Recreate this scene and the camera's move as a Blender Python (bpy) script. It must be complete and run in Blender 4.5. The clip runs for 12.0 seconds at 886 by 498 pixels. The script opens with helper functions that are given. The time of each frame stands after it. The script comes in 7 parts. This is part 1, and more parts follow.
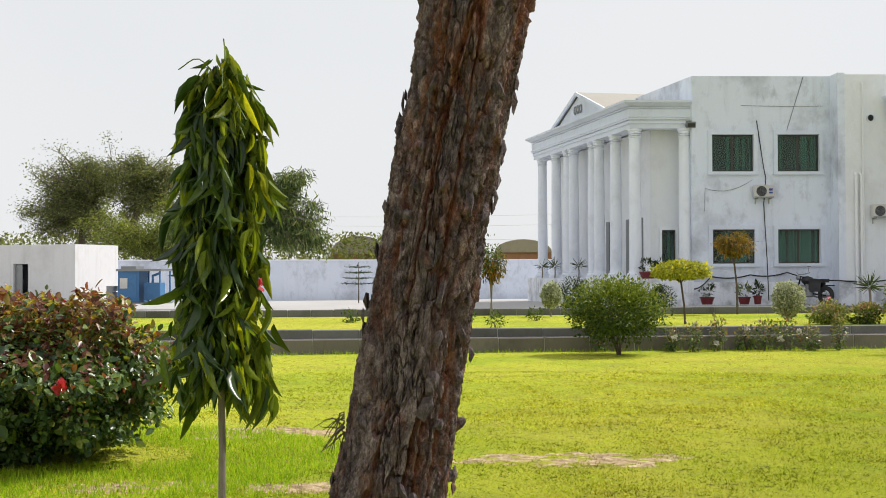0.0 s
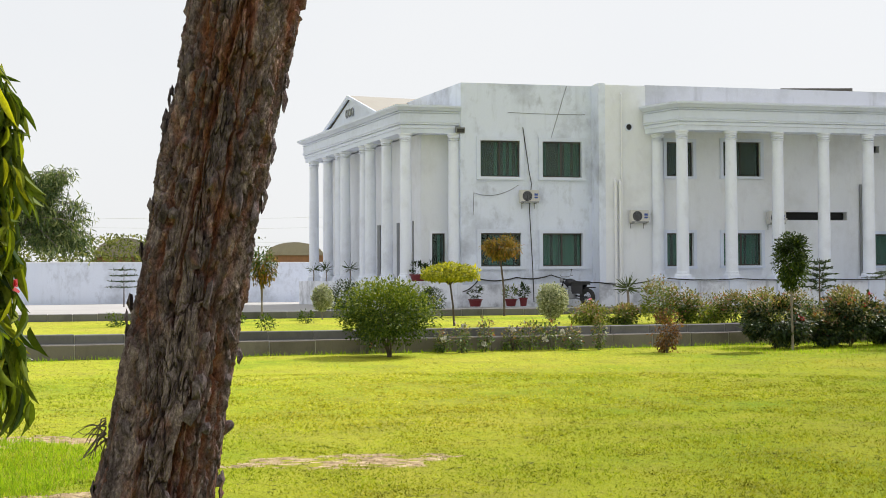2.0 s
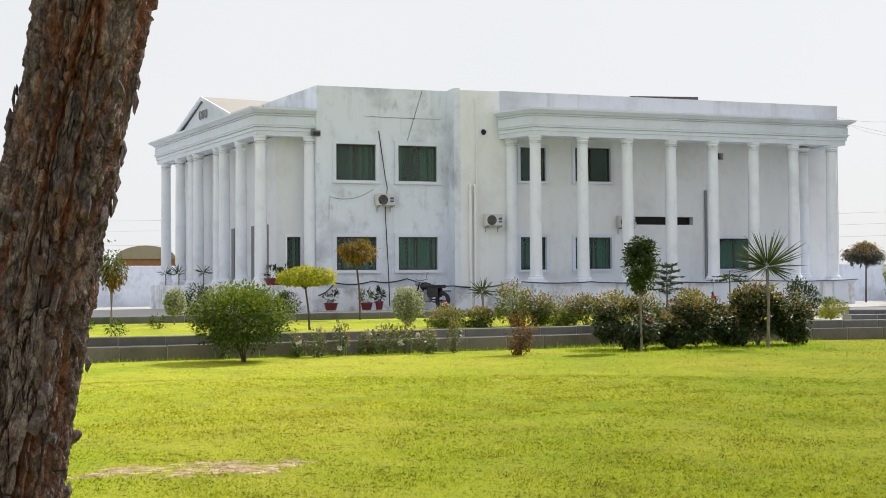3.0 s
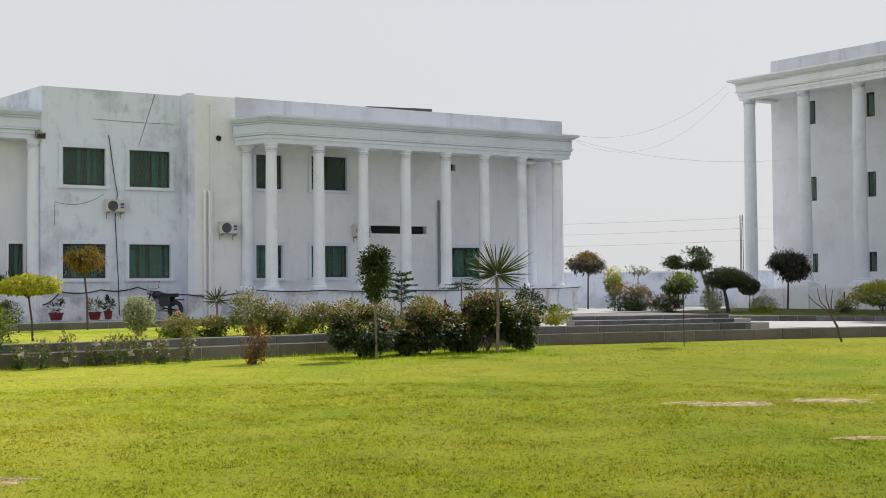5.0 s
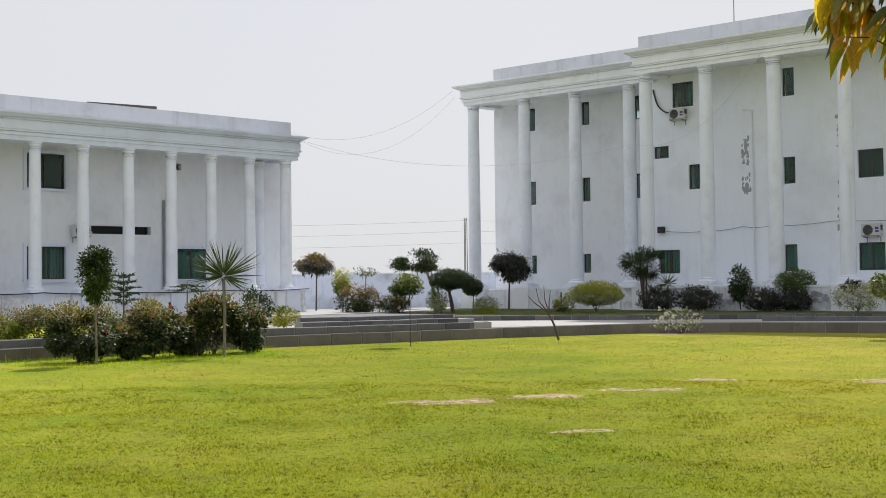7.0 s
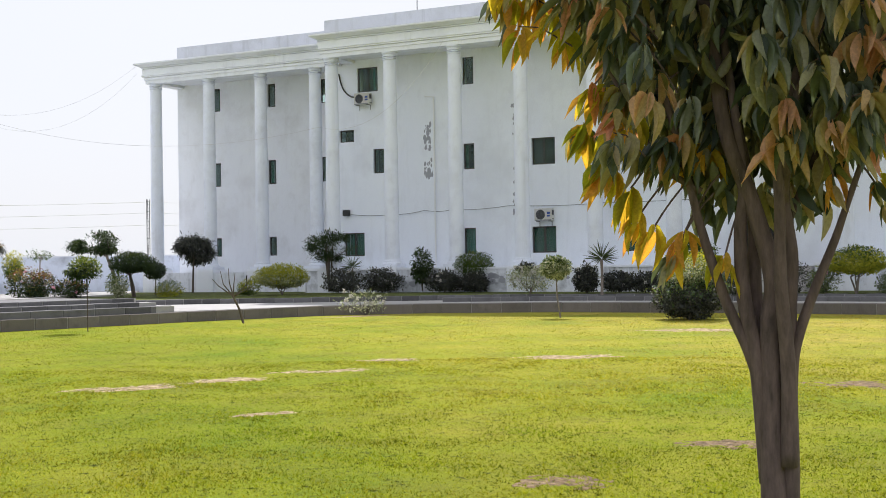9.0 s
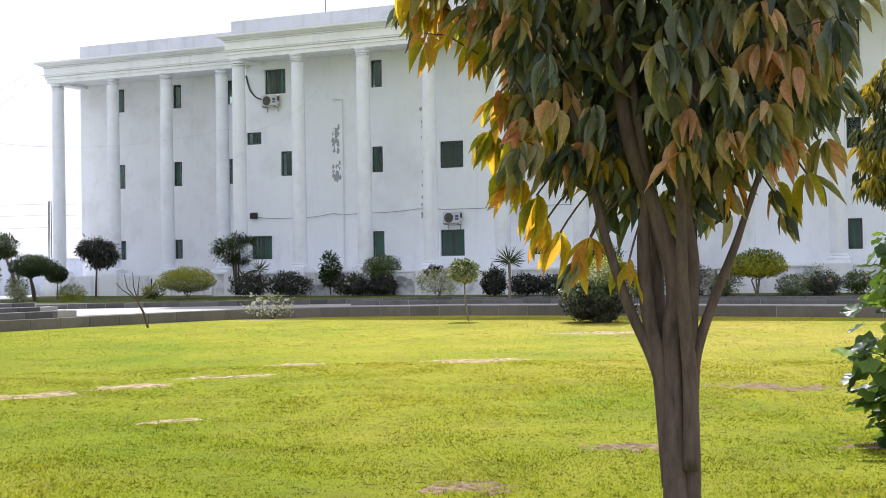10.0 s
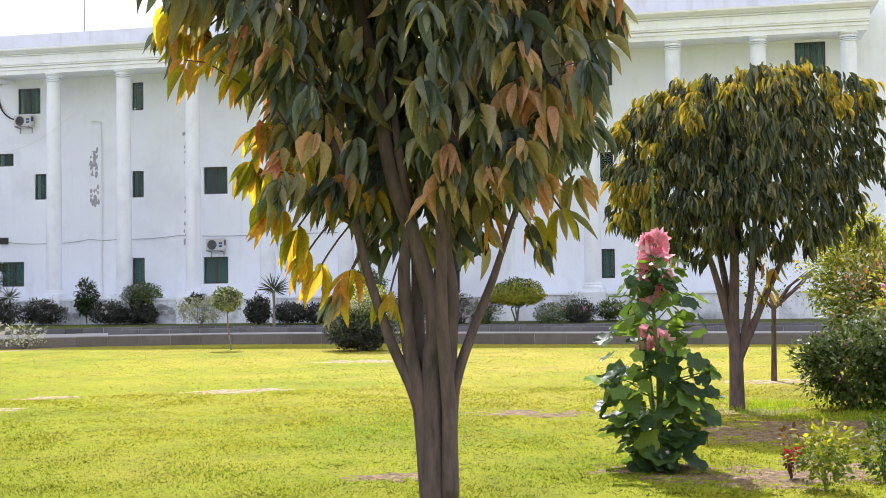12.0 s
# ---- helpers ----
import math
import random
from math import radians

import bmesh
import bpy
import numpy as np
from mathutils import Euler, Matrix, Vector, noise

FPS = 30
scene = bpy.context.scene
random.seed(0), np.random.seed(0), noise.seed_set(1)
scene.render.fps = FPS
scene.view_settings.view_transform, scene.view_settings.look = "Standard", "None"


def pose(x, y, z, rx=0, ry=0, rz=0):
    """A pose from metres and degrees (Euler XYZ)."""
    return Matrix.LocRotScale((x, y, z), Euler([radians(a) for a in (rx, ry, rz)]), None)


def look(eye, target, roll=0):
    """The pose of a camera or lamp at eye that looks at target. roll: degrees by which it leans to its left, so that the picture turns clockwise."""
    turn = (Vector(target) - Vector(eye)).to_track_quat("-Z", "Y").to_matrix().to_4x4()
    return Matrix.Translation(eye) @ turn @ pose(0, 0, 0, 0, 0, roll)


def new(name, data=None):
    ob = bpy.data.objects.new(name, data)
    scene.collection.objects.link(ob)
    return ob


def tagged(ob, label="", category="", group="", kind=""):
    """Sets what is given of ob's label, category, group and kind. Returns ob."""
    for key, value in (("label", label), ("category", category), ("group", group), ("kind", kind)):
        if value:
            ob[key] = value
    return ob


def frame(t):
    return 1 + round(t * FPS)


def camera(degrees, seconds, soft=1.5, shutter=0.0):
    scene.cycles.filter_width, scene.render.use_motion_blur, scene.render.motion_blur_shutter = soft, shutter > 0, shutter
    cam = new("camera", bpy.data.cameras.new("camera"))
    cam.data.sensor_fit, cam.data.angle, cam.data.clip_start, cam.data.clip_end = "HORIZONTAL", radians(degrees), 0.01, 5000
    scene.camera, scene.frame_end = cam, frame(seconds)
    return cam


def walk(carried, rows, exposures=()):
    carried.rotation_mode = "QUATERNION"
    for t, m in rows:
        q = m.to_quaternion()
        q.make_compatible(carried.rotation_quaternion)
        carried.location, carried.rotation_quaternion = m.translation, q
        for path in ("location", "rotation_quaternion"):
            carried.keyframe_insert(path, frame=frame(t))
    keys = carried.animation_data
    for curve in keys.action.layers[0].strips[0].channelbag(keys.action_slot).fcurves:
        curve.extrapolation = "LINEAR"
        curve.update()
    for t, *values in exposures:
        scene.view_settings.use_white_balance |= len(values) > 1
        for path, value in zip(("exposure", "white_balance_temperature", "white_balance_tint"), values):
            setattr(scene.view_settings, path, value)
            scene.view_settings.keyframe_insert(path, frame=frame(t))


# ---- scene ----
cam = camera(39.12, 12.0, soft=0.9)


def aim(x, y, z, heading, tilt, roll):
    """Camera pose from a compass heading (clockwise from +y), a tilt above the horizon and a roll, in degrees."""
    h, e = radians(heading), radians(tilt)
    way = Vector((math.sin(h) * math.cos(e), math.cos(h) * math.cos(e), math.sin(e)))
    return look((x, y, z), Vector((x, y, z)) + way * 10, roll)


# seconds, x, y, z, heading, tilt, roll
WALK = [
    (0.0, -0.016, -0.049, 1.556, -34.57, 1.17, -0.23),
    (0.5, -0.027, -0.044, 1.555, -32.48, 1.22, -0.26),
    (1.0, -0.023, -0.034, 1.552, -30.07, 1.13, -0.28),
    (1.5, -0.020, -0.032, 1.549, -27.16, 1.16, -0.31),
    (2.0, -0.030, -0.013, 1.541, -24.10, 1.27, -0.29),
    (2.5, -0.024, -0.006, 1.533, -20.67, 1.32, -0.36),
    (3.0, -0.030, -0.010, 1.548, -17.48, 1.39, -0.41),
    (3.2, -0.023, -0.010, 1.549, -16.28, 1.46, -0.43),
    (4.8, -0.026, -0.032, 1.544, -6.39, 1.67, -0.49),
    (5.0, -0.026, -0.034, 1.545, -5.38, 1.68, -0.49),
    (5.5, -0.031, -0.024, 1.546, -2.47, 1.66, -0.51),
    (6.0, -0.023, -0.014, 1.538, 0.56, 1.65, -0.57),
    (6.5, -0.026, -0.015, 1.548, 3.61, 1.72, -0.60),
    (7.0, -0.019, 0.001, 1.539, 7.05, 1.63, -0.69),
    (7.5, -0.022, 0.007, 1.557, 11.37, 1.46, -0.79),
    (7.7, -0.007, -0.001, 1.558, 13.07, 1.44, -0.81),
    (9.3, 0.033, 0.052, 1.522, 22.52, 0.51, -0.89),
    (9.5, 0.022, 0.032, 1.530, 23.18, 0.47, -0.90),
    (10.0, 0.047, 0.046, 1.550, 25.55, 0.71, -0.91),
    (10.5, 0.054, 0.052, 1.571, 28.64, 1.16, -0.82),
    (11.0, 0.061, 0.050, 1.573, 31.11, 1.56, -0.76),
    (11.5, 0.067, 0.046, 1.579, 33.50, 1.78, -0.76),
    (12.0, 0.085, 0.062, 1.575, 36.30, 1.81, -0.79),
]
# the phone opens up and stops down as it pans past bright sky
walk(cam, [(r[0], aim(*r[1:])) for r in WALK], [(0.0, 0.27, 6330, 13), (2.5, 0.37, 6330, 13), (3.2, 0.28, 6300, 13), (4.8, 0.04, 6260, 13.5), (5.5, 0.02, 6250, 13.5), (6.8, 0.09, 6220, 14), (7.5, 0.2, 6170, 14.5), (9.3, 0.45, 6050, 16), (10.5, 0.7, 5900, 19), (12.0, 0.88, 5860, 21)])

# ---- sky and sun ----
SUN_AZ, SUN_EL = radians(28), radians(47)
world = bpy.data.worlds.new("sky")
scene.world = world
world.use_nodes = True
wn = world.node_tree
sky = wn.nodes.new("ShaderNodeTexSky")
sky.sky_type, sky.sun_disc = "NISHITA", False
sky.sun_elevation, sky.sun_rotation = SUN_EL, SUN_AZ
sky.dust_density, sky.air_density, sky.ozone_density = 3.0, 1.0, 1.0
haze = wn.nodes.new("ShaderNodeMix")
haze.data_type = "RGBA"
haze.inputs[7].default_value = (7.05, 7.15, 6.95, 1)  # thin high cloud over the whole sky
veil = wn.nodes.new("ShaderNodeTexNoise")
veil.inputs["Scale"].default_value, veil.inputs["Detail"].default_value = 2.2, 4
thin = wn.nodes.new("ShaderNodeMapRange")
thin.inputs["From Min"].default_value, thin.inputs["From Max"].default_value = 0.35, 0.65
thin.inputs["To Min"].default_value, thin.inputs["To Max"].default_value = 0.89, 0.98
wn.links.new(veil.outputs[0], thin.inputs["Value"])
wn.links.new(thin.outputs[0], haze.inputs[0])
wn.links.new(sky.outputs[0], haze.inputs[6])
wn.links.new(haze.outputs[2], wn.nodes["Background"].inputs[0])
wn.nodes["Background"].inputs[1].default_value = 0.1
sun = new("sun", bpy.data.lights.new("sun", "SUN"))
sun.data.energy, sun.data.angle, sun.data.color = 4.4, radians(0.6), (1.0, 0.95, 0.86)
sun.matrix_world = look((0, 0, 0), (-math.sin(SUN_AZ) * math.cos(SUN_EL), -math.cos(SUN_AZ) * math.cos(SUN_EL), -math.sin(SUN_EL)))


# ---- materials ----
def mat(name, base, rough=0.7, metal=0.0, spec=0.5):
    m = bpy.data.materials.new(name)
    m.use_nodes = True
    b = m.node_tree.nodes["Principled BSDF"]
    b.inputs["Base Color"].default_value = (*base, 1)
    b.inputs["Roughness"].default_value = rough
    b.inputs["Metallic"].default_value = metal
    b.inputs["Specular IOR Level"].default_value = spec
    return m


def nodes(m):
    return m.node_tree.nodes, m.node_tree.links, m.node_tree.nodes["Principled BSDF"]


def coords(m, scale=(1, 1, 1), world_space=True):
    N, L, _ = nodes(m)
    if world_space:
        src = N.new("ShaderNodeNewGeometry").outputs["Position"]
    else:
        src = N.new("ShaderNodeTexCoord").outputs["Object"]
    mp = N.new("ShaderNodeMapping")
    mp.inputs["Scale"].default_value = scale
    L.new(src, mp.inputs["Vector"])
    return mp.outputs[0]


def noise_tex(m, vec, scale, detail=4, rough=0.55):
    N, L, _ = nodes(m)
    n = N.new("ShaderNodeTexNoise")
    n.inputs["Scale"].default_value, n.inputs["Detail"].default_value, n.inputs["Roughness"].default_value = scale, detail, rough
    L.new(vec, n.inputs["Vector"])
    return n.outputs[0]


def ramp(m, fac, stops):
    N, L, _ = nodes(m)
    r = N.new("ShaderNodeValToRGB")
    e = r.color_ramp.elements
    while len(e) < len(stops):
        e.new(0.5)
    for el, (p, c) in zip(e, stops):
        el.position, el.color = p, (*c, 1)
    L.new(fac, r.inputs[0])
    return r.outputs[0]


def mix(m, fac, a, b, mode="MIX"):
    N, L, _ = nodes(m)
    x = N.new("ShaderNodeMix")
    x.data_type, x.blend_type = "RGBA", mode
    for sock, v in ((x.inputs[0], fac), (x.inputs[6], a), (x.inputs[7], b)):
        if hasattr(v, "links"):
            L.new(v, sock)
        else:
            sock.default_value = v if isinstance(v, float) else (*v, 1)
    return x.outputs[2]


def bump(m, height, strength, dist=0.02):
    N, L, b = nodes(m)
    bp = N.new("ShaderNodeBump")
    bp.inputs["Strength"].default_value, bp.inputs["Distance"].default_value = strength, dist
    L.new(height, bp.inputs["Height"])
    L.new(bp.outputs[0], b.inputs["Normal"])


def base(m, col):
    N, L, b = nodes(m)
    L.new(col, b.inputs["Base Color"])


def weathered(name, col, dark, amount=0.35, streak=0.5, rough=0.75, scale=0.5, grain=40):
    """Painted or cast surface: large damp stains, downward streaks, fine grain."""
    m = mat(name, col, rough)
    big = noise_tex(m, coords(m), scale, 6, 0.65)
    st = noise_tex(m, coords(m, (2.2, 2.2, 0.18)), 1.4, 5, 0.6)
    fine = noise_tex(m, coords(m), grain, 3)
    c1 = mix(m, ramp(m, big, [(0.5, (0, 0, 0)), (0.74, (amount,) * 3)]), col, dark)
    c2 = mix(m, ramp(m, st, [(0.56, (0, 0, 0)), (0.78, (streak,) * 3)]), c1, dark)
    smudge = noise_tex(m, coords(m, (1, 1, 0.6)), scale * 4.5, 7, 0.7)
    c2 = mix(m, ramp(m, smudge, [(0.54, (0, 0, 0)), (0.72, (amount * 0.6,) * 3)]), c2, dark)
    c3 = mix(m, ramp(m, fine, [(0.3, (0.9,) * 3), (0.7, (1.0,) * 3)]), (0, 0, 0), c2)
    base(m, c3)
    bump(m, fine, 0.15, 0.004)
    return m


def leafy(name, stops, joined=True, glow=0.45, rough=0.55, back=None, spec=0.22):
    """Leaf: colour varies leaf by leaf, light passes through the blade."""
    m = mat(name, stops[0][1], rough, spec=spec)
    N, L, b = nodes(m)
    if joined:
        rnd = N.new("ShaderNodeNewGeometry").outputs["Random Per Island"]
    else:
        rnd = N.new("ShaderNodeObjectInfo").outputs["Random"]
    c = ramp(m, rnd, stops)
    fine = noise_tex(m, coords(m), 60, 2)
    c = mix(m, ramp(m, fine, [(0.3, (0.72,) * 3), (0.7, (1.0,) * 3)]), (0.01, 0.012, 0.004), c)
    L.new(c, b.inputs["Base Color"])
    t = N.new("ShaderNodeBsdfTranslucent")
    warm = mix(m, 1.0, c, back or (1.7, 1.6, 0.5), "MULTIPLY")
    L.new(warm, t.inputs["Color"])
    sh = N.new("ShaderNodeMixShader")
    sh.inputs[0].default_value = glow
    out = N["Material Output"]
    L.new(b.outputs[0], sh.inputs[1])
    L.new(t.outputs[0], sh.inputs[2])
    L.new(sh.outputs[0], out.inputs["Surface"])
    return m


WHITE = weathered("white_masonry_paint", (0.73, 0.785, 0.905), (0.27, 0.29, 0.34), 0.75, 0.22)
TRIM_OLD = weathered("greyed_trim_paint", (0.7, 0.755, 0.87), (0.4, 0.42, 0.47), 0.4, 0.15)
HUT_PAINT = weathered("dulled_white_hut_paint", (0.66, 0.66, 0.67), (0.38, 0.37, 0.36), 0.4, 0.4)
LUSH = leafy("lush_grass_blades", [(0, (0.18, 0.32, 0.012)), (0.6, (0.36, 0.54, 0.018)), (1, (0.5, 0.6, 0.04))], True, 0.5, 0.6, (1.25, 1.25, 0.5), 0.2)
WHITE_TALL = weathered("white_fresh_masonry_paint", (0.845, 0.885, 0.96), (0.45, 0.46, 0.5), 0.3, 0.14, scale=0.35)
WHITE_CLEAN = weathered("white_trim_paint", (0.85, 0.88, 0.94), (0.45, 0.46, 0.5), 0.3, 0.3)
CREAM = weathered("cream_wall_paint", (0.79, 0.815, 0.86), (0.42, 0.41, 0.4), 0.35, 0.12)
PLINTH = weathered("stained_plinth_paint", (0.79, 0.82, 0.89), (0.22, 0.23, 0.26), 0.9, 0.85, scale=1.1)
COLUMN = weathered("white_column_paint", (0.8, 0.84, 0.93), (0.45, 0.46, 0.5), 0.4, 0.35, scale=0.9)
PARAPET = weathered("grey_parapet_render", (0.57, 0.59, 0.66), (0.3, 0.31, 0.34), 0.5, 0.6)
TANROOF = weathered("tan_roof_screed", (0.34, 0.32, 0.28), (0.3, 0.27, 0.22), 0.6, 0.2)
BLOCK = weathered("grey_concrete_block", (0.155, 0.152, 0.158), (0.075, 0.074, 0.075), 0.7, 0.5, 0.9, 1.5)
BLOCK_BROWN = weathered("brown_concrete_block", (0.18, 0.16, 0.148), (0.085, 0.075, 0.07), 0.6, 0.5, 0.9, 1.5)
PAVING = weathered("pale_concrete_paving", (0.4, 0.39, 0.38), (0.3, 0.28, 0.27), 0.6, 0.1, 0.9, 0.4)
BRICKY = weathered("old_brick", (0.3, 0.15, 0.1), (0.14, 0.09, 0.07), 0.6, 0.4, 0.95, 0.8)
BARNGREY = weathered("grey_roof_sheet", (0.3, 0.26, 0.23), (0.18, 0.14, 0.12), 0.6, 0.3)
for m_, amt in ((BLOCK, 0.55), (BLOCK_BROWN, 0.8)):
    N_, L_, b_ = nodes(m_)
    src = b_.inputs["Base Color"].links[0].from_socket
    rnd_ = N_.new("ShaderNodeObjectInfo").outputs["Random"]
    base(m_, mix(m_, 1.0, src, ramp(m_, rnd_, [(0, (amt,) * 3), (0.5, (0.98, 0.98, 0.98)), (1, (1.08, 1.08, 1.08))]), "MULTIPLY"))
FRAME = mat("dark_aluminium", (0.06, 0.055, 0.05), 0.4, 0.6)
STEEL = mat("grey_steel", (0.25, 0.26, 0.27), 0.45, 0.7)
CABLE = mat("black_cable", (0.02, 0.02, 0.02), 0.6)
WIRE = mat("pale_overhead_wire", (0.6, 0.6, 0.61), 0.6)
PVC = mat("white_pvc_pipe", (0.75, 0.76, 0.78), 0.4)
AC_BODY = weathered("aged_ivory_casing", (0.62, 0.61, 0.58), (0.35, 0.34, 0.32), 0.4, 0.5, 0.45, 2.0)
AC_DARK = mat("dark_fan_grille", (0.03, 0.03, 0.035), 0.5)
AC_BLUE = mat("blue_sticker", (0.03, 0.07, 0.3), 0.4)
RED_POT = weathered("red_plastic_pot", (0.15, 0.014, 0.018), (0.15, 0.02, 0.02), 0.5, 0.3, 0.5, 3.0)
RUBBER = mat("black_rubber", (0.02, 0.02, 0.02), 0.8)
BIKE = mat("black_enamel", (0.02, 0.02, 0.025), 0.25)
BLUE = weathered("blue_machine_paint", (0.05, 0.17, 0.36), (0.03, 0.07, 0.13), 0.5, 0.4, 0.5, 2.0)
# black that stands in for unlit space behind windows, vents and doorways
DARK = mat("unlit_interior_black", (0.02, 0.02, 0.022), 0.9)
TARP = weathered("weathered_sheet", (0.12, 0.11, 0.1), (0.04, 0.04, 0.04), 0.7, 0.3, 0.9, 3.0)
# bed turf darkened in its colour for the shade over the border
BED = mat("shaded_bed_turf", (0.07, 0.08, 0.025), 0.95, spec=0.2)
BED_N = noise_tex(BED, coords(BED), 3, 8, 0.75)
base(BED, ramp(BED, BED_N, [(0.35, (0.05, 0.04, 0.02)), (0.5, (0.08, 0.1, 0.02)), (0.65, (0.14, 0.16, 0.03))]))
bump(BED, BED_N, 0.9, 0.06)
PLASTERED = mat("bare_render", (0.33, 0.34, 0.38), 0.95)
SOILY = mat("bare_soil", (0.2, 0.13, 0.085), 0.95)
SOIL_N = noise_tex(SOILY, coords(SOILY), 9, 8, 0.7)
base(SOILY, ramp(SOILY, SOIL_N, [(0.36, (0.14, 0.095, 0.045)), (0.5, (0.37, 0.265, 0.145)), (0.66, (0.6, 0.475, 0.3))]))
bump(SOILY, SOIL_N, 0.9, 0.05)
EARTH = mat("trodden_brown_earth", (0.15, 0.1, 0.06), 0.95)
EARTH_N = noise_tex(EARTH, coords(EARTH), 11, 8, 0.72)
base(EARTH, ramp(EARTH, EARTH_N, [(0.36, (0.075, 0.046, 0.022)), (0.5, (0.21, 0.135, 0.068)), (0.66, (0.38, 0.275, 0.15))]))
bump(EARTH, EARTH_N, 0.9, 0.05)

GLASS = mat("tinted_window_glass", (0.5, 0.66, 0.6), 0.03, spec=0.2)
GLASS.node_tree.nodes["Principled BSDF"].inputs["Transmission Weight"].default_value = 0.92
GLASS.node_tree.nodes["Principled BSDF"].inputs["IOR"].default_value = 1.16
BLIND = mat("green_vertical_blind", (0.08, 0.4, 0.28), 0.8)
N_, L_, b_ = nodes(BLIND)
base(BLIND, ramp(BLIND, N_.new("ShaderNodeObjectInfo").outputs["Random"], [(0, (0.035, 0.13, 0.1)), (0.6, (0.06, 0.21, 0.16)), (1, (0.1, 0.3, 0.23))]))


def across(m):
    """Turf tone, with brightness that offsets the exposure painted in: paler by the old tree, lusher before the gap,
    dry beyond the mango.
    """
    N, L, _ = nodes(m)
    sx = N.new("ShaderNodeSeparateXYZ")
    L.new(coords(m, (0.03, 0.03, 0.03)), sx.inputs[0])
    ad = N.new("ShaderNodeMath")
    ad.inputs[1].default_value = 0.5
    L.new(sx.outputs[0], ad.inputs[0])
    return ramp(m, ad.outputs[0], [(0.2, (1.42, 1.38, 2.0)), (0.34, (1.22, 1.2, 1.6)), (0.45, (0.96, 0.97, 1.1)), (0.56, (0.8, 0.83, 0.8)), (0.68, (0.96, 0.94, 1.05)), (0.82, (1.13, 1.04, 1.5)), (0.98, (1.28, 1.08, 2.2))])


# lawn: patchy turf with worn, sandy and dry spots
LAWN = mat("mown_lawn", (0.1, 0.16, 0.02), 0.9, spec=0.04)
pos = coords(LAWN)
n_big = noise_tex(LAWN, pos, 0.3, 6, 0.65)
n_mid = noise_tex(LAWN, pos, 0.9, 6, 0.7)
n_str = noise_tex(LAWN, pos, 8.5, 7, 0.75)
n_tuf = noise_tex(LAWN, pos, 20, 5, 0.75)
n_fin = noise_tex(LAWN, pos, 80, 3, 0.7)
g1 = ramp(LAWN, n_big, [(0.34, (0.2, 0.29, 0.014)), (0.5, (0.315, 0.355, 0.02)), (0.66, (0.38, 0.37, 0.035))])
g2 = mix(LAWN, ramp(LAWN, n_mid, [(0.48, (0, 0, 0)), (0.64, (0.6, 0.6, 0.6))]), g1, (0.255, 0.25, 0.035))
# dark flecks: short shadows of tufts and hollows put into the colour
g3 = mix(LAWN, ramp(LAWN, n_str, [(0.57, (0, 0, 0)), (0.62, (0.9, 0.9, 0.9))]), g2, (0.06, 0.07, 0.012))
g3 = mix(LAWN, ramp(LAWN, n_tuf, [(0.56, (0, 0, 0)), (0.64, (0.55, 0.55, 0.55))]), g3, (0.1, 0.095, 0.014))
g3 = mix(LAWN, ramp(LAWN, n_tuf, [(0.32, (0.4,) * 3), (0.42, (0, 0, 0))]), g3, (0.45, 0.44, 0.05))
g4 = mix(LAWN, ramp(LAWN, n_fin, [(0.3, (0.3,) * 3), (0.6, (1.0,) * 3)]), (0.03, 0.04, 0.004), g3)
turf_tone = ramp(LAWN, noise_tex(LAWN, coords(LAWN), 0.045, 2, 0.4), [(0.4, (0.95,) * 3), (0.6, (1.05,) * 3)])
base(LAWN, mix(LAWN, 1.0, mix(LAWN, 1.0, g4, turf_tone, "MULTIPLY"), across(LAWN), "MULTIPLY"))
bump(LAWN, n_tuf, 0.8, 0.03)

GRASS = leafy("grass_blades", [(0.0, (0.13, 0.17, 0.012)), (0.3, (0.24, 0.28, 0.016)), (0.7, (0.38, 0.4, 0.02)), (0.93, (0.47, 0.43, 0.05)), (1.0, (0.55, 0.5, 0.2))], True, 0.5, 0.7, (1.25, 1.25, 0.5), 0.06)
N_, L_, b_ = nodes(GRASS)
leafcol = b_.inputs["Base Color"].links[0].from_socket
gpos = coords(GRASS)
dry = ramp(GRASS, noise_tex(GRASS, gpos, 0.55, 7, 0.72), [(0.4, (1.05, 1.1, 1.0)), (0.5, (1.0, 0.96, 0.9)), (0.58, (0.93, 0.86, 0.9)), (0.7, (0.84, 0.72, 0.9))])
wide = ramp(GRASS, noise_tex(GRASS, gpos, 0.17, 3, 0.5), [(0.35, (0.72, 0.9, 0.8)), (0.55, (1.0, 1.0, 1.0)), (0.7, (1.12, 1.05, 1.2))])
# darkest stop paints the tufts' short shadows into the blades
tuft = ramp(GRASS, noise_tex(GRASS, gpos, 8.5, 7, 0.75), [(0.32, (1.32, 1.3, 1.15)), (0.47, (1.06, 1.06, 1.03)), (0.55, (0.92, 0.9, 0.85)), (0.605, (0.3, 0.31, 0.28))])
gcol = mix(GRASS, 1.0, mix(GRASS, 1.0, mix(GRASS, 1.0, leafcol, dry, "MULTIPLY"), wide, "MULTIPLY"), tuft, "MULTIPLY")
clump = ramp(GRASS, noise_tex(GRASS, gpos, 2.6, 6, 0.7), [(0.36, (1.14, 1.14, 1.1)), (0.5, (1.03, 1.03, 1.0)), (0.57, (0.86, 0.84, 0.8)), (0.64, (0.55, 0.5, 0.5))])
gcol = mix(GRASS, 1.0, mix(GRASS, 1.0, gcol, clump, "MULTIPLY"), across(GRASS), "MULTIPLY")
base(GRASS, gcol)
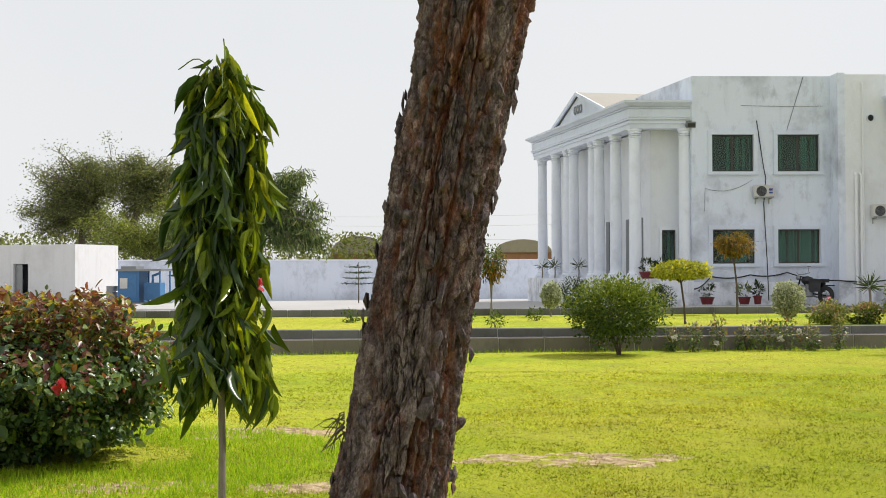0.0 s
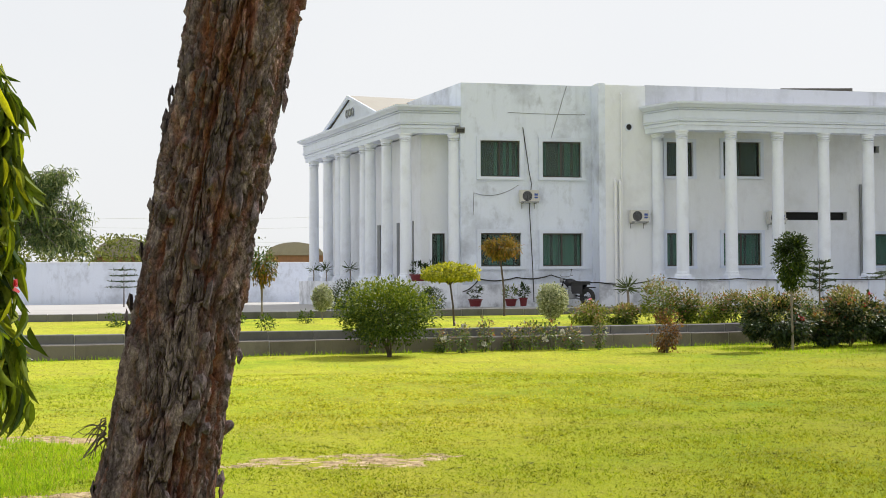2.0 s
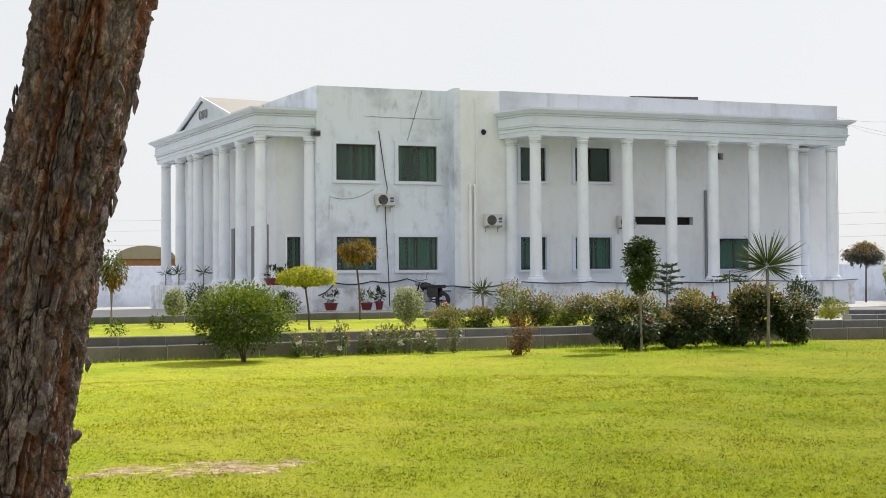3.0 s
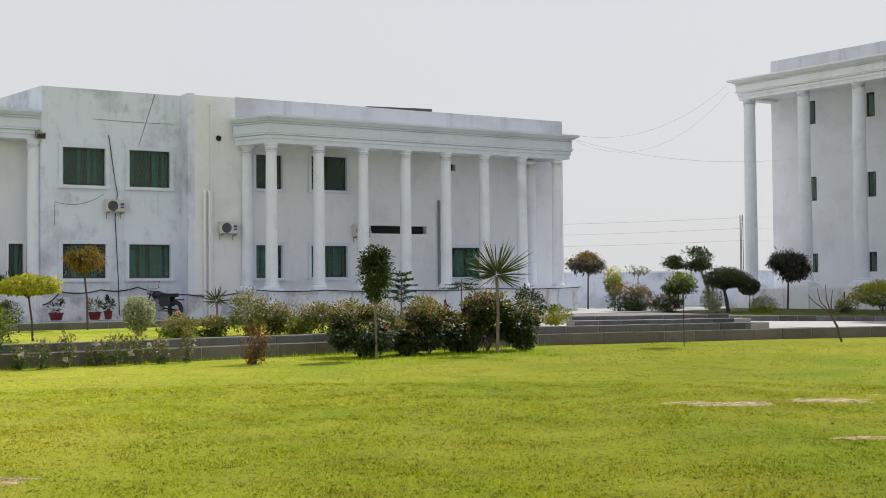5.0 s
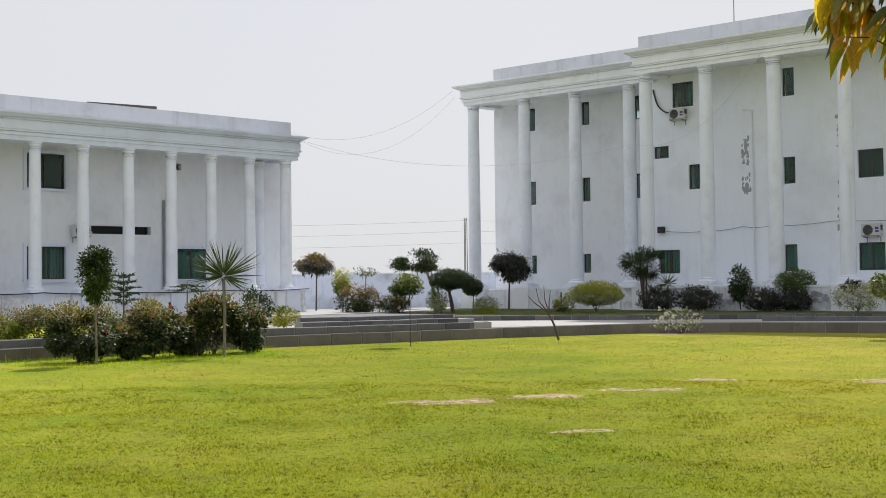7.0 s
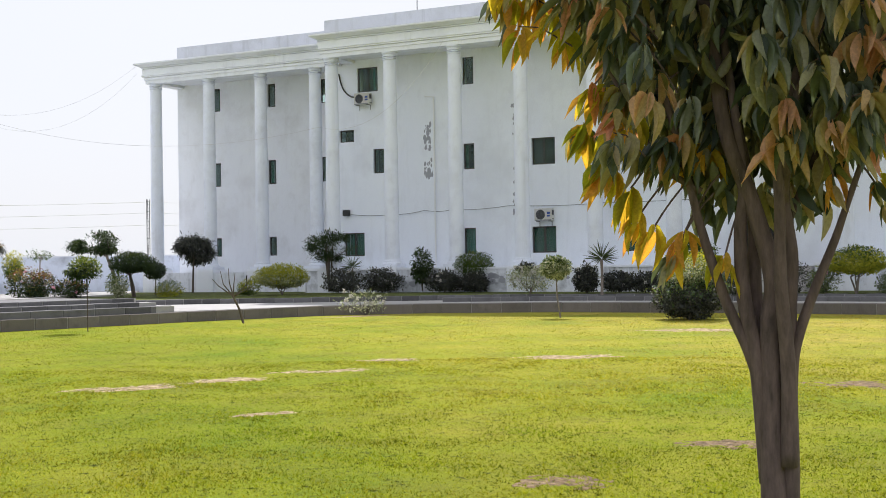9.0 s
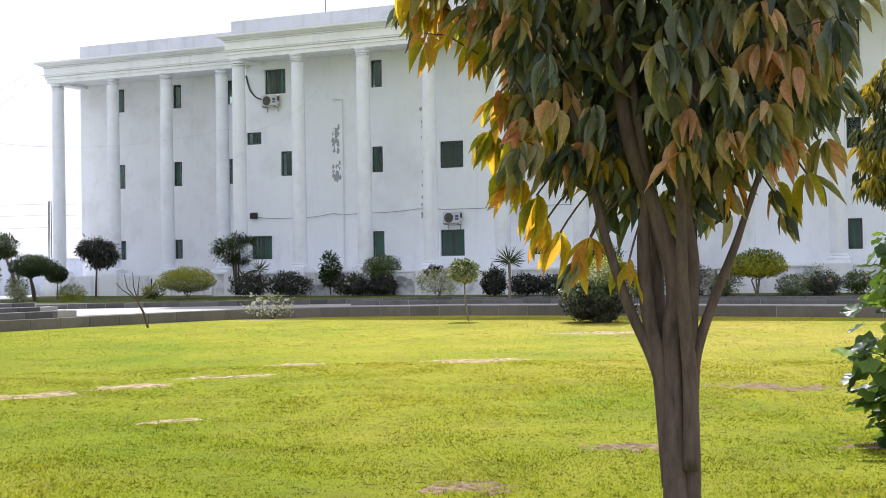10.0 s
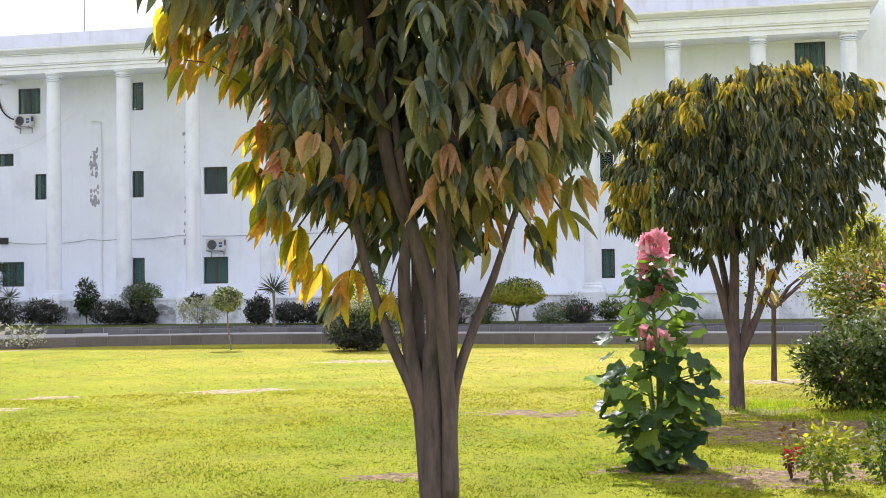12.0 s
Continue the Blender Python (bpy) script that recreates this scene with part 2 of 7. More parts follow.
for nd in N_:
    if nd.type == "BSDF_TRANSLUCENT":
        L_.new(mix(GRASS, 1.0, gcol, (1.25, 1.25, 0.5), "MULTIPLY"), nd.inputs["Color"])
BARK = mat("furrowed_bark", (0.12, 0.09, 0.075), 0.92, spec=0.25)
N_, L_, b_ = nodes(BARK)
fur = N_.new("ShaderNodeAttribute")
fur.attribute_name = "furrow"
tone = N_.new("ShaderNodeAttribute")
tone.attribute_name = "plate"
b1 = noise_tex(BARK, coords(BARK, (1, 1, 0.65)), 20, 8, 0.75)
b2 = noise_tex(BARK, coords(BARK, (1, 1, 0.7)), 90, 6, 0.8)
b3 = noise_tex(BARK, coords(BARK, (1, 1, 0.5)), 4.0, 5, 0.65)
plate = mix(BARK, 1.0, ramp(BARK, b1, [(0.36, (0.06, 0.045, 0.05)), (0.5, (0.215, 0.168, 0.175)), (0.68, (0.5, 0.42, 0.425))]), ramp(BARK, tone.outputs["Fac"], [(0, (0.6, 0.58, 0.6)), (0.5, (0.95, 0.93, 0.93)), (1, (1.25, 1.16, 1.1))]), "MULTIPLY")
inner = ramp(BARK, b1, [(0.32, (0.11, 0.036, 0.024)), (0.5, (0.42, 0.16, 0.095)), (0.68, (0.72, 0.36, 0.22))])
fresh = mix(BARK, ramp(BARK, b3, [(0.3, (0.55,) * 3), (0.52, (1, 1, 1))]), plate, inner)
col = mix(BARK, fur.outputs["Fac"], plate, fresh)
blush = mix(BARK, ramp(BARK, b3, [(0.55, (0, 0, 0)), (0.66, (0.5, 0.5, 0.5))]), col, inner)
base(BARK, mix(BARK, ramp(BARK, b2, [(0.34, (0.4,) * 3), (0.56, (1,) * 3)]), (0.04, 0.028, 0.025), blush))
crz = N_.new("ShaderNodeTexVoronoi")
crz.feature = "DISTANCE_TO_EDGE"
crz.inputs["Scale"].default_value = 30
wob = mix(BARK, 0.3, coords(BARK, (1, 1, 0.4)), noise_tex(BARK, coords(BARK), 14, 6, 0.7))
L_.new(wob, crz.inputs["Vector"])
bump(BARK, mix(BARK, 0.72, ramp(BARK, crz.outputs[0], [(0.0, (0, 0, 0)), (0.07, (1, 1, 1))]), b2), 1.0, 0.012)


def barky(name, c0, c1, scale=18):
    m = mat(name, c0, 0.85)
    n = noise_tex(m, coords(m, (1, 1, 0.25)), scale, 6, 0.65)
    base(m, ramp(m, n, [(0.3, c0), (0.7, c1)]))
    bump(m, n, 0.5, 0.01)
    return m


STEM_MAUVE = barky("smooth_mauve_bark", (0.055, 0.038, 0.038), (0.155, 0.108, 0.105), 22)
STEM_GREY = barky("grey_bark", (0.12, 0.1, 0.085), (0.27, 0.23, 0.19), 25)
STEM_DARK = barky("dark_bark", (0.05, 0.04, 0.03), (0.13, 0.1, 0.08), 20)
STEM_GREEN = barky("green_stem", (0.08, 0.13, 0.03), (0.16, 0.2, 0.06), 20)
MANGO = [(0.0, (0.052, 0.075, 0.07)), (0.35, (0.118, 0.15, 0.122)), (0.65, (0.225, 0.24, 0.16)), (0.85, (0.36, 0.335, 0.185)), (1.0, (0.5, 0.36, 0.22))]
MANGO_TIP = [(0.0, (0.26, 0.3, 0.03)), (0.4, (0.5, 0.42, 0.04)), (0.75, (0.62, 0.38, 0.08)), (1.0, (0.55, 0.23, 0.12))]
MANGO_RED = [(0.0, (0.28, 0.27, 0.11)), (0.4, (0.45, 0.36, 0.16)), (0.75, (0.6, 0.36, 0.22)), (1.0, (0.66, 0.31, 0.24))]
OLIVE = [(0.0, (0.036, 0.05, 0.032)), (0.5, (0.092, 0.115, 0.062)), (0.85, (0.19, 0.19, 0.08)), (1.0, (0.32, 0.27, 0.1))]
ASHOKA = [(0.0, (0.02, 0.045, 0.014)), (0.5, (0.055, 0.105, 0.02)), (0.8, (0.13, 0.2, 0.025)), (1.0, (0.32, 0.38, 0.03))]
L_OLIVE = leafy("olive_weeping_leaf", OLIVE, True, 0.24, 0.36, (1.4, 1.35, 0.65), 0.45)
L_OLIVE_O = leafy("olive_weeping_leaf_single", OLIVE, False, 0.24, 0.36, (1.4, 1.35, 0.65), 0.45)
L_MANGO = leafy("young_mango_leaf", MANGO, True, 0.36, 0.36, (1.5, 1.45, 0.75), 0.5)
L_MANGO_O = leafy("young_mango_leaf_single", MANGO, False, 0.36, 0.36, (1.5, 1.45, 0.75), 0.5)
# olive leaf turned gold: sunlight is in the colour
L_OLIVE_SUNLIT = leafy("sunlit_olive_weeping_leaf", [(0, (0.18, 0.18, 0.035)), (0.6, (0.36, 0.3, 0.06)), (1, (0.5, 0.34, 0.07))], True, 0.4)
L_MRED = leafy("bronze_pink_new_leaf", MANGO_RED, True, 0.4, 0.4, (1.5, 1.3, 0.8), 0.4)
L_MRED_O = leafy("bronze_pink_new_leaf_single", MANGO_RED, False, 0.4, 0.4, (1.5, 1.3, 0.8), 0.4)
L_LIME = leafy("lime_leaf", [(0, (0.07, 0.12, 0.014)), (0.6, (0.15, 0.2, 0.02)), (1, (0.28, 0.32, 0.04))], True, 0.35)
# yellow leaf with the glow of backlight put into its colour
L_TIP = leafy("backlit_yellow_leaf", MANGO_TIP, True, 0.55)
L_TIP_O = leafy("backlit_yellow_leaf_single", MANGO_TIP, False, 0.55)
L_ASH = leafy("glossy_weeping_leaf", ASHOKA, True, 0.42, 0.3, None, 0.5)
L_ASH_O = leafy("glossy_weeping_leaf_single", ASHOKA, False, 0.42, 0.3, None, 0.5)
# mast-tree leaf with sunlight put into its colour
L_ASH_SUNLIT = leafy("sunlit_weeping_leaf", [(0, (0.12, 0.18, 0.012)), (0.6, (0.25, 0.3, 0.016)), (1, (0.5, 0.5, 0.03))], False, 0.5, 0.3)
L_ROSE = leafy("rose_leaf", [(0, (0.025, 0.055, 0.024)), (0.45, (0.075, 0.14, 0.042)), (0.85, (0.17, 0.25, 0.065)), (0.96, (0.22, 0.25, 0.06)), (1, (0.16, 0.06, 0.035))], True, 0.28, 0.34, None, 0.45)
L_ROSE_O = leafy("rose_leaf_single", [(0, (0.04, 0.085, 0.03)), (0.6, (0.11, 0.19, 0.05)), (1, (0.27, 0.3, 0.06))], False, 0.35, 0.34, None, 0.45)
L_ROSE_D = leafy("dark_rose_leaf", [(0, (0.012, 0.026, 0.01)), (0.55, (0.028, 0.055, 0.016)), (0.85, (0.06, 0.095, 0.022)), (1, (0.15, 0.16, 0.045))], True, 0.14, 0.45)
L_ROSERED = leafy("bronze_rose_leaf", [(0, (0.1, 0.035, 0.035)), (0.45, (0.22, 0.075, 0.06)), (0.68, (0.22, 0.14, 0.055)), (0.9, (0.34, 0.33, 0.07)), (1, (0.52, 0.42, 0.08))], True, 0.38, 0.35, None, 0.35)
L_ROSETOP = leafy("pale_rose_shoot_leaf", [(0, (0.09, 0.11, 0.045)), (0.45, (0.2, 0.2, 0.09)), (0.75, (0.38, 0.34, 0.19)), (0.88, (0.3, 0.15, 0.1)), (1, (0.34, 0.1, 0.08))], True, 0.34, 0.4)
L_GREEN = leafy("mid_green_leaf", [(0, (0.025, 0.055, 0.01)), (0.6, (0.06, 0.105, 0.016)), (1, (0.14, 0.19, 0.025))], True, 0.3)
L_DARKG = leafy("dark_green_leaf", [(0, (0.014, 0.03, 0.012)), (0.6, (0.03, 0.055, 0.016)), (1, (0.06, 0.09, 0.025))], True, 0.25)
L_YELLOW = leafy("golden_leaf", [(0, (0.16, 0.2, 0.02)), (0.5, (0.32, 0.34, 0.03)), (1, (0.5, 0.47, 0.06))], True, 0.45)
L_ORANGE = leafy("bronze_gold_leaf", [(0, (0.06, 0.05, 0.015)), (0.4, (0.15, 0.12, 0.018)), (0.75, (0.3, 0.2, 0.025)), (1, (0.3, 0.12, 0.03))], True, 0.4)
L_VARI = leafy("variegated_leaf", [(0, (0.13, 0.18, 0.09)), (0.4, (0.36, 0.39, 0.23)), (1, (0.7, 0.7, 0.52))], True, 0.36, 0.45, (1.2, 1.2, 0.8))
L_PURPLE = leafy("dark_purple_leaf", [(0, (0.016, 0.019, 0.021)), (0.6, (0.042, 0.045, 0.044)), (1, (0.12, 0.13, 0.1))], True, 0.18, 0.5)
L_RED = leafy("red_shoot_leaf", [(0, (0.06, 0.035, 0.018)), (0.5, (0.14, 0.07, 0.035)), (0.85, (0.26, 0.15, 0.07)), (1, (0.3, 0.1, 0.06))], True, 0.35)
L_FAR = leafy("feathery_far_leaf", [(0, (0.075, 0.095, 0.04)), (0.6, (0.16, 0.185, 0.075)), (1, (0.28, 0.3, 0.14))], True, 0.35, 0.7)
L_FARG = leafy("fresh_far_leaf", [(0, (0.09, 0.12, 0.03)), (0.6, (0.19, 0.23, 0.06)), (1, (0.34, 0.38, 0.11))], True, 0.4, 0.6)
L_GREYG = leafy("grey_green_leaf", [(0, (0.06, 0.1, 0.045)), (0.6, (0.15, 0.2, 0.1)), (1, (0.34, 0.4, 0.24))], True, 0.35, 0.4)
L_OLEAN = leafy("narrow_shiny_leaf", [(0, (0.045, 0.08, 0.035)), (0.5, (0.11, 0.165, 0.06)), (0.85, (0.24, 0.3, 0.12)), (1, (0.42, 0.46, 0.24))], True, 0.3, 0.3)
L_YUCCA = leafy("sword_leaf", [(0, (0.022, 0.038, 0.016)), (0.6, (0.055, 0.08, 0.032)), (1, (0.26, 0.28, 0.14))], True, 0.25, 0.4)
L_HOLLY = leafy("broad_mallow_leaf", [(0, (0.035, 0.075, 0.04)), (0.55, (0.085, 0.15, 0.06)), (0.85, (0.16, 0.26, 0.06)), (1, (0.32, 0.44, 0.07))], False, 0.42, 0.42)
P_PINK = leafy("pink_petal", [(0, (0.8, 0.27, 0.4)), (0.7, (0.92, 0.5, 0.6)), (1, (0.95, 0.78, 0.8))], True, 0.4, 0.6, (1.1, 0.9, 0.9))
P_RED = leafy("red_petal", [(0, (0.5, 0.02, 0.02)), (1, (0.6, 0.08, 0.1))], True, 0.3, 0.6, (1.1, 0.7, 0.7))
P_WHITE = leafy("white_petal", [(0, (0.55, 0.53, 0.5)), (1, (0.75, 0.72, 0.66))], True, 0.3, 0.6, (1.0, 1.0, 0.9))


# ---- mesh helpers ----
class Form:
    """Collects vertices and faces of one part."""

    def __init__(self):
        self.v, self.f = [], []

    def add(self, verts, faces):
        k = len(self.v)
        self.v.extend(tuple(p) for p in verts)
        self.f.extend(tuple(i + k for i in q) for q in faces)
        return self

    def box(self, lo, hi, m=None):
        x0, y0, z0 = lo
        x1, y1, z1 = hi
        p = [(x0, y0, z0), (x1, y0, z0), (x1, y1, z0), (x0, y1, z0), (x0, y0, z1), (x1, y0, z1), (x1, y1, z1), (x0, y1, z1)]
        if m:
            p = [m @ Vector(q) for q in p]
        return self.add(p, [(3, 2, 1, 0), (4, 5, 6, 7), (0, 1, 5, 4), (1, 2, 6, 5), (2, 3, 7, 6), (3, 0, 4, 7)])

    def slab(self, poly, z0, z1):
        """Upright prism over a polygon; z1 may be one height or one a corner."""
        n = len(poly)
        tops = z1 if isinstance(z1, (list, tuple)) else [z1] * n
        p = [(x, y, z0) for x, y in poly] + [(x, y, t) for (x, y), t in zip(poly, tops)]
        return self.add(p, [tuple(range(n - 1, -1, -1)), tuple(range(n, 2 * n))] + [(i, (i + 1) % n, n + (i + 1) % n, n + i) for i in range(n)])

    def tube(self, pts, radii, seg=8, cap=True):
        pts = [Vector(p) for p in pts]
        if not isinstance(radii, (list, tuple)):
            radii = [radii] * len(pts)
        rings, prev = [], None
        for i, p in enumerate(pts):
            d = (pts[min(i + 1, len(pts) - 1)] - pts[max(i - 1, 0)]).normalized()
            a = prev - d * prev.dot(d) if prev else d.orthogonal()
            a.normalize()
            prev = a
            b = d.cross(a)
            rings.append([p + (a * math.cos(t) + b * math.sin(t)) * radii[i] for t in (2 * math.pi * j / seg for j in range(seg))])
        verts = [q for r in rings for q in r]
        faces = [(i * seg + j, i * seg + (j + 1) % seg, (i + 1) * seg + (j + 1) % seg, (i + 1) * seg + j) for i in range(len(pts) - 1) for j in range(seg)]
        if cap:
            faces += [tuple(range(seg - 1, -1, -1)), tuple((len(pts) - 1) * seg + j for j in range(seg))]
        return self.add(verts, faces)

    def lathe(self, profile, seg=20, at=(0, 0, 0), cap=True):
        verts = [(at[0] + r * math.cos(2 * math.pi * j / seg), at[1] + r * math.sin(2 * math.pi * j / seg), at[2] + z) for r, z in profile for j in range(seg)]
        n = len(profile)
        faces = [(i * seg + j, i * seg + (j + 1) % seg, (i + 1) * seg + (j + 1) % seg, (i + 1) * seg + j) for i in range(n - 1) for j in range(seg)]
        if cap:
            faces += [tuple(range(seg - 1, -1, -1)), tuple((n - 1) * seg + j for j in range(seg))]
        return self.add(verts, faces)

    def sweep(self, path, profile):
        """A profile of (outward, height), outward to the right of the way, along a path with mitred corners."""
        pts = [Vector((x, y)) for x, y in path]
        rows = []
        for i, p in enumerate(pts):
            d0 = (p - pts[i - 1]).normalized() if i else None
            d1 = (pts[i + 1] - p).normalized() if i < len(pts) - 1 else None
            d0, d1 = d0 or d1, d1 or d0
            n0, n1 = Vector((d0.y, -d0.x)), Vector((d1.y, -d1.x))
            n = (n0 + n1).normalized()
            n = n / max(0.3, n.dot(n0))
            rows.append([(p.x + n.x * o, p.y + n.y * o, z) for o, z in profile])
        k = len(profile)
        faces = [(i * k + j, (i + 1) * k + j, (i + 1) * k + (j + 1) % k, i * k + (j + 1) % k) for i in range(len(pts) - 1) for j in range(k)]
        faces += [tuple(range(k)), tuple((len(pts) - 1) * k + j for j in range(k - 1, -1, -1))]
        return self.add([q for r in rows for q in r], faces)

    def panel(self, x0, x1, z0, z1, y0, y1, holes=()):
        """A wall from y0 (outside) to y1 with rectangular openings (x0, x1, z0, z1) right through it."""
        xs = sorted({x0, x1, *[v for h in holes for v in h[:2]]})
        zs = sorted({z0, z1, *[v for h in holes for v in h[2:]]})

        def solid(i, j):
            if not (0 <= i < len(xs) - 1 and 0 <= j < len(zs) - 1):
                return False
            cx, cz = (xs[i] + xs[i + 1]) / 2, (zs[j] + zs[j + 1]) / 2
            return not any(h[0] < cx < h[1] and h[2] < cz < h[3] for h in holes)

        for i in range(len(xs) - 1):
            for j in range(len(zs) - 1):
                if not solid(i, j):
                    continue
                a, b, c, d = xs[i], xs[i + 1], zs[j], zs[j + 1]
                self.add([(a, y0, c), (b, y0, c), (b, y0, d), (a, y0, d)], [(0, 1, 2, 3)])
                self.add([(a, y1, c), (b, y1, c), (b, y1, d), (a, y1, d)], [(3, 2, 1, 0)])
                for ii, jj, q in ((i - 1, j, [(a, y0, c), (a, y0, d), (a, y1, d), (a, y1, c)]), (i + 1, j, [(b, y0, c), (b, y1, c), (b, y1, d), (b, y0, d)]),
                                  (i, j - 1, [(a, y0, c), (a, y1, c), (b, y1, c), (b, y0, c)]), (i, j + 1, [(a, y0, d), (b, y0, d), (b, y1, d), (a, y1, d)])):
                    if not solid(ii, jj):
                        self.add(q, [(0, 1, 2, 3)])
        return self

    def mesh(self, name, material, smooth=False):
        me = bpy.data.meshes.new(name)
        me.from_pydata(self.v, [], self.f)
        me.materials.append(material)
        if smooth:
            me.shade_smooth()
            for poly in me.polygons:
                if len(poly.vertices) > 4:
                    poly.use_smooth = False
        me.update()
        return me


def thing(name, m, label, category, group="", kind=""):
    ob = new(name)
    ob.empty_display_size = 0.2
    ob.matrix_world = m
    return tagged(ob, label, category, group, kind)


def part(name, form, material, parent, label="", smooth=False, m=None, kind=""):
    data = form.mesh(name, material, smooth) if isinstance(form, Form) else form
    ob = new(name, data)
    ob.parent = parent
    if m is not None:
        ob.matrix_local = m
    if label or kind:
        tagged(ob, label, kind=kind)
    return ob


def single(name, form, material, label, category, m=None, group="", kind="", smooth=False):
    ob = new(name, form.mesh(name, material, smooth))
    if m is not None:
        ob.matrix_world = m
    return tagged(ob, label, category, group, kind)


# ---- ground ----
DIR1 = Vector((0.759, 0.651))                       # along the first retaining wall
BACK1 = Vector((-0.651, 0.759))                     # away from the lawn


def along(s, back=0.0):
    p = Vector((-0.5, 31.9)) + DIR1 * s + BACK1 * back
    return (p.x, p.y)


single("ground", Form().box((-1800, -1800, -0.6), (1800, 1800, 0)), LAWN, "wide mown lawn, sunlit, with sandy worn patches", "lawn", kind="structure")
FRONT = [along(-48), along(-0.3), (6.0, 35.0), (10.3, 36.5), (13.5, 36.0), (17.0, 33.8), (20.0, 30.4), (23.0, 25.8), (26.0, 21.6), (40.0, 4.0)]
single("pavement", Form().slab([(x + 0.1, y + 0.25) for x, y in FRONT] + [(70, 40), (40, 75), (-40, 75), (-110, 40)], -0.3, 0.3), PAVING, "raised pale concrete path round the lawn", "pavement", kind="structure")
single("upper_lawn", Form().slab([along(-48, 0.3), along(1.6, 0.3), along(0.6, 9.2), along(-48, 9.2)], 0.0, 0.43), LAWN, "raised green lawn strip behind the retaining wall", "lawn", kind="structure")


def bend(s, back):
    """Along the second stretch of the front wall, and back from it."""
    return (-0.73 + 0.898 * s - 0.44 * back, 31.7 + 0.44 * s + 0.898 * back)


single("terrace", Form().slab([bend(1.75, 1.3), bend(6.6, 1.3), bend(6.3, 5.0), bend(3.7, 5.0)], 0.0, 0.66), BLOCK, "grey block terrace stepping up behind the retaining wall", "terrace", kind="structure")
drive = [along(-60, 9.3), along(7, 9.3), (6, 50), (9, 64), (-12, 68), (-34, 64), (-66, 34)]
single("driveway", Form().slab(drive, 0.0, [0.4, 0.5, 0.5, 0.46, 0.42, 0.26, 0.24]), PAVING, "pale concrete driveway round the office building", "driveway", kind="structure")


def block_mesh(name, length, depth, height, material, chamfer=0.012):
    bm = bmesh.new()
    bmesh.ops.create_cube(bm, size=1)
    for v in bm.verts:
        v.co = Vector(((v.co.x) * length, (v.co.y + 0.5) * depth, (v.co.z + 0.5) * height))
    bmesh.ops.bevel(bm, geom=bm.edges[:], offset=chamfer, segments=1, affect="EDGES")
    me = bpy.data.meshes.new(name)
    bm.to_mesh(me)
    bm.free()
    me.materials.append(material)
    return me


def resample(path, step):
    pts, out, carry = [Vector((x, y)) for x, y in path], [], 0.0
    for a, b in zip(pts, pts[1:]):
        n = (b - a).length
        s = carry
        while s < n:
            out.append(a + (b - a) * (s / n))
            s += step
        carry = s - n
    return out


def block_wall(name, path, z0, z1, step, depth, material, label, limit=300):
    """A wall of blocks on a mortar core: every block a piece of its own."""
    top = thing(name, Matrix(), label, "retaining wall", kind="structure")
    part("mortar", Form().sweep(path, [(-0.02, z0), (-depth, z0), (-depth, z1 - 0.012), (-0.02, z1 - 0.012)]), PAVING, top)
    pts = resample(path, step)
    rnd = random.Random(len(path) * 7 + int(z1 * 100))
    kinds = [block_mesh("block", step - 0.014, depth, z1 - z0 + dz, material) for dz in (0.0, 0.006, -0.004)]
    for a, b in list(zip(pts, pts[1:]))[:limit]:
        d = (b - a).normalized()
        mid = (a + b) / 2
        ob = new("block", rnd.choice(kinds))
        ob.parent = top
        ob.matrix_local = Matrix.Translation((mid.x, mid.y, z0)) @ Matrix.Rotation(math.atan2(d.y, d.x) + rnd.uniform(-0.006, 0.006), 4, "Z") @ Matrix.Translation((0, rnd.uniform(-0.008, 0.004), 0))
    return top


# ---- building helpers ----
def window(parent, x0, x1, z0, z1, y, surround=0.0, blinds=True, sashes=2, seed=0, trim=None):
    """Aluminium window in an opening whose outer wall face lies at y; blinds hang behind the glass."""
    f = Form()
    t, yy = 0.045, y + 0.09
    f.box((x0, yy, z0), (x0 + t, yy + 0.06, z1)).box((x1 - t, yy, z0), (x1, yy + 0.06, z1))
    f.box((x0 + t, yy, z0), (x1 - t, yy + 0.06, z0 + t)).box((x0 + t, yy, z1 - t), (x1 - t, yy + 0.06, z1))
    if sashes == 2:
        c = (x0 + x1) / 2
        f.box((c - 0.03, yy - 0.012, z0 + t), (c + 0.03, yy + 0.05, z1 - t))
    w = part("window", f, FRAME, parent, "dark aluminium sliding window")
    n = sashes
    for i in range(n):
        a = x0 + t + (x1 - x0 - 2 * t) * i / n
        b = x0 + t + (x1 - x0 - 2 * t) * (i + 1) / n
        p = part("pane", Form().box((a + 0.004, yy + 0.02, z0 + t), (b - 0.004, yy + 0.026, z1 - t)), GLASS, w)
        p.visible_shadow = False
    if blinds:
        r = random.Random(seed)
        f = Form()
        k = max(3, int((x1 - x0) / 0.11))
        for i in range(k):
            if r.random() < (0.14 if z0 < 4 else 0.68):
                continue
            a = x0 + (x1 - x0) * (i + 0.5) / k
            tw = r.uniform(-0.6, 0.6)
            f.box((-0.055, -0.004, z0), (0.055, 0.004, z1 - 0.02), Matrix.Translation((a, yy + 0.16, 0)) @ Matrix.Rotation(tw, 4, "Z"))
        part("blind", f, BLIND, w, "green vertical blind")
    # flat black panel: the room's darkness is put into its colour
    part("dark_room_panel", Form().box((x0 - 0.3, yy + 0.9, z0 - 0.3), (x1 + 0.3, yy + 0.95, z1 + 0.3)), DARK, w)
    if surround:
        s = surround
        f = Form()
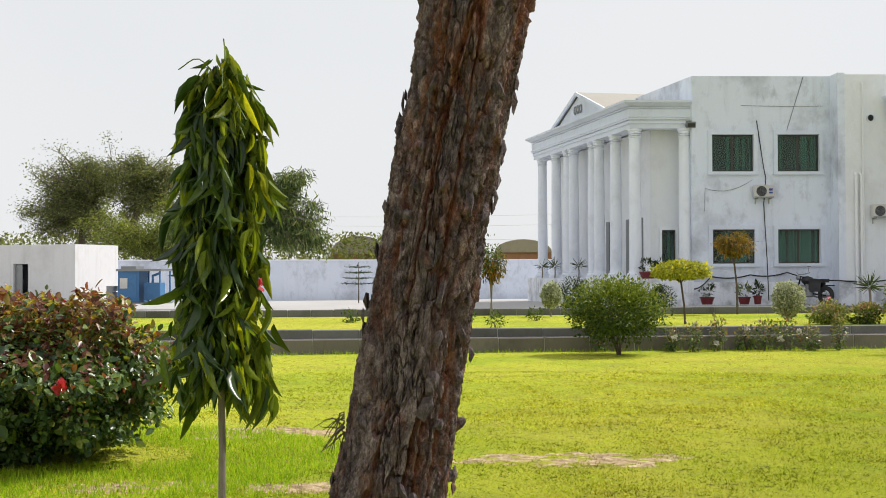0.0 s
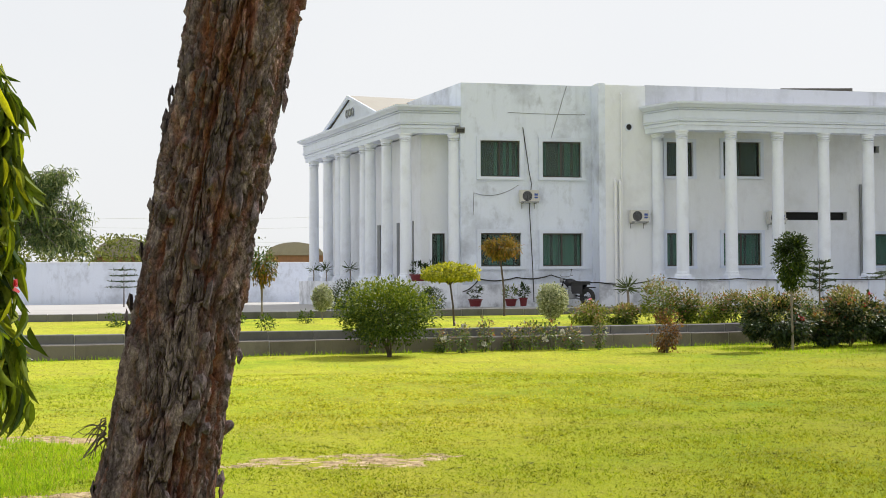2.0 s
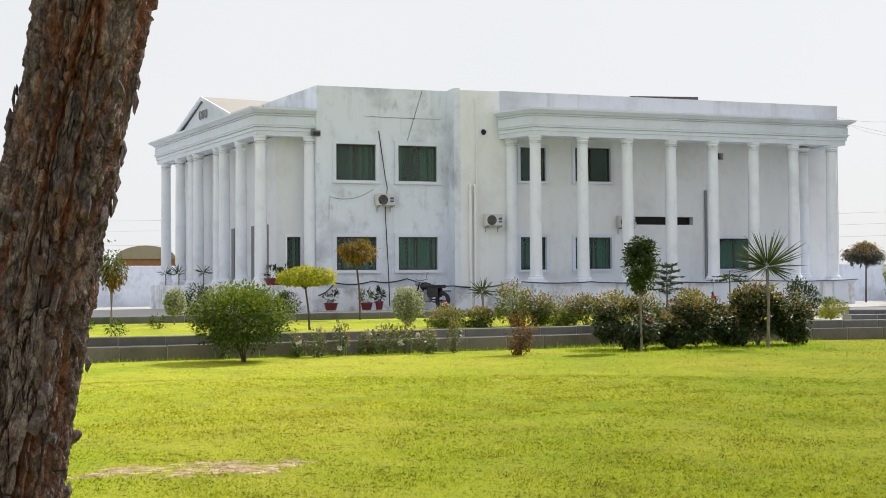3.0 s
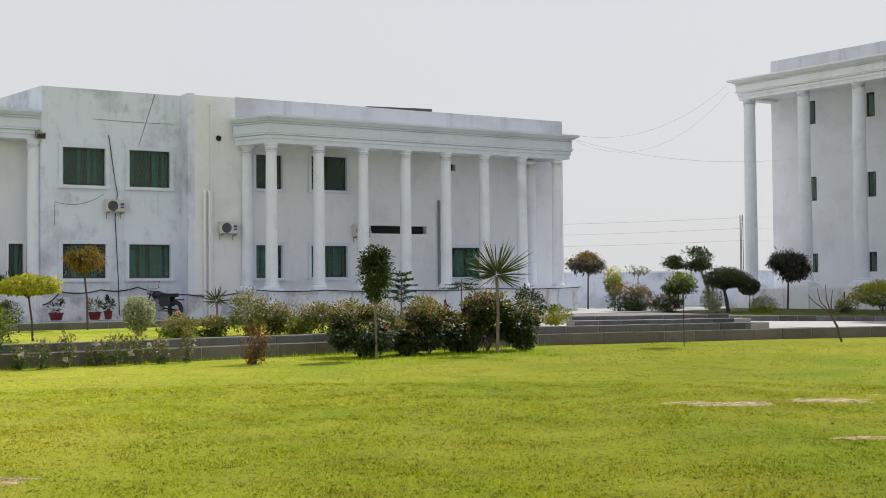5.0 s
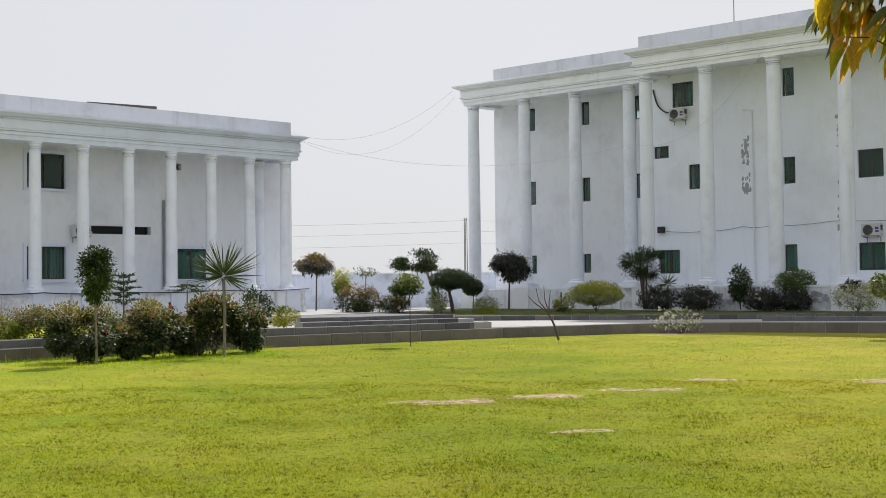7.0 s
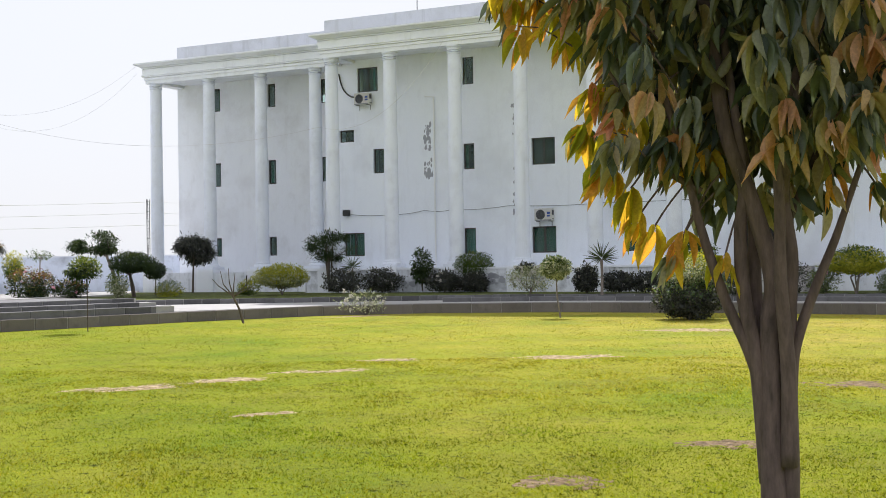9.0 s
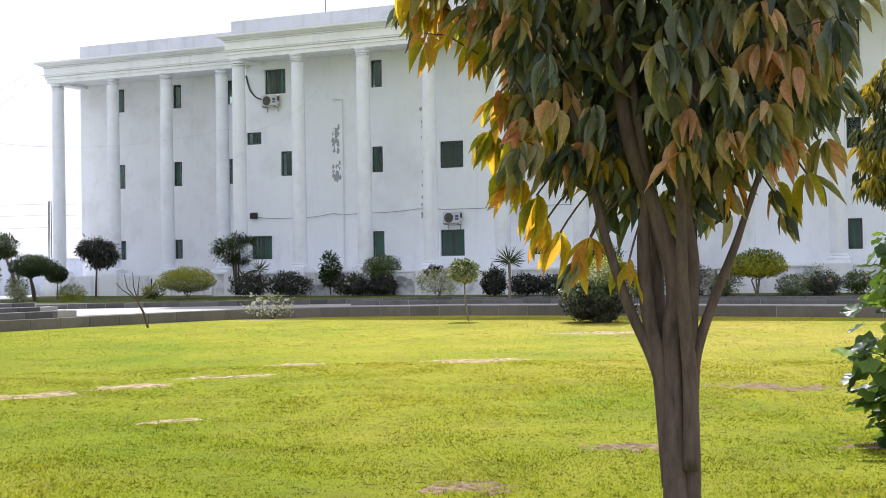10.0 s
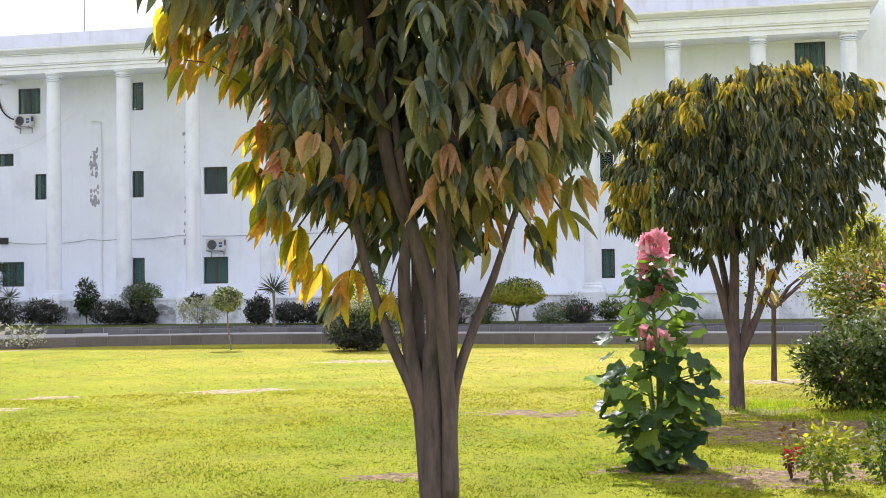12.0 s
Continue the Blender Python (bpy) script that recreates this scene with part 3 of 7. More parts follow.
        f.box((x0 - s, y - 0.07, z1), (x1 + s, y - 0.002, z1 + s)).box((x0 - s, y - 0.07, z0), (x0, y - 0.002, z1)).box((x1, y - 0.07, z0), (x1 + s, y - 0.002, z1))
        part("window_surround", f, trim or WHITE_CLEAN, w)
        part("sill", Form().box((x0 - s - 0.02, y - 0.11, z0 - s * 0.8), (x1 + s, y - 0.002, z0 - 0.002)), trim or WHITE_CLEAN, w)
    return w


def column_meshes(z0, z1, r):
    """Base, shaft and capital of a round column."""
    b = Form().box((-r * 1.45, -r * 1.45, z0 - 0.02), (r * 1.45, r * 1.45, z0 + 0.09))
    b.lathe([(r * 1.35, z0 + 0.09), (r * 1.4, z0 + 0.13), (r * 1.3, z0 + 0.18), (r * 1.1, z0 + 0.2), (r * 1.16, z0 + 0.24), (r * 1.06, z0 + 0.28)])
    prof = [(r * (1.04 - 0.13 * (i / 12) ** 1.6), z0 + 0.27 + (z1 - z0 - 0.55) * i / 12) for i in range(13)]
    s = Form().lathe(prof, 24, cap=False)
    q = r * 0.91
    zt = z1
    c = Form().lathe([(q, zt - 0.31), (q * 1.14, zt - 0.3), (q * 1.15, zt - 0.27), (q * 0.8, zt - 0.265), (q * 0.8, zt - 0.235), (q * 1.1, zt - 0.232), (q * 1.1, zt - 0.2), (q * 0.8, zt - 0.197), (q * 0.8, zt - 0.168), (q * 1.14, zt - 0.168),
                      (q * 1.14, zt - 0.13), (q * 1.05, zt - 0.12), (q * 1.05, zt - 0.1), (q * 1.25, zt - 0.06), (q * 1.3, zt - 0.04), (q * 1.3, zt)], 24)
    return [(n, f.mesh(n, COLUMN, n == "shaft")) for n, f in (("column_base", b), ("shaft", s), ("capital", c))]


def column(parent, meshes, x, y):
    """Shaft as the part, its base and capital under it."""
    m = Matrix.Translation((x, y, 0))
    sh = part("column", meshes[1][1], None, parent, "round white painted column", m=m)
    for n, me in (meshes[0], meshes[2]):
        part(n, me, None, sh)
    return sh


def cornice_profile(zb, zt, k=1.0):
    h = zt - zb
    steps = [(0.23, 0.0), (0.23, 0.17), (0.27, 0.18), (0.27, 0.29), (0.24, 0.295), (0.24, 0.315), (0.31, 0.32), (0.31, 0.37), (0.34, 0.39), (0.34, 0.43), (0.3, 0.44), (0.31, 0.71), (0.27, 0.715), (0.27, 0.74), (0.33, 0.745),
             (0.33, 0.785), (0.29, 0.79), (0.29, 0.81), (0.36, 0.82), (0.39, 0.85), (0.47, 0.9), (0.53, 0.93), (0.54, 1.0)]
    return [(-0.25, zb)] + [(o * k, zb + s * h) for o, s in steps] + [(-0.25, zt + 0.03)]


def ac_unit(m, label):
    """Outdoor unit on two brackets: front at -y, base at z 0."""
    t = thing("air_conditioner", m @ Matrix.Diagonal((0.82, 0.9, 0.82, 1)), label, "air conditioner", "outdoor air-conditioner units")
    bm = bmesh.new()
    bmesh.ops.create_cube(bm, size=1)
    for v in bm.verts:
        v.co = Vector((v.co.x * 0.84, v.co.y * 0.3 - 0.2, v.co.z * 0.56 + 0.28))
    bmesh.ops.bevel(bm, geom=bm.edges[:], offset=0.02, segments=2, affect="EDGES")
    me = bpy.data.meshes.new("casing")
    bm.to_mesh(me)
    bm.free()
    me.materials.append(AC_BODY)
    part("casing", me, None, t)
    f = Form()
    for i in range(5):
        r = 0.045 + 0.042 * i
        f.tube([(-0.12 + r * math.cos(a), -0.362, 0.28 + r * math.sin(a)) for a in (j * math.pi / 12 for j in range(25))], 0.006, 5, False)
    part("fan_grille", f, STEEL, t)
    d = Form()
    d.add([(-0.12 + 0.225 * math.cos(j * math.pi / 14), -0.3535, 0.28 + 0.225 * math.sin(j * math.pi / 14)) for j in range(28)], [tuple(range(28))])
    part("fan_opening", d, AC_DARK, t)
    part("sticker", Form().box((0.2, -0.3545, 0.3), (0.36, -0.352, 0.4)).box((0.2, -0.3545, 0.18), (0.36, -0.352, 0.26)), AC_BLUE, t, "faded blue label with no readable words")
    for x in (-0.3, 0.3):
        part("bracket", Form().box((x - 0.015, -0.4, -0.04), (x + 0.015, 0.02, 0.0)).box((x - 0.015, -0.02, -0.25), (x + 0.015, 0.02, 0.0)), STEEL, t)
    part("side_louvre", Form().box((0.4195, -0.3, 0.08), (0.424, -0.1, 0.48)), AC_DARK, t)
    part("base_tray", Form().box((-0.4, -0.352, 0.002), (0.4, -0.3545, 0.05)), STEEL, t)
    part("valve_cover", Form().box((0.421, -0.34, 0.1), (0.47, -0.14, 0.26)), AC_BODY, t)
    return t


def rope(points, sag=0.0, n=8):
    """Points along a slack line through the given points."""
    out = []
    for a, b in zip(points, points[1:]):
        a, b = Vector(a), Vector(b)
        for i in range(n):
            s = i / n
            p = a.lerp(b, s)
            p.z -= sag * 4 * s * (1 - s)
            out.append(p)
    out.append(Vector(points[-1]))
    return out


# ---- two-storey office building ----
B1 = pose(-15.2415, 42.858, 0, 0, 0, 90 - 53.5)
office = thing("office_building", B1, "two-storey white building with columned porticoes and weathered paint", "building")
ZR = 8.52
up_a = [(-2.32, -0.84, 5.14, 6.45), (0.01, 1.5, 5.14, 6.45)]
lo_a = [(-2.32, -0.82, 1.9, 3.1), (0.0, 1.51, 1.9, 3.1)]
part("wall", Form().panel(-3.02, 1.9, 0.3, ZR, 0, 0.25, up_a + lo_a), WHITE, office)
part("wall", Form().box((1.9, -0.8, 0.3), (2.15, 0.25, ZR)), WHITE, office)
b_holes = [(4.49, 5.53, 5.17, 6.43), (6.72, 8.21, 5.2, 6.48), (4.48, 5.52, 1.88, 3.09), (6.7, 8.22, 1.9, 3.09), (12.89, 14.35, 1.88, 3.07), (9.2, 11.76, 3.59, 3.9), (12.89, 13.14, 6.17, 6.43)]
part("wall", Form().panel(2.15, 18.5, 0.3, ZR - 0.06, -0.8, -0.55, b_holes), CREAM, office)
part("wall", Form().box((18.25, -0.55, 0.3), (18.5, 12, ZR - 0.06)), WHITE, office)
part("wall", Form().box((-5.2, 12, 0.3), (18.5, 12.25, ZR)), WHITE, office)
ROW = Vector((-0.17, 0.985))                        # along the entrance portico
INW = Vector((0.985, 0.17))                         # from that portico into the house
part("wall", Form().slab([(-3.02, 0), (-2.77, 0.04), (-2.77 - 2.1, 12.2), (-3.02 - 2.1, 12.2)], 0.3, ZR), WHITE, office)
part("roof", Form().slab([(-2.9, 0.2), (2.0, 0.2), (2.0, -0.6), (18.3, -0.6), (18.3, 12.1), (-4.9, 12.1)], 7.75, 7.95), TANROOF, office)
part("parapet", Form().box((3.7, -0.803, 7.66), (18.5, -0.55, ZR - 0.03)).box((18.247, -0.55, 7.66), (18.503, 3, ZR - 0.03)), PARAPET, office)
for i, h in enumerate(up_a + lo_a):
    window(office, *h, 0, 0.14, True, 2, i, TRIM_OLD)
for i, h in enumerate(b_holes[:5]):
    window(office, *h, -0.8, 0.12, i > 1, 2, 10 + i, TRIM_OLD)
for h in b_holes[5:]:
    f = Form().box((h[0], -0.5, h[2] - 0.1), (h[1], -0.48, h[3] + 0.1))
    # black panel behind the vent paints the shade inside it
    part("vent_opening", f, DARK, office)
# right portico
part("plinth", Form().slab([(3.85, -0.8), (3.85, -2.62), (17.85, -2.62), (17.85, -0.8)], 0.3, 1.33), PLINTH, office)
part("plinth_ledge", Form().slab([(3.78, -0.8), (3.78, -2.69), (17.92, -2.69), (17.92, -0.8)], 1.332, 1.4), TRIM_OLD, office)
for u in (4.51, 6.38, 8.2, 10.02, 11.82, 13.6, 15.4, 17.15):
    part("pedestal", Form().box((u - 0.32, -2.72, 0.3), (u + 0.32, -2.4, 1.36)), TRIM_OLD, office)
part("skirting", Form().box((-3.04, -0.03, 0.3), (1.86, -0.002, 1.25)).box((1.87, -0.83, 0.3), (3.8, -0.802, 1.3)), PLINTH, office)
cols1 = column_meshes(1.4, 6.69, 0.215)
for u in (4.51, 6.38, 8.2, 10.02, 11.82, 13.6, 15.4, 17.15):
    column(office, cols1, u, -2.2)
for u in (4.1, 16.72):
    column(office, cols1, u, -0.95)
path = [(3.85, -0.8), (4.47, -2.2), (17.42, -2.2), (17.42, -0.8)]
part("cornice", Form().sweep(path, cornice_profile(6.69, 7.66)), TRIM_OLD, office)
part("portico_ceiling", Form().slab([(4.1, -0.8), (4.7, -2.0), (17.2, -2.0), (17.2, -0.8)], 6.8, 7.6), CREAM, office)
# entrance portico on the other flank, with a pediment
C0 = Vector((-4.97, 0.43))


def on_row(s, inward=0.0):
    p = C0 + ROW * s + INW * inward
    return (p.x, p.y)


part("plinth", Form().slab([on_row(-0.55, -0.55), (-3.02, -0.12), (-3.02, 1.4), on_row(12.2, 1.9), on_row(12.2, -0.55)], 0.3, 1.38), PLINTH, office)
part("entrance_wall", Form().panel(-4.3, -3.05, 1.3, 6.75, 0.95, 1.15, [(-3.92, -3.42, 1.9, 3.12)]), CREAM, office)
window(office, -3.92, -3.42, 1.9, 3.12, 0.95, 0.09, True, 1, 31)
part("entrance_wall", Form().slab([(-4.3, 0.95), (-4.1, 1.0), on_row(12.3, 0.95), on_row(12.3, 0.75)], 1.3, 6.75), CREAM, office)
for s in (1.35, 2.75, 5.0, 6.4, 9.0):
    p = on_row(s, 0.74)
    part("door_frame", Form().box((-0.17, -0.03, 1.38), (0.17, 0.02, 3.6), Matrix.Translation((p[0], p[1], 0)) @ Matrix.Rotation(math.atan2(ROW.y, ROW.x) + math.pi, 4, "Z")), STEEL, office)
for s in (0.0, 2.03, 3.91, 4.6, 7.12, 7.85, 9.56, 11.68):
    column(office, cols1, *on_row(s))
column(office, cols1, -3.22, 0.3)
column(office, cols1, *on_row(12.0, 1.6))
path = [on_row(12.0, 1.9), on_row(12.0), on_row(0), (-3.02, 0.43)]
part("cornice", Form().sweep(path, cornice_profile(6.69, 7.66, 1.02)), TRIM_OLD, office)
part("portico_ceiling", Form().slab([on_row(0.2, 0.2), (-3.02, 0.6), (-3.02, 1.6), on_row(11.8, 1.9), on_row(11.8, 0.2)], 6.8, 7.62), CREAM, office)
lamp = part("flood_lamp", Form().box((-0.16, -0.12, -0.1), (0.16, 0.1, 0.1)), STEEL, office, "small dark flood lamp", m=pose(-3.05, 0.05, 6.82, 20, 0, 0))
part("lamp_glass", Form().box((-0.13, -0.126, -0.07), (0.13, -0.121, 0.07)), AC_DARK, lamp)
ped, half = 5.9, 3.15
tri = [(ped - half, 7.66), (ped + half, 7.66), (ped, 8.72)]
f = Form()
for inw in (-0.15, 2.6):
    f.add([(*on_row(s, inw), z) for s, z in tri], [(0, 1, 2) if inw < 0 else (2, 1, 0)])
f.f += [(0, 3, 4, 1)]
part("pediment", f, TRIM_OLD, office)
f = Form()
for sgn in (-1, 1):
    a, b = (ped + sgn * (half + 0.3), 7.7), (ped, 8.78)
    q = [(*on_row(a[0], -0.22), a[1]), (*on_row(b[0], -0.22), b[1]), (*on_row(b[0], 2.9), b[1]), (*on_row(a[0], 2.9), a[1])]
    q += [(x, y, z + 0.07) for x, y, z in q]
    f.add(q, [(0, 1, 2, 3), (7, 6, 5, 4), (0, 4, 5, 1), (1, 5, 6, 2), (2, 6, 7, 3), (3, 7, 4, 0)])
part("pediment_roof", f, TANROOF, office)
f = Form()
for sgn in (-1, 1):
    a, b = (ped + sgn * (half + 0.3), 7.66), (ped, 8.74)
    q = [(*on_row(a[0], -0.3), a[1] - 0.03), (*on_row(b[0], -0.3), b[1] - 0.03), (*on_row(b[0], -0.225), b[1] - 0.03), (*on_row(a[0], -0.225), a[1] - 0.03)]
    q += [(x, y, z + 0.15) for x, y, z in q]
    f.add(q, [(0, 1, 2, 3), (7, 6, 5, 4), (0, 4, 5, 1), (1, 5, 6, 2), (2, 6, 7, 3), (3, 7, 4, 0)])
part("raking_cornice", f, TRIM_OLD, office)
f = Form()
for k in range(3):
    f.tube([(*on_row(ped + (k - 1) * 0.35 + 0.12 * math.cos(t), -0.2), 8.15 + 0.16 * math.sin(t)) for t in (j * math.pi / 5 for j in range(11))], 0.03, 5, False)
part("pediment_emblem", f, STEEL, office, "grey raised emblem, not readable")
part("roof_sheet", Form().slab([(9.15, -0.7), (12.1, -0.72), (11.9, 0.3), (9.4, 0.2)], ZR - 0.02, [ZR + 0.02, ZR + 0.1, ZR + 0.12, ZR + 0.04]), TARP, office, "dark weathered sheet lying on the parapet")
# hole, pipes and cables on the front
f = Form().lathe([(0.15, 0), (0.15, 0.05), (0.11, 0.05), (0.11, 0.002)], 20)
p = part("vent_ring", f, TRIM_OLD, office, m=pose(3.05, -0.8, 6.94, 90, 0, 0))
# black disc paints the shade within the vent ring
part("vent_dark_disc", Form().lathe([(0.108, 0.004), (0.108, 0.008)], 20), DARK, p)
for u, zt in ((2.5, 4.95), (2.68, 4.95), (2.75, 8.1)):
    part("drain_pipe", Form().tube([(u, -0.87, 0.4), (u, -0.87, zt), (u, -0.78, zt + 0.06)], 0.055 if zt < 6 else 0.03, 10), PVC, office)
part("drain_pipe", Form().tube([(12.3, -0.86, 0.6), (12.3, -0.86, 4.95)], 0.05, 10).tube([(12.44, -0.86, 1.4), (12.44, -0.86, 4.95)], 0.035, 8), STEEL, office)
part("cable", Form().tube(rope([(-0.72, -0.02, 6.95), (-0.5, -0.06, 5.3), (-0.42, -0.06, 4.9), (-0.5, -0.05, 4.0), (-0.4, -0.06, 2.0), (-0.35, -0.05, 0.6)], 0.0, 3), 0.016, 6), CABLE, office)
part("cable", Form().tube(rope([(-3.0, -0.05, 1.0), (-2.4, -0.06, 1.45), (-1.0, -0.06, 1.5), (0.3, -0.06, 1.58), (1.85, -0.9, 1.3), (3.8, -0.9, 1.35)], 0.09, 6), 0.022, 6), CABLE, office)
part("cable", Form().tube(rope([(3.7, -2.74, 1.44), (6.4, -2.76, 1.42), (9.5, -2.76, 1.4), (13.5, -2.76, 1.42), (17.9, -2.74, 1.44)], 0.05, 6), 0.02, 6), CABLE, office)
part("cable", Form().tube(rope([(-2.6, -0.03, 3.75), (-2.58, -0.03, 4.55), (-0.9, -0.04, 4.85)], 0.22, 7), 0.007, 5), CABLE, office)
part("cable", Form().tube(rope([(-1.28, -0.02, 7.48), (1.66, -0.02, 7.46)], 0.02, 4), 0.006, 5), CABLE, office)
part("cable", Form().tube(rope([(0.95, -0.03, 8.5), (0.35, -0.03, 6.6)], 0.0, 4), 0.008, 5), CABLE, office)
part("cable", Form().tube(rope([(4.32, -0.84, 1.5), (4.3, -0.84, 4.9)], 0.0, 3), 0.012, 5), CABLE, office)
ac_unit(B1 @ pose(-0.55, 0.0, 4.2), "ivory outdoor air-conditioner unit on wall brackets")
ac_unit(B1 @ pose(3.34, -0.8, 3.46), "ivory outdoor air-conditioner unit on wall brackets")
ac_unit(B1 @ pose(8.75, -0.8, 3.44), "ivory outdoor air-conditioner unit beside a column")

# ---- three-storey block ----
B2 = pose(20.336, 42.535, 0, 0, 0, 90 - 137.96)
block = thing("hostel_building", B2, "three-storey white block with tall columns and stained walls", "building")
Z2 = 11.52
h_main = [(-7.61, -6.66, 8.48, 9.47), (-2.9, -2.42, 8.44, 9.5), (14.62, 15.1, 8.55, 9.5), (21.24, 22.24, 8.66, 9.72), (-8.48, -7.8, 6.5, 6.99), (-6.91, -6.37, 5.18, 6.16), (-2.9, -2.43, 5.15, 6.15),
          (-0.04, 0.9, 5.19, 6.2), (14.63, 15.09, 5.22, 6.24), (-8.32, -7.37, 1.87, 2.81), (-2.92, -2.41, 1.88, 2.88), (-0.07, 0.9, 1.87, 2.86), (3.54, 4.05, 1.87, 2.87), (14.62, 15.08, 1.85, 2.87), (23.25, 23.75, 1.87, 2.95)]
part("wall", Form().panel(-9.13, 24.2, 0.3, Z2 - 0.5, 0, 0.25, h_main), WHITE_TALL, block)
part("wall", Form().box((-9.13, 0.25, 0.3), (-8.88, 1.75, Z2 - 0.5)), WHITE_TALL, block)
h_left = [(-16.2, -15.73, 8.46, 9.48), (-13.2, -12.78, 8.46, 9.48), (-10.5, -10.05, 8.46, 9.48), (-16.2, -15.73, 5.1, 6.15), (-13.2, -12.78, 5.1, 6.15), (-10.5, -10.05, 5.1, 6.15), (-16.2, -15.73, 1.98, 2.8), (-13.2, -12.8, 1.98, 2.8)]
part("wall", Form().panel(-18.1, -9.13, 0.3, Z2 - 0.5, 1.75, 2.0, h_left), CREAM, block)
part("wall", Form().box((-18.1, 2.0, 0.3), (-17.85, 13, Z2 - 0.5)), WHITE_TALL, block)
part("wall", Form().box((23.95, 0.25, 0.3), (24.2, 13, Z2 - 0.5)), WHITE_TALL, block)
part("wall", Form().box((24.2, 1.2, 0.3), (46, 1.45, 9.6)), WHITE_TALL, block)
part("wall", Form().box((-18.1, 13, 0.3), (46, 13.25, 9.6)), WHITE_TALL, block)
part("roof", Form().box((-18.0, 1.9, 10.6), (24.1, 13.1, 10.8)), TANROOF, block)
part("parapet", Form().box((-9.13, -0.003, Z2 - 0.5), (24.2, 0.25, Z2 + 0.03)).box((-9.13, 0.25, Z2 - 0.5), (-8.88, 1.75, Z2 + 0.03)), PARAPET, block)
part("parapet", Form().box((-18.1, 1.747, Z2 - 0.5), (-9.13, 2.0, Z2)).box((-18.1, 2.0, Z2 - 0.5), (-17.85, 13, Z2)), PARAPET, block)
for i, h in enumerate(h_main):
    window(block, *h, 0, 0, h[2] < 4 or i % 3 == 0, 2 if h[1] - h[0] > 0.7 else 1, 50 + i)
for i, h in enumerate(h_left):
    window(block, *h, 1.75, 0, i % 2 == 0, 1, 80 + i)
cols2 = column_meshes(1.42, 9.68, 0.27)
main_u = (-7.9, -5.27, -2.5, 0.18, 2.98, 5.85, 8.7, 11.55, 14.44, 17.21, 19.97, 22.81)
for u in main_u:
    column(block, cols2, u, -1.5)
    part("pedestal", Form().box((u - 0.45, -2.02, 0.3), (u + 0.45, -1.05, 1.4)), WHITE_CLEAN, block)
left_u = (-17.9, -15.02, -12.33, -9.62)
for u in left_u:
    column(block, cols2, u, 0.0)
    part("pedestal", Form().box((u - 0.45, -0.5, 0.3), (u + 0.45, 0.45, 1.4)), WHITE_CLEAN, block)
path = [(-7.95, 0.0), (-7.95, -1.5), (23.1, -1.5), (23.1, 0.0)]
part("cornice", Form().sweep(path, cornice_profile(9.68, 10.58, 1.15)), WHITE_CLEAN, block)
part("portico_ceiling", Form().box((-7.8, -1.3, 9.8), (23.0, 0, 10.5)), CREAM, block)
path = [(-17.95, 1.75), (-17.95, 0.0), (-8.3, 0.0)]
part("cornice", Form().sweep(path, cornice_profile(9.62, 10.5, 1.25)), WHITE_CLEAN, block)
part("portico_ceiling", Form().box((-17.7, 0.2, 9.75), (-9.13, 1.75, 10.4)), CREAM, block)
part("plinth", Form().slab([(-9.0, 0), (-9.0, -1.9), (6.9, -1.9), (6.9, 0)], 0.3, 1.3), PLINTH, block)
part("plinth", Form().slab([(10.6, 0), (10.6, -1.9), (24.2, -1.9), (24.2, 0)], 0.3, 1.3), PLINTH, block)
part("plinth", Form().slab([(-18.3, 1.75), (-18.3, -0.4), (-9.1, -0.4), (-9.1, 1.75)], 0.3, 1.28), PLINTH, block)
part("plinth_ledge", Form().slab([(-9.05, 0), (-9.05, -1.95), (6.9, -1.95), (6.9, 0)], 1.302, 1.37), WHITE_CLEAN, block)
part("plinth_ledge", Form().slab([(10.6, 0), (10.6, -1.95), (24.2, -1.95), (24.2, 0)], 1.302, 1.37), WHITE_CLEAN, block)
# black panel on the plinth face, painted shade of a cellar opening
part("cellar_dark_panel", Form().box((-12.9, -0.43, 0.6), (-11.9, -0.402, 1.15)), DARK, block)
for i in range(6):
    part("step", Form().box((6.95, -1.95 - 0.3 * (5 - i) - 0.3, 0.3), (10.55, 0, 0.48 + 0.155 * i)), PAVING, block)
# black panel on the wall face, painted shade of a doorway
part("door_dark_panel", Form().box((7.9, -0.03, 1.4), (9.6, -0.003, 3.5)), DARK, block)
ac_unit(B2 @ pose(-7.25, 0.0, 7.95), "ivory outdoor air-conditioner unit under an upper window")
ac_unit(B2 @ pose(0.5, 0.0, 3.06), "ivory outdoor air-conditioner unit above a ground-floor window")
part("junction_box", Form().box((-8.3, -0.14, 3.5), (-8.02, -0.003, 3.75)), CABLE, block)
part("cable", Form().tube(rope([(-8.1, -0.05, 3.58), (-6.2, -0.05, 3.5), (-4.6, -0.05, 3.62), (-3.4, -0.06, 3.6), (-1.0, -0.05, 3.68), (3.0, -0.05, 3.66), (9.0, -0.05, 3.76)], 0.05, 6), 0.011, 5), STEEL, block)
part("cable", Form().tube(rope([(-8.45, -0.04, 9.3), (-8.2, -0.05, 8.6), (-7.6, -0.1, 8.3)], 0.1, 6), 0.03, 6), CABLE, block)
part("drain_pipe", Form().tube([(-4.12, -0.07, 1.4), (-4.12, -0.07, 8.05), (-4.5, -0.07, 8.1)], 0.035, 8), PVC, block)
part("mast_rod", Form().tube([(-4.87, 0.1, 11.4), (-4.87, 0.1, 13.4)], 0.02, 6), STEEL, block)
rp = random.Random(5)
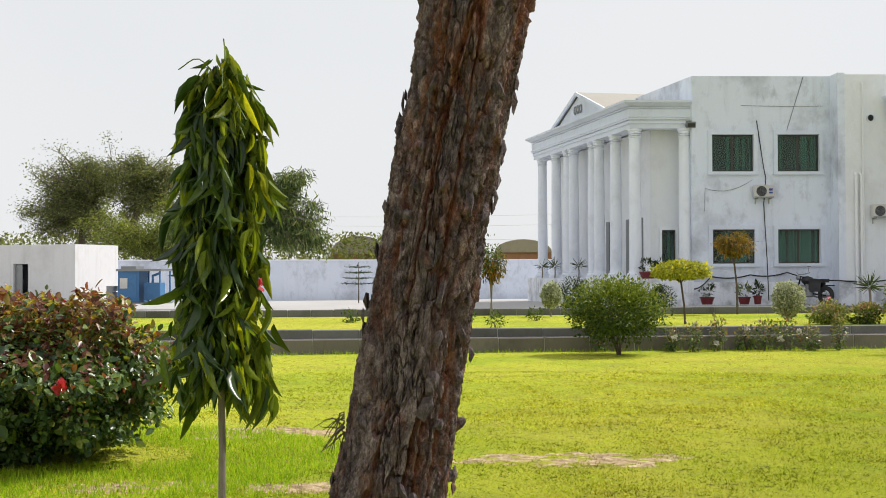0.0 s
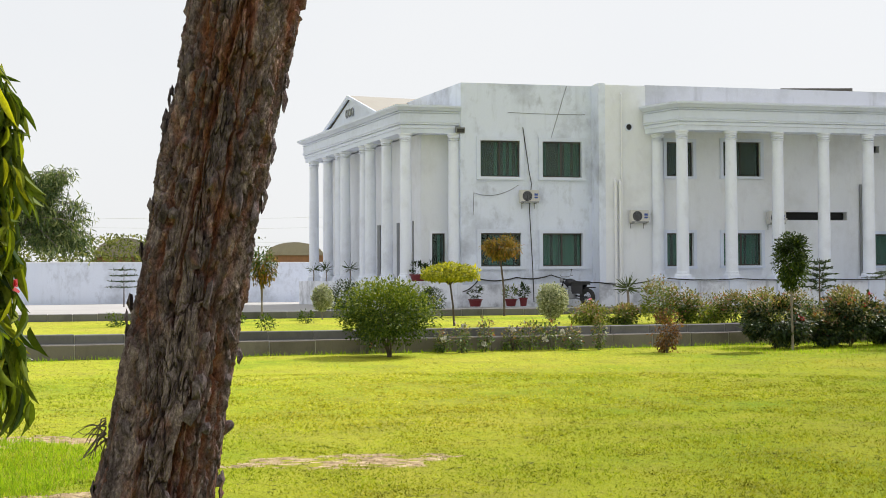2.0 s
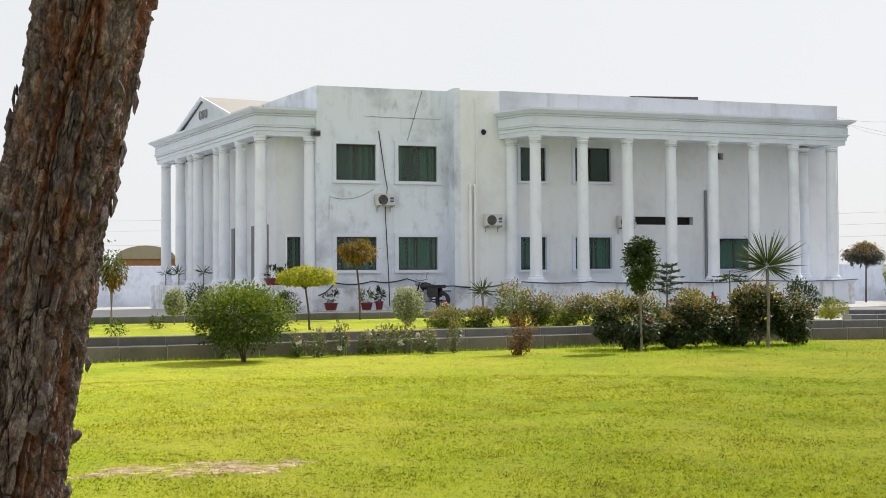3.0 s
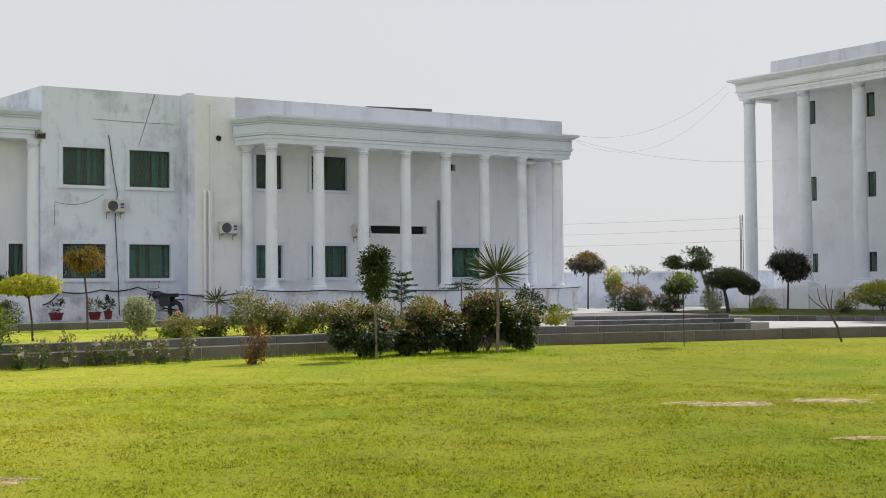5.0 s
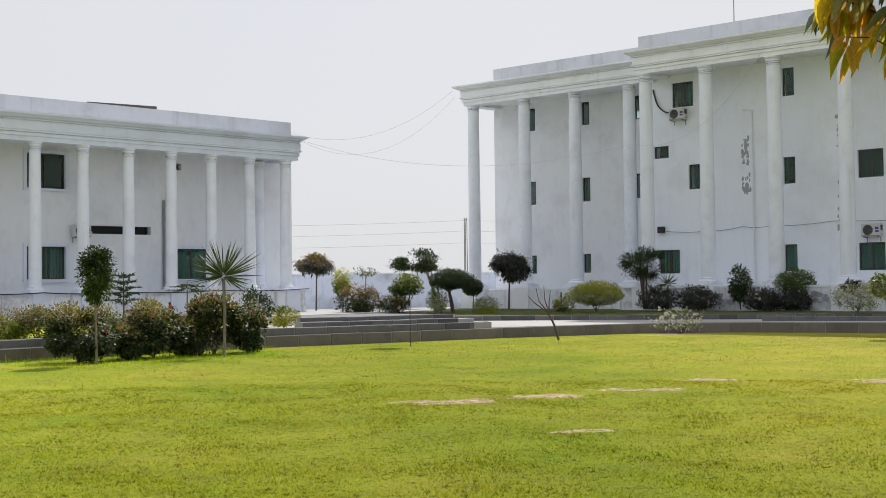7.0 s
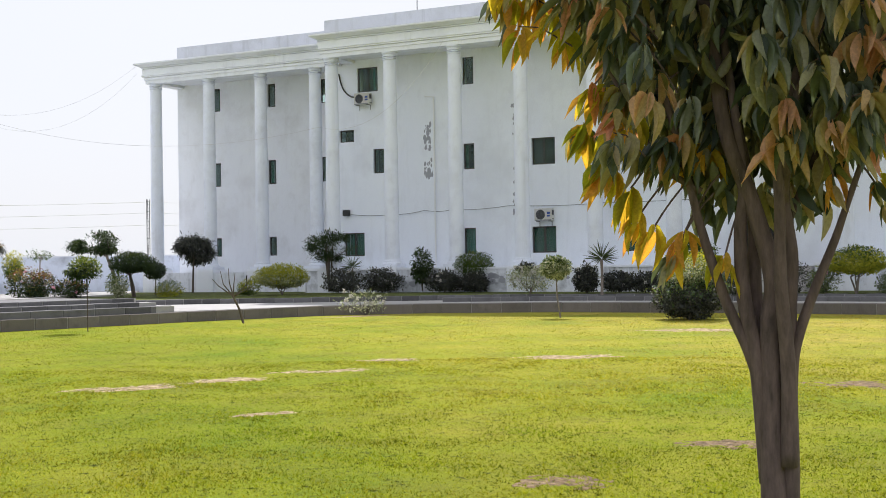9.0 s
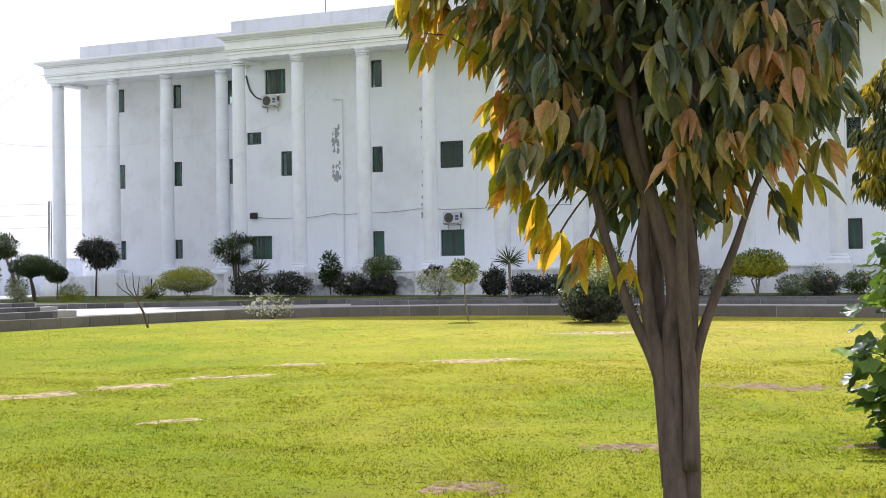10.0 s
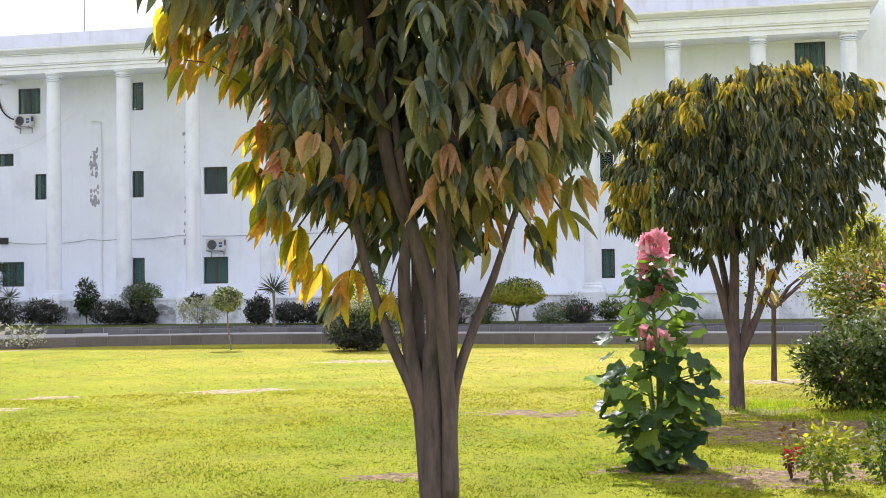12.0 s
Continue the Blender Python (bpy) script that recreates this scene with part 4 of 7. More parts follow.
for k in range(90):
    u, z = (-4.42 + rp.uniform(-0.16, 0.16), rp.choice((rp.uniform(6.0, 7.0), rp.uniform(4.9, 5.6)))) if k < 60 else (-0.72 + rp.uniform(-0.1, 0.1), rp.uniform(3.0, 8.0))
    s = rp.uniform(0.02, 0.09)
    pts = [(u + s * rp.uniform(0.35, 1.0) * math.cos(a), -0.003 - 0.00004 * k, z + 1.9 * s * rp.uniform(0.35, 1.0) * math.sin(a)) for a in (j * math.pi / 5.5 for j in range(11))]
    part("peeled_patch", Form().add(pts, [tuple(range(11))]), PLASTERED, block, "grey render where paint has peeled")
for k in range(60):
    u, z, s = rp.uniform(-8.5, 6.5), rp.uniform(0.75, 1.1), rp.uniform(0.04, 0.16)
    pts = [(u + 1.5 * s * rp.uniform(0.5, 1.0) * math.cos(a), -1.905, z + s * rp.uniform(0.5, 1.0) * math.sin(a)) for a in (j * math.pi / 3.5 for j in range(7))]
    part("peeled_patch", Form().add(pts, [tuple(range(7))]), PLASTERED, block, "grey render where paint has peeled")


# ---- perimeter walls, hut, sheds, mast and wires ----
def perimeter(name, pts, z0, z1, label):
    t = thing(name, Matrix(), label, "boundary wall", kind="structure")
    for a, b in zip(pts, pts[1:]):
        va, vb = Vector(a), Vector(b)
        n = max(1, round((vb - va).length / 5))
        for i in range(n):
            p, q = va.lerp(vb, i / n), va.lerp(vb, (i + 1) / n)
            d = (q - p).normalized()
            m = Matrix(((d.x, -d.y, 0, p.x), (d.y, d.x, 0, p.y), (0, 0, 1, 0), (0, 0, 0, 1)))
            part("wall_panel", Form().box((0.15, 0, z0 - 0.3), ((q - p).length - 0.15, 0.22, z1 - 0.06)), WHITE, t, m=m)
            part("coping", Form().box((0.0, -0.03, z1 - 0.058), ((q - p).length - 0.004, 0.25, z1)), WHITE_CLEAN, t, m=m)
            part("pier", Form().box((-0.15, -0.05, z0 - 0.3), (0.147, 0.27, z1 - 0.06)), WHITE, t, m=m)
    return t


perimeter("wall_west", [(-84, 2), (-48.2, 38.6), (-31.5, 55.6), (-20, 67)], 0.25, 2.32, "long white painted boundary wall behind the driveway")
perimeter("wall_north", [(-20, 67), (-3, 60.8), (14, 58.3), (24, 60)], 0.45, 2.13, "white painted boundary wall between the two buildings")
HUT = pose(-44.3, 35.8, 0, 0, 0, 14.5)
hut = thing("guard_hut", HUT, "low flat-roofed white hut with a dark doorway", "hut")
part("wall", Form().panel(-8.5, 0, 0.0, 2.95, 0, 0.2, [(-3.3, -2.5, 0.1, 2.1)]), HUT_PAINT, hut)
part("wall", Form().box((-0.2, 0.2, 0), (0, 3.0, 2.95)), HUT_PAINT, hut)
part("wall", Form().box((-8.5, 0.2, 0), (-8.3, 3.0, 2.95)), HUT_PAINT, hut)
part("wall", Form().box((-8.5, 3.0, 0), (0, 3.2, 2.95)), HUT_PAINT, hut)
part("roof", Form().box((-8.45, 0.05, 2.7), (-0.05, 3.15, 2.85)), PARAPET, hut)
part("door", Form().box((-3.26, 0.12, 0.12), (-2.9, 0.16, 2.08)), STEEL, hut, "half-open grey steel door")
GEN = pose(-41.9, 37.6, 0.25, 0, 0, 24)
gen = thing("generator", GEN, "blue steel generator set with an open cabin beside the wall", "generator")
part("casing", Form().box((-1.0, -0.5, 0.15), (-0.1, 0.6, 1.5)), BLUE, gen)
part("control_panel", Form().box((-0.9, -0.53, 0.75), (-0.55, -0.5, 1.2)), AC_BODY, gen)
part("door", Form().box((-0.45, -0.52, 0.3), (-0.12, -0.5, 1.4)), BLUE, gen)
part("roof", Form().box((-1.05, -0.6, 1.5), (1.05, 0.7, 1.6)).box((-0.9, -0.4, 1.6), (-0.2, 0.4, 1.72)), STEEL, gen)
part("engine_block", Form().box((0.1, -0.25, 0.25), (0.8, 0.4, 1.0)).tube([(0.4, 0, 1.0), (0.4, 0, 1.3), (0.7, 0, 1.4)], 0.06, 8), BLUE, gen)
for x in (0.95, -0.05):
    for y in (-0.5, 0.6):
        part("post", Form().box((x - 0.03, y - 0.03, 0.1), (x + 0.03, y + 0.03, 1.5)), BLUE, gen)
part("skid", Form().box((-1.05, -0.55, 0), (1.05, 0.65, 0.14)), STEEL, gen)
tank = thing("oil_drum", pose(-43.6, 37.3, 0.25), "dark steel oil drum standing by the wall", "drum")
part("drum", Form().lathe([(0.28, 0), (0.28, 0.28), (0.295, 0.3), (0.28, 0.32), (0.28, 0.58), (0.295, 0.6), (0.28, 0.62), (0.28, 0.85), (0.25, 0.85), (0.25, 0.83)], 20), STEEL, tank)


def barrel_shed(x, y, turn, w, length, zw, zt, label):
    t = thing("barrel_shed", pose(x, y, 0, 0, 0, turn), label, "shed", "barrel-roofed sheds")
    part("wall", Form().box((-w / 2, 0, 0), (w / 2, length, zw)), BRICKY, t)
    arc = [(w / 2 * math.cos(a), zw + (zt - zw) * math.sin(a)) for a in (math.pi * i / 14 for i in range(15))]
    f = Form()
    f.add([(u, -0.2, z) for u, z in arc] + [(u, length, z) for u, z in arc], [tuple(range(15)), tuple(range(29, 14, -1))] + [(i + 1, i, 15 + i, 16 + i) for i in range(14)])
    part("vaulted_roof", f, BARNGREY, t)


barrel_shed(-51.5, 86.0, 30, 4.6, 12, 3.3, 4.35, "brick shed with a brown barrel-vaulted roof")
barrel_shed(-46.5, 88.5, 30, 4.6, 12, 3.3, 4.3, "brick shed with a brown barrel-vaulted roof")
barrel_shed(-65.5, 82.5, 36, 4.8, 12, 3.3, 4.85, "grey barrel-vaulted shed behind the wall")
barrel_shed(-61.3, 84.5, 36, 4.2, 12, 3.2, 4.3, "grey barrel-vaulted shed behind the wall")
mast = thing("lattice_mast", pose(13.36, 94.06, 0), "thin dark lattice mast behind the boundary wall", "mast")
for x, y in ((-0.1, -0.06), (0.1, -0.06), (0, 0.12)):
    part("leg", Form().tube([(x, y, 0), (x, y, 6.6)], 0.025, 5), CABLE, mast)
f = Form()
for i in range(26):
    z = 0.2 + i * 0.25
    f.tube([(-0.14, -0.06, z), (0.14, -0.06, z)], 0.014, 4)
part("rung", f, CABLE, mast, kind="stuff")


def overhead(points, sag, r, label):
    single("overhead_wire", Form().tube(rope(points, sag, 14), r, 4), WIRE, label, "wire", group="overhead wires")


b1_top = B1 @ Vector((18.3, -0.7, 8.1))
overhead([b1_top, B2 @ Vector((-18.6, -0.5, 10.4))], 1.1, 0.006, "thin slack wire strung between the two buildings")
overhead([b1_top, B2 @ Vector((-18.2, -0.9, 10.0))], 1.7, 0.005, "thin slack wire strung between the two buildings")
overhead([B1 @ Vector((18.2, -0.6, 8.0)), B2 @ Vector((-8.0, -2.3, 6.9)), B2 @ Vector((-2.6, -2.25, 9.75))], 1.1, 0.007, "slack cable crossing the columns of the tall block")
for k, z in enumerate((6.6, 5.6, 4.7)):
    overhead([(-30, 108, z + 0.8), (13.4, 94.06, min(z, 6.4)), (60, 100, z + 0.6)], 0.5, 0.014, "distant power line between poles")
for k, z in enumerate((7.0, 6.0, 4.6)):
    overhead([(-90, 105, z + 1), (-30, 108, z + 0.8)], 0.5, 0.014, "distant power line between poles")
pole = thing("power_pole", pose(-30, 108, 0), "grey power pole far behind the wall", "pole")
part("post", Form().tube([(0, 0, 0), (0, 0, 8.2)], [0.14, 0.1], 8), STEEL, pole)
part("crossarm", Form().box((-0.8, -0.05, 7.6), (0.8, 0.05, 7.72)), STEEL, pole)
pole2 = thing("power_pole", pose(-57.2, 58.5, 0), "grey power pole among the trees behind the wall", "pole")
part("post", Form().tube([(0, 0, 0), (0, 0, 9.9)], [0.16, 0.11], 8), STEEL, pole2)
part("crossarm", Form().box((-1.3, -0.05, 9.5), (1.3, 0.05, 9.62)), STEEL, pole2)

# ---- plants ----
KITE = (np.array([(0, 0, 0), (0.5, 0.45, 0.08), (0, 1, 0), (-0.5, 0.45, 0.08)]), [(0, 1, 2), (0, 2, 3)])
LANCE = (np.array([(0, 0, 0), (0, 0.35, -0.02), (0, 0.7, -0.06), (0, 1, -0.16), (0.45, 0.33, 0.05), (0.4, 0.68, 0.0), (-0.45, 0.33, 0.05), (-0.4, 0.68, 0.0)]),
         [(0, 4, 1), (0, 1, 6), (1, 4, 5), (1, 5, 2), (6, 1, 2), (6, 2, 7), (2, 5, 3), (7, 2, 3)])
OVAL = (np.array([(0, 0, 0), (-0.36, 0.22, 0.08), (-0.46, 0.55, 0.1), (-0.22, 0.86, 0.04), (0, 1, -0.06), (0.22, 0.86, 0.04), (0.46, 0.55, 0.1), (0.36, 0.22, 0.08), (0, 0.5, 0)]), [(8, i, i + 1) for i in range(7)] + [(8, 7, 0)])
SWORD = (np.array([(0, 0, 0), (0.5, 0.2, 0.004), (0.42, 0.65, 0.002), (0, 1, -0.012), (-0.42, 0.65, 0.002), (-0.5, 0.2, 0.004)]), [(0, 1, 2), (0, 2, 3), (0, 3, 4), (0, 4, 5)])


def unit(a):
    return a / np.maximum(np.linalg.norm(a, axis=-1, keepdims=True), 1e-9)


def fast_mesh(name, verts, tris, material):
    me = bpy.data.meshes.new(name)
    me.vertices.add(len(verts))
    me.vertices.foreach_set("co", np.ascontiguousarray(verts, dtype=np.float32).ravel())
    n = len(tris)
    me.loops.add(3 * n)
    me.loops.foreach_set("vertex_index", np.ascontiguousarray(tris, dtype=np.int32).ravel())
    me.polygons.add(n)
    me.polygons.foreach_set("loop_start", np.arange(0, 3 * n, 3, dtype=np.int32))
    me.update(calc_edges=True)
    me.materials.append(material)
    return me


def leaf_mesh(name, rng, pts, dirs, size, width, template, material, jitter=0.25, facing=None):
    """One mesh of many leaves: each at a point, along a direction, its upper side turned at random or towards a facing."""
    n = len(pts)
    dirs = unit(dirs)
    side = unit(np.cross(dirs, rng.normal(size=(n, 3)) if facing is None else facing + rng.normal(0, 0.35, (n, 3))))
    nor = np.cross(side, dirs)
    s = size * np.exp(rng.normal(0, jitter, n))[:, None, None]
    T, F = template
    v = pts[:, None, :] + s * (T[None, :, 0:1] * width * side[:, None, :] + T[None, :, 1:2] * dirs[:, None, :] + T[None, :, 2:3] * nor[:, None, :])
    f = np.array(F)[None] + (np.arange(n) * len(T))[:, None, None]
    return fast_mesh(name, v.reshape(-1, 3), f.reshape(-1, 3), material)


def crown(rng, n, centre, radii, clumps=16, spread=0.34, inner=0.55, flat=0.0):
    """Points and outward ways in an uneven crown: leaves gather round clumps in an ellipsoid."""
    c = unit(rng.normal(size=(clumps, 3))) * rng.uniform(inner, 1.0, (clumps, 1)) * 0.85
    if flat:
        c[:, 2] = np.where(c[:, 2] < 0, c[:, 2] * (1 - flat), c[:, 2])
    k = rng.integers(0, clumps, n)
    p = c[k] + rng.normal(0, spread, (n, 3)) * rng.uniform(0.5, 1.1, clumps)[k][:, None]
    ln = np.linalg.norm(p, axis=1, keepdims=True)
    p = np.where(ln > 1.12, p / ln * rng.uniform(0.8, 1.12, (n, 1)), p)
    return np.array(centre) + p * np.array(radii), unit(p * np.array([1, 1, 1])), np.array(centre) + c * np.array(radii)


def bushy(name, label, category, pos, cz, r, h, material, n, size, width=0.55, stem=0.02, bark=STEM_DARK, stems=3, clumps=16, droop=0.2, flower=None, flowers=0, off=0.0,
          seed=1, group="", second=None, share=0.0, template=KITE, spread=0.34, flat=0.0, r2=None, clipped=False, lumpy=1.0):
    """Shrub or small tree: stems that fork into the crown, and a crown of separate leaves."""
    rng = np.random.default_rng(seed)
    rr = random.Random(seed)
    n, size, clumps, spread = int(n * (2.6 if clipped else 2.1)), size * (1.15 if clipped else 1.0), int(clumps * 1.3), spread * 1.1
    t = thing(name, Matrix.Translation(pos), label, category, group)
    # across the sight line, so that crowns lean to the side
    a = math.atan2(pos[0], pos[1])
    centre = (off * math.cos(a), -off * math.sin(a), cz - pos[2])
    pts, out, cl = crown(rng, n, centre, (r, r2 or r, h), clumps, spread, flat=flat)
    if clipped:
        u_ = unit(rng.normal(size=(n, 3)))
        if flat:
            u_[:, 2] = np.where(u_[:, 2] < 0, u_[:, 2] * (1 - flat), u_[:, 2])
        lump = 1 + lumpy * (0.07 * np.sin(u_[:, 0] * 7 + seed) * np.sin(u_[:, 1] * 6 + 2 * seed) + 0.05 * np.sin(u_[:, 2] * 9 + seed + 4 * u_[:, 0]) + 0.03 * np.sin(u_[:, 0] * 17 + u_[:, 1] * 19))
        q_ = rng.uniform(0.05, 1.0, n) ** 0.36 * lump * 1.02
        pts, out = np.array(centre) + u_ * q_[:, None] * np.array((r, r2 or r, h)), u_
    keep = pts[:, 2] > 0.02
    pts, out = pts[keep], out[keep]
    d = out * (0.25 if clipped else 1.0) + rng.normal(0, 0.6, out.shape) + np.array([0, 0, -droop])
    up_out = out * 0.6 + np.array([0, 0, 0.8])
    if second is not None and share > 0:
        hi = (pts[:, 2] - centre[2]) / h + rng.normal(0, 0.45, len(pts)) > 1.0 - 2 * share
        part("crown", leaf_mesh("crown", rng, pts[~hi], d[~hi], size, width, template, material, facing=up_out[~hi]), None, t, kind="stuff")
        part("young_growth", leaf_mesh("young_growth", rng, pts[hi], d[hi], size, width, template, second, facing=up_out[hi]), None, t, kind="stuff")
    else:
        part("crown", leaf_mesh("crown", rng, pts, d, size, width, template, material, facing=up_out), None, t, kind="stuff")
    low = max(0.08, centre[2] - h * 0.8)
    for s in range(stems):
        f = Form()
        b = Vector((rr.uniform(-1, 1), rr.uniform(-1, 1), 0)) * (stem * 1.2 if stems > 1 else 0)
        fork = Vector((centre[0] * 0.6 + rr.uniform(-0.15, 0.15) * r, centre[1] * 0.6 + rr.uniform(-0.15, 0.15) * r, low))
        mid = b.lerp(fork, 0.5) + Vector((rr.uniform(-1, 1), rr.uniform(-1, 1), 0)) * stem
        f.tube([b - Vector((0, 0, 0.05)), mid, fork], [stem, stem * 0.85, stem * 0.75], 8)
        part("trunk" if stems == 1 else "stem", f, bark, t)
        g = Form()
        for j in range(max(3, 7 // stems)):
            e = Vector(cl[rr.randrange(len(cl))])
            q = fork.lerp(e, 0.5) + Vector((rr.uniform(-1, 1), rr.uniform(-1, 1), rr.uniform(0, 1))) * r * 0.12
            g.tube([fork, q, e], [stem * 0.6, stem * 0.4, stem * 0.15], 5)
        part("branching", g, bark, t, kind="stuff")
    for j in range(flowers):
        p = pts[rr.randrange(len(pts))]
        q = np.array(centre) + (p - np.array(centre)) * 1.06
        if q[2] < 0.15:
            continue
        rose_bloom(t, q, flower, rr, rng)
    return t


def open_tree(name, label, foot, bole, r0, crowns, leaf, n, size, width, bark=STEM_DARK, seed=1, droop=0.2, tuft=0.3, template=KITE):
    """Tree with a bole, curved limbs that fork into twigs, and leaf tufts along the twigs."""
    rng = np.random.default_rng(seed)
    rr = random.Random(seed)
    o = Vector(foot)
    t = thing(name, Matrix.Translation(o), label, "tree")
    path_ = [Vector(p) - o for p in bole]
    m_ = len(path_)
    part("trunk", Form().tube(path_, [r0 * (1 - 0.45 * i / (m_ - 1)) for i in range(m_)], 10), bark, t)
    P, D = [], []
    for centre, radii, limbs in crowns:
        c = np.array(centre) - np.array(o)
        for j in range(limbs):
            start = path_[rr.randrange(max(1, m_ - 2), m_)]
            u = unit(rng.normal(size=3)) * rng.uniform(0.5, 1.0)
            end = Vector(c + u * np.array(radii) * 0.9)
            mid = start.lerp(end, 0.5) + Vector((rr.uniform(-1, 1), rr.uniform(-1, 1), rr.uniform(-0.2, 0.8))) * 0.12 * (end - start).length
            q1 = start.lerp(mid, 0.55) + Vector((0, 0, 0.05 * (end - start).length))
            f = Form().tube([start, q1, mid, end], [r0 * 0.4, r0 * 0.3, r0 * 0.2, r0 * 0.06], 6)
            for w in range(7):
                b0 = mid.lerp(end, rr.uniform(-0.3, 1.0))
                e0 = b0 + Vector((rr.gauss(0, 1), rr.gauss(0, 1), rr.gauss(0.1, 0.8) - droop)) * 0.24 * min(radii)
                f.tube([b0, b0.lerp(e0, 0.5) + Vector((0, 0, 0.05)), e0], [r0 * 0.09, r0 * 0.06, r0 * 0.03], 4)
                for _ in range(max(1, int(n / (limbs * 7 * len(crowns))))):
                    p = b0.lerp(e0, rr.uniform(0.2, 1.1))
                    P.append((p.x + rr.gauss(0, tuft), p.y + rr.gauss(0, tuft), p.z + rr.gauss(0, tuft * 0.7)))
                    D.append((e0.x - b0.x + rr.gauss(0, 0.6), e0.y - b0.y + rr.gauss(0, 0.6), rr.gauss(0, 0.5) - droop))
            part("limb", f, bark, t)
    part("foliage", leaf_mesh("foliage", rng, np.array(P), np.array(D), size, width, template, leaf), None, t, kind="stuff")
    return t


def rose_bloom(parent, p, material, rr, rng, size=0.066):
    n = 14
    d = unit(rng.normal(size=(n, 3)) + np.array([0, 0, 0.4]))
    part("flower", leaf_mesh("flower", rng, np.repeat(np.array([p]), n, 0) + d * size * 0.1, d, size, 0.9, KITE, material), None, parent)


def sword_plant(name, label, pos, zc, r, n=70, trunk=0.06, seed=1, group="", width=0.03, bark=STEM_GREY):
    """Yucca or spiky palm: bare stem and a head of stiff, pointed leaves."""
    rng = np.random.default_rng(seed)
    t = thing(name, Matrix.Translation(pos), label, "palm", group)
    h = zc - pos[2]
    part("trunk", Form().tube([(0, 0, -0.05), (0.02, 0, h * 0.5), (0, 0, h * 0.97)], [trunk, trunk * 0.8, trunk * 0.9], 10), bark, t)
    el = np.arcsin(rng.uniform(-0.55, 0.98, n))
    az = rng.uniform(0, 2 * math.pi, n)
    d = np.stack([np.cos(el) * np.cos(az), np.cos(el) * np.sin(az), np.sin(el)], 1)
    p = np.array([0, 0, h]) + d * 0.03
    for i in range(n):
        dd = d[i:i + 1]
        me = leaf_mesh("leaf", rng, p[i:i + 1], dd, r * (1.0 if el[i] > -0.2 else 0.8), width / r, SWORD, L_YUCCA, 0.08)
        part("leaf", me, None, t)
    return t


def conifer(name, label, pos, top, r, tiers, seed, low=0.45, lift=0.1):
    rng = np.random.default_rng(seed)
    t = thing(name, Matrix.Translation(pos), label, "conifer", "small tiered conifers")
    h = top - pos[2]
    part("trunk", Form().tube([(0, 0, -0.05), (0, 0, h)], [0.03, 0.01], 7), STEM_DARK, t)
    for k in range(tiers):
        z = h * (low + (1 - low) * k / tiers)
        P, D = [], []
        for b in range(6):
            a = b * math.pi / 3 + k
            L = r * (1.0 - 0.55 * k / tiers)
            for s in np.linspace(0.1, 1, 16):
                for _ in range(3):
                    P.append((math.cos(a) * L * s, math.sin(a) * L * s, z + lift * L * s * (1.6 - s)))
                    D.append((math.cos(a) + rng.normal(0, 0.8), math.sin(a) + rng.normal(0, 0.8), rng.normal(0.1, 0.3)))
        part("branch_tier", leaf_mesh("branch_tier", rng, np.array(P), np.array(D), 0.09, 0.25, KITE, L_DARKG), None, t)
    return t


# shrubs and saplings along the foot of the wall
# the round shrub's lit top is put into the colour as lime leaves
bushy("round_shrub", "round green shrub with fine leaves on several stems", "shrub", (-10.8, 21.5, 0), 0.86, 0.98, 0.64, L_GREEN, 7500, 0.055, 0.5, 0.022, STEM_DARK, 5, 60, 0.0, seed=3, second=L_LIME, share=0.42, spread=0.19)
bushy("red_sapling", "young bush with reddish leaves at the foot of the wall", "shrub", (-6.13, 24.55, 0), 0.42, 0.36, 0.4, L_RED, 420, 0.06, 0.5, 0.012, STEM_DARK, 4, 10, 0.2, seed=4, spread=0.3)
bushy("red_sapling", "tall thin shoots with small reddish leaves", "shrub", (-6.2, 24.75, 0), 1.0, 0.22, 0.55, L_RED, 170, 0.05, 0.5, 0.01, STEM_DARK, 3, 10, 0.2, seed=5, second=L_ROSE, share=0.6)
for i, (x, y, r) in enumerate(((-10.37, 23.05, 0.2), (-10.0, 23.15, 0.22), (-9.65, 23.6, 0.18), (-9.3, 24.2, 0.25), (-8.95, 24.3, 0.3), (-8.6, 24.5, 0.28), (-8.2, 24.8, 0.27), (-11.6, 22.3, 0.2), (-7.7, 25.1, 0.16))):
    bushy("low_rose", "low straggling rose bush by the retaining wall", "rose bush", (x, y, 0), 0.24 + 0.06 * (i % 3), r * 0.85, 0.25 + 0.07 * (i % 3), L_ROSE, 190, 0.055, 0.6, 0.008, STEM_DARK, 4, 9, 0.1, P_WHITE, 1, seed=20 + i, group="low roses by the wall", second=L_ROSETOP, share=0.4)
for i, (x, y, cz, r, h, n) in enumerate(((-4.35, 26.75, 0.62, 0.7, 0.6, 3200), (-3.45, 27.5, 0.4, 0.42, 0.4, 1500), (-3.0, 28.1, 0.6, 0.68, 0.6, 2900), (-2.35, 28.6, 0.46, 0.5, 0.46, 2000), (-1.75, 29.1, 0.72, 0.66, 0.7, 3100), (-1.0, 29.6, 0.6, 0.45, 0.58, 1700))):
    bushy("rose_bush", "dense rose bush with bronze new leaves and red blooms", "rose bush", (x, y, 0), cz, r, h, L_ROSE_D, int(n * 1.35), 0.068, 0.62, 0.014, STEM_DARK, 5, 12, 0.15, P_RED if i % 2 == 0 else P_PINK, 5 if i < 3 else 2, seed=40 + i, group="rose bushes by the wall", second=L_ROSETOP, share=0.22, spread=0.22)
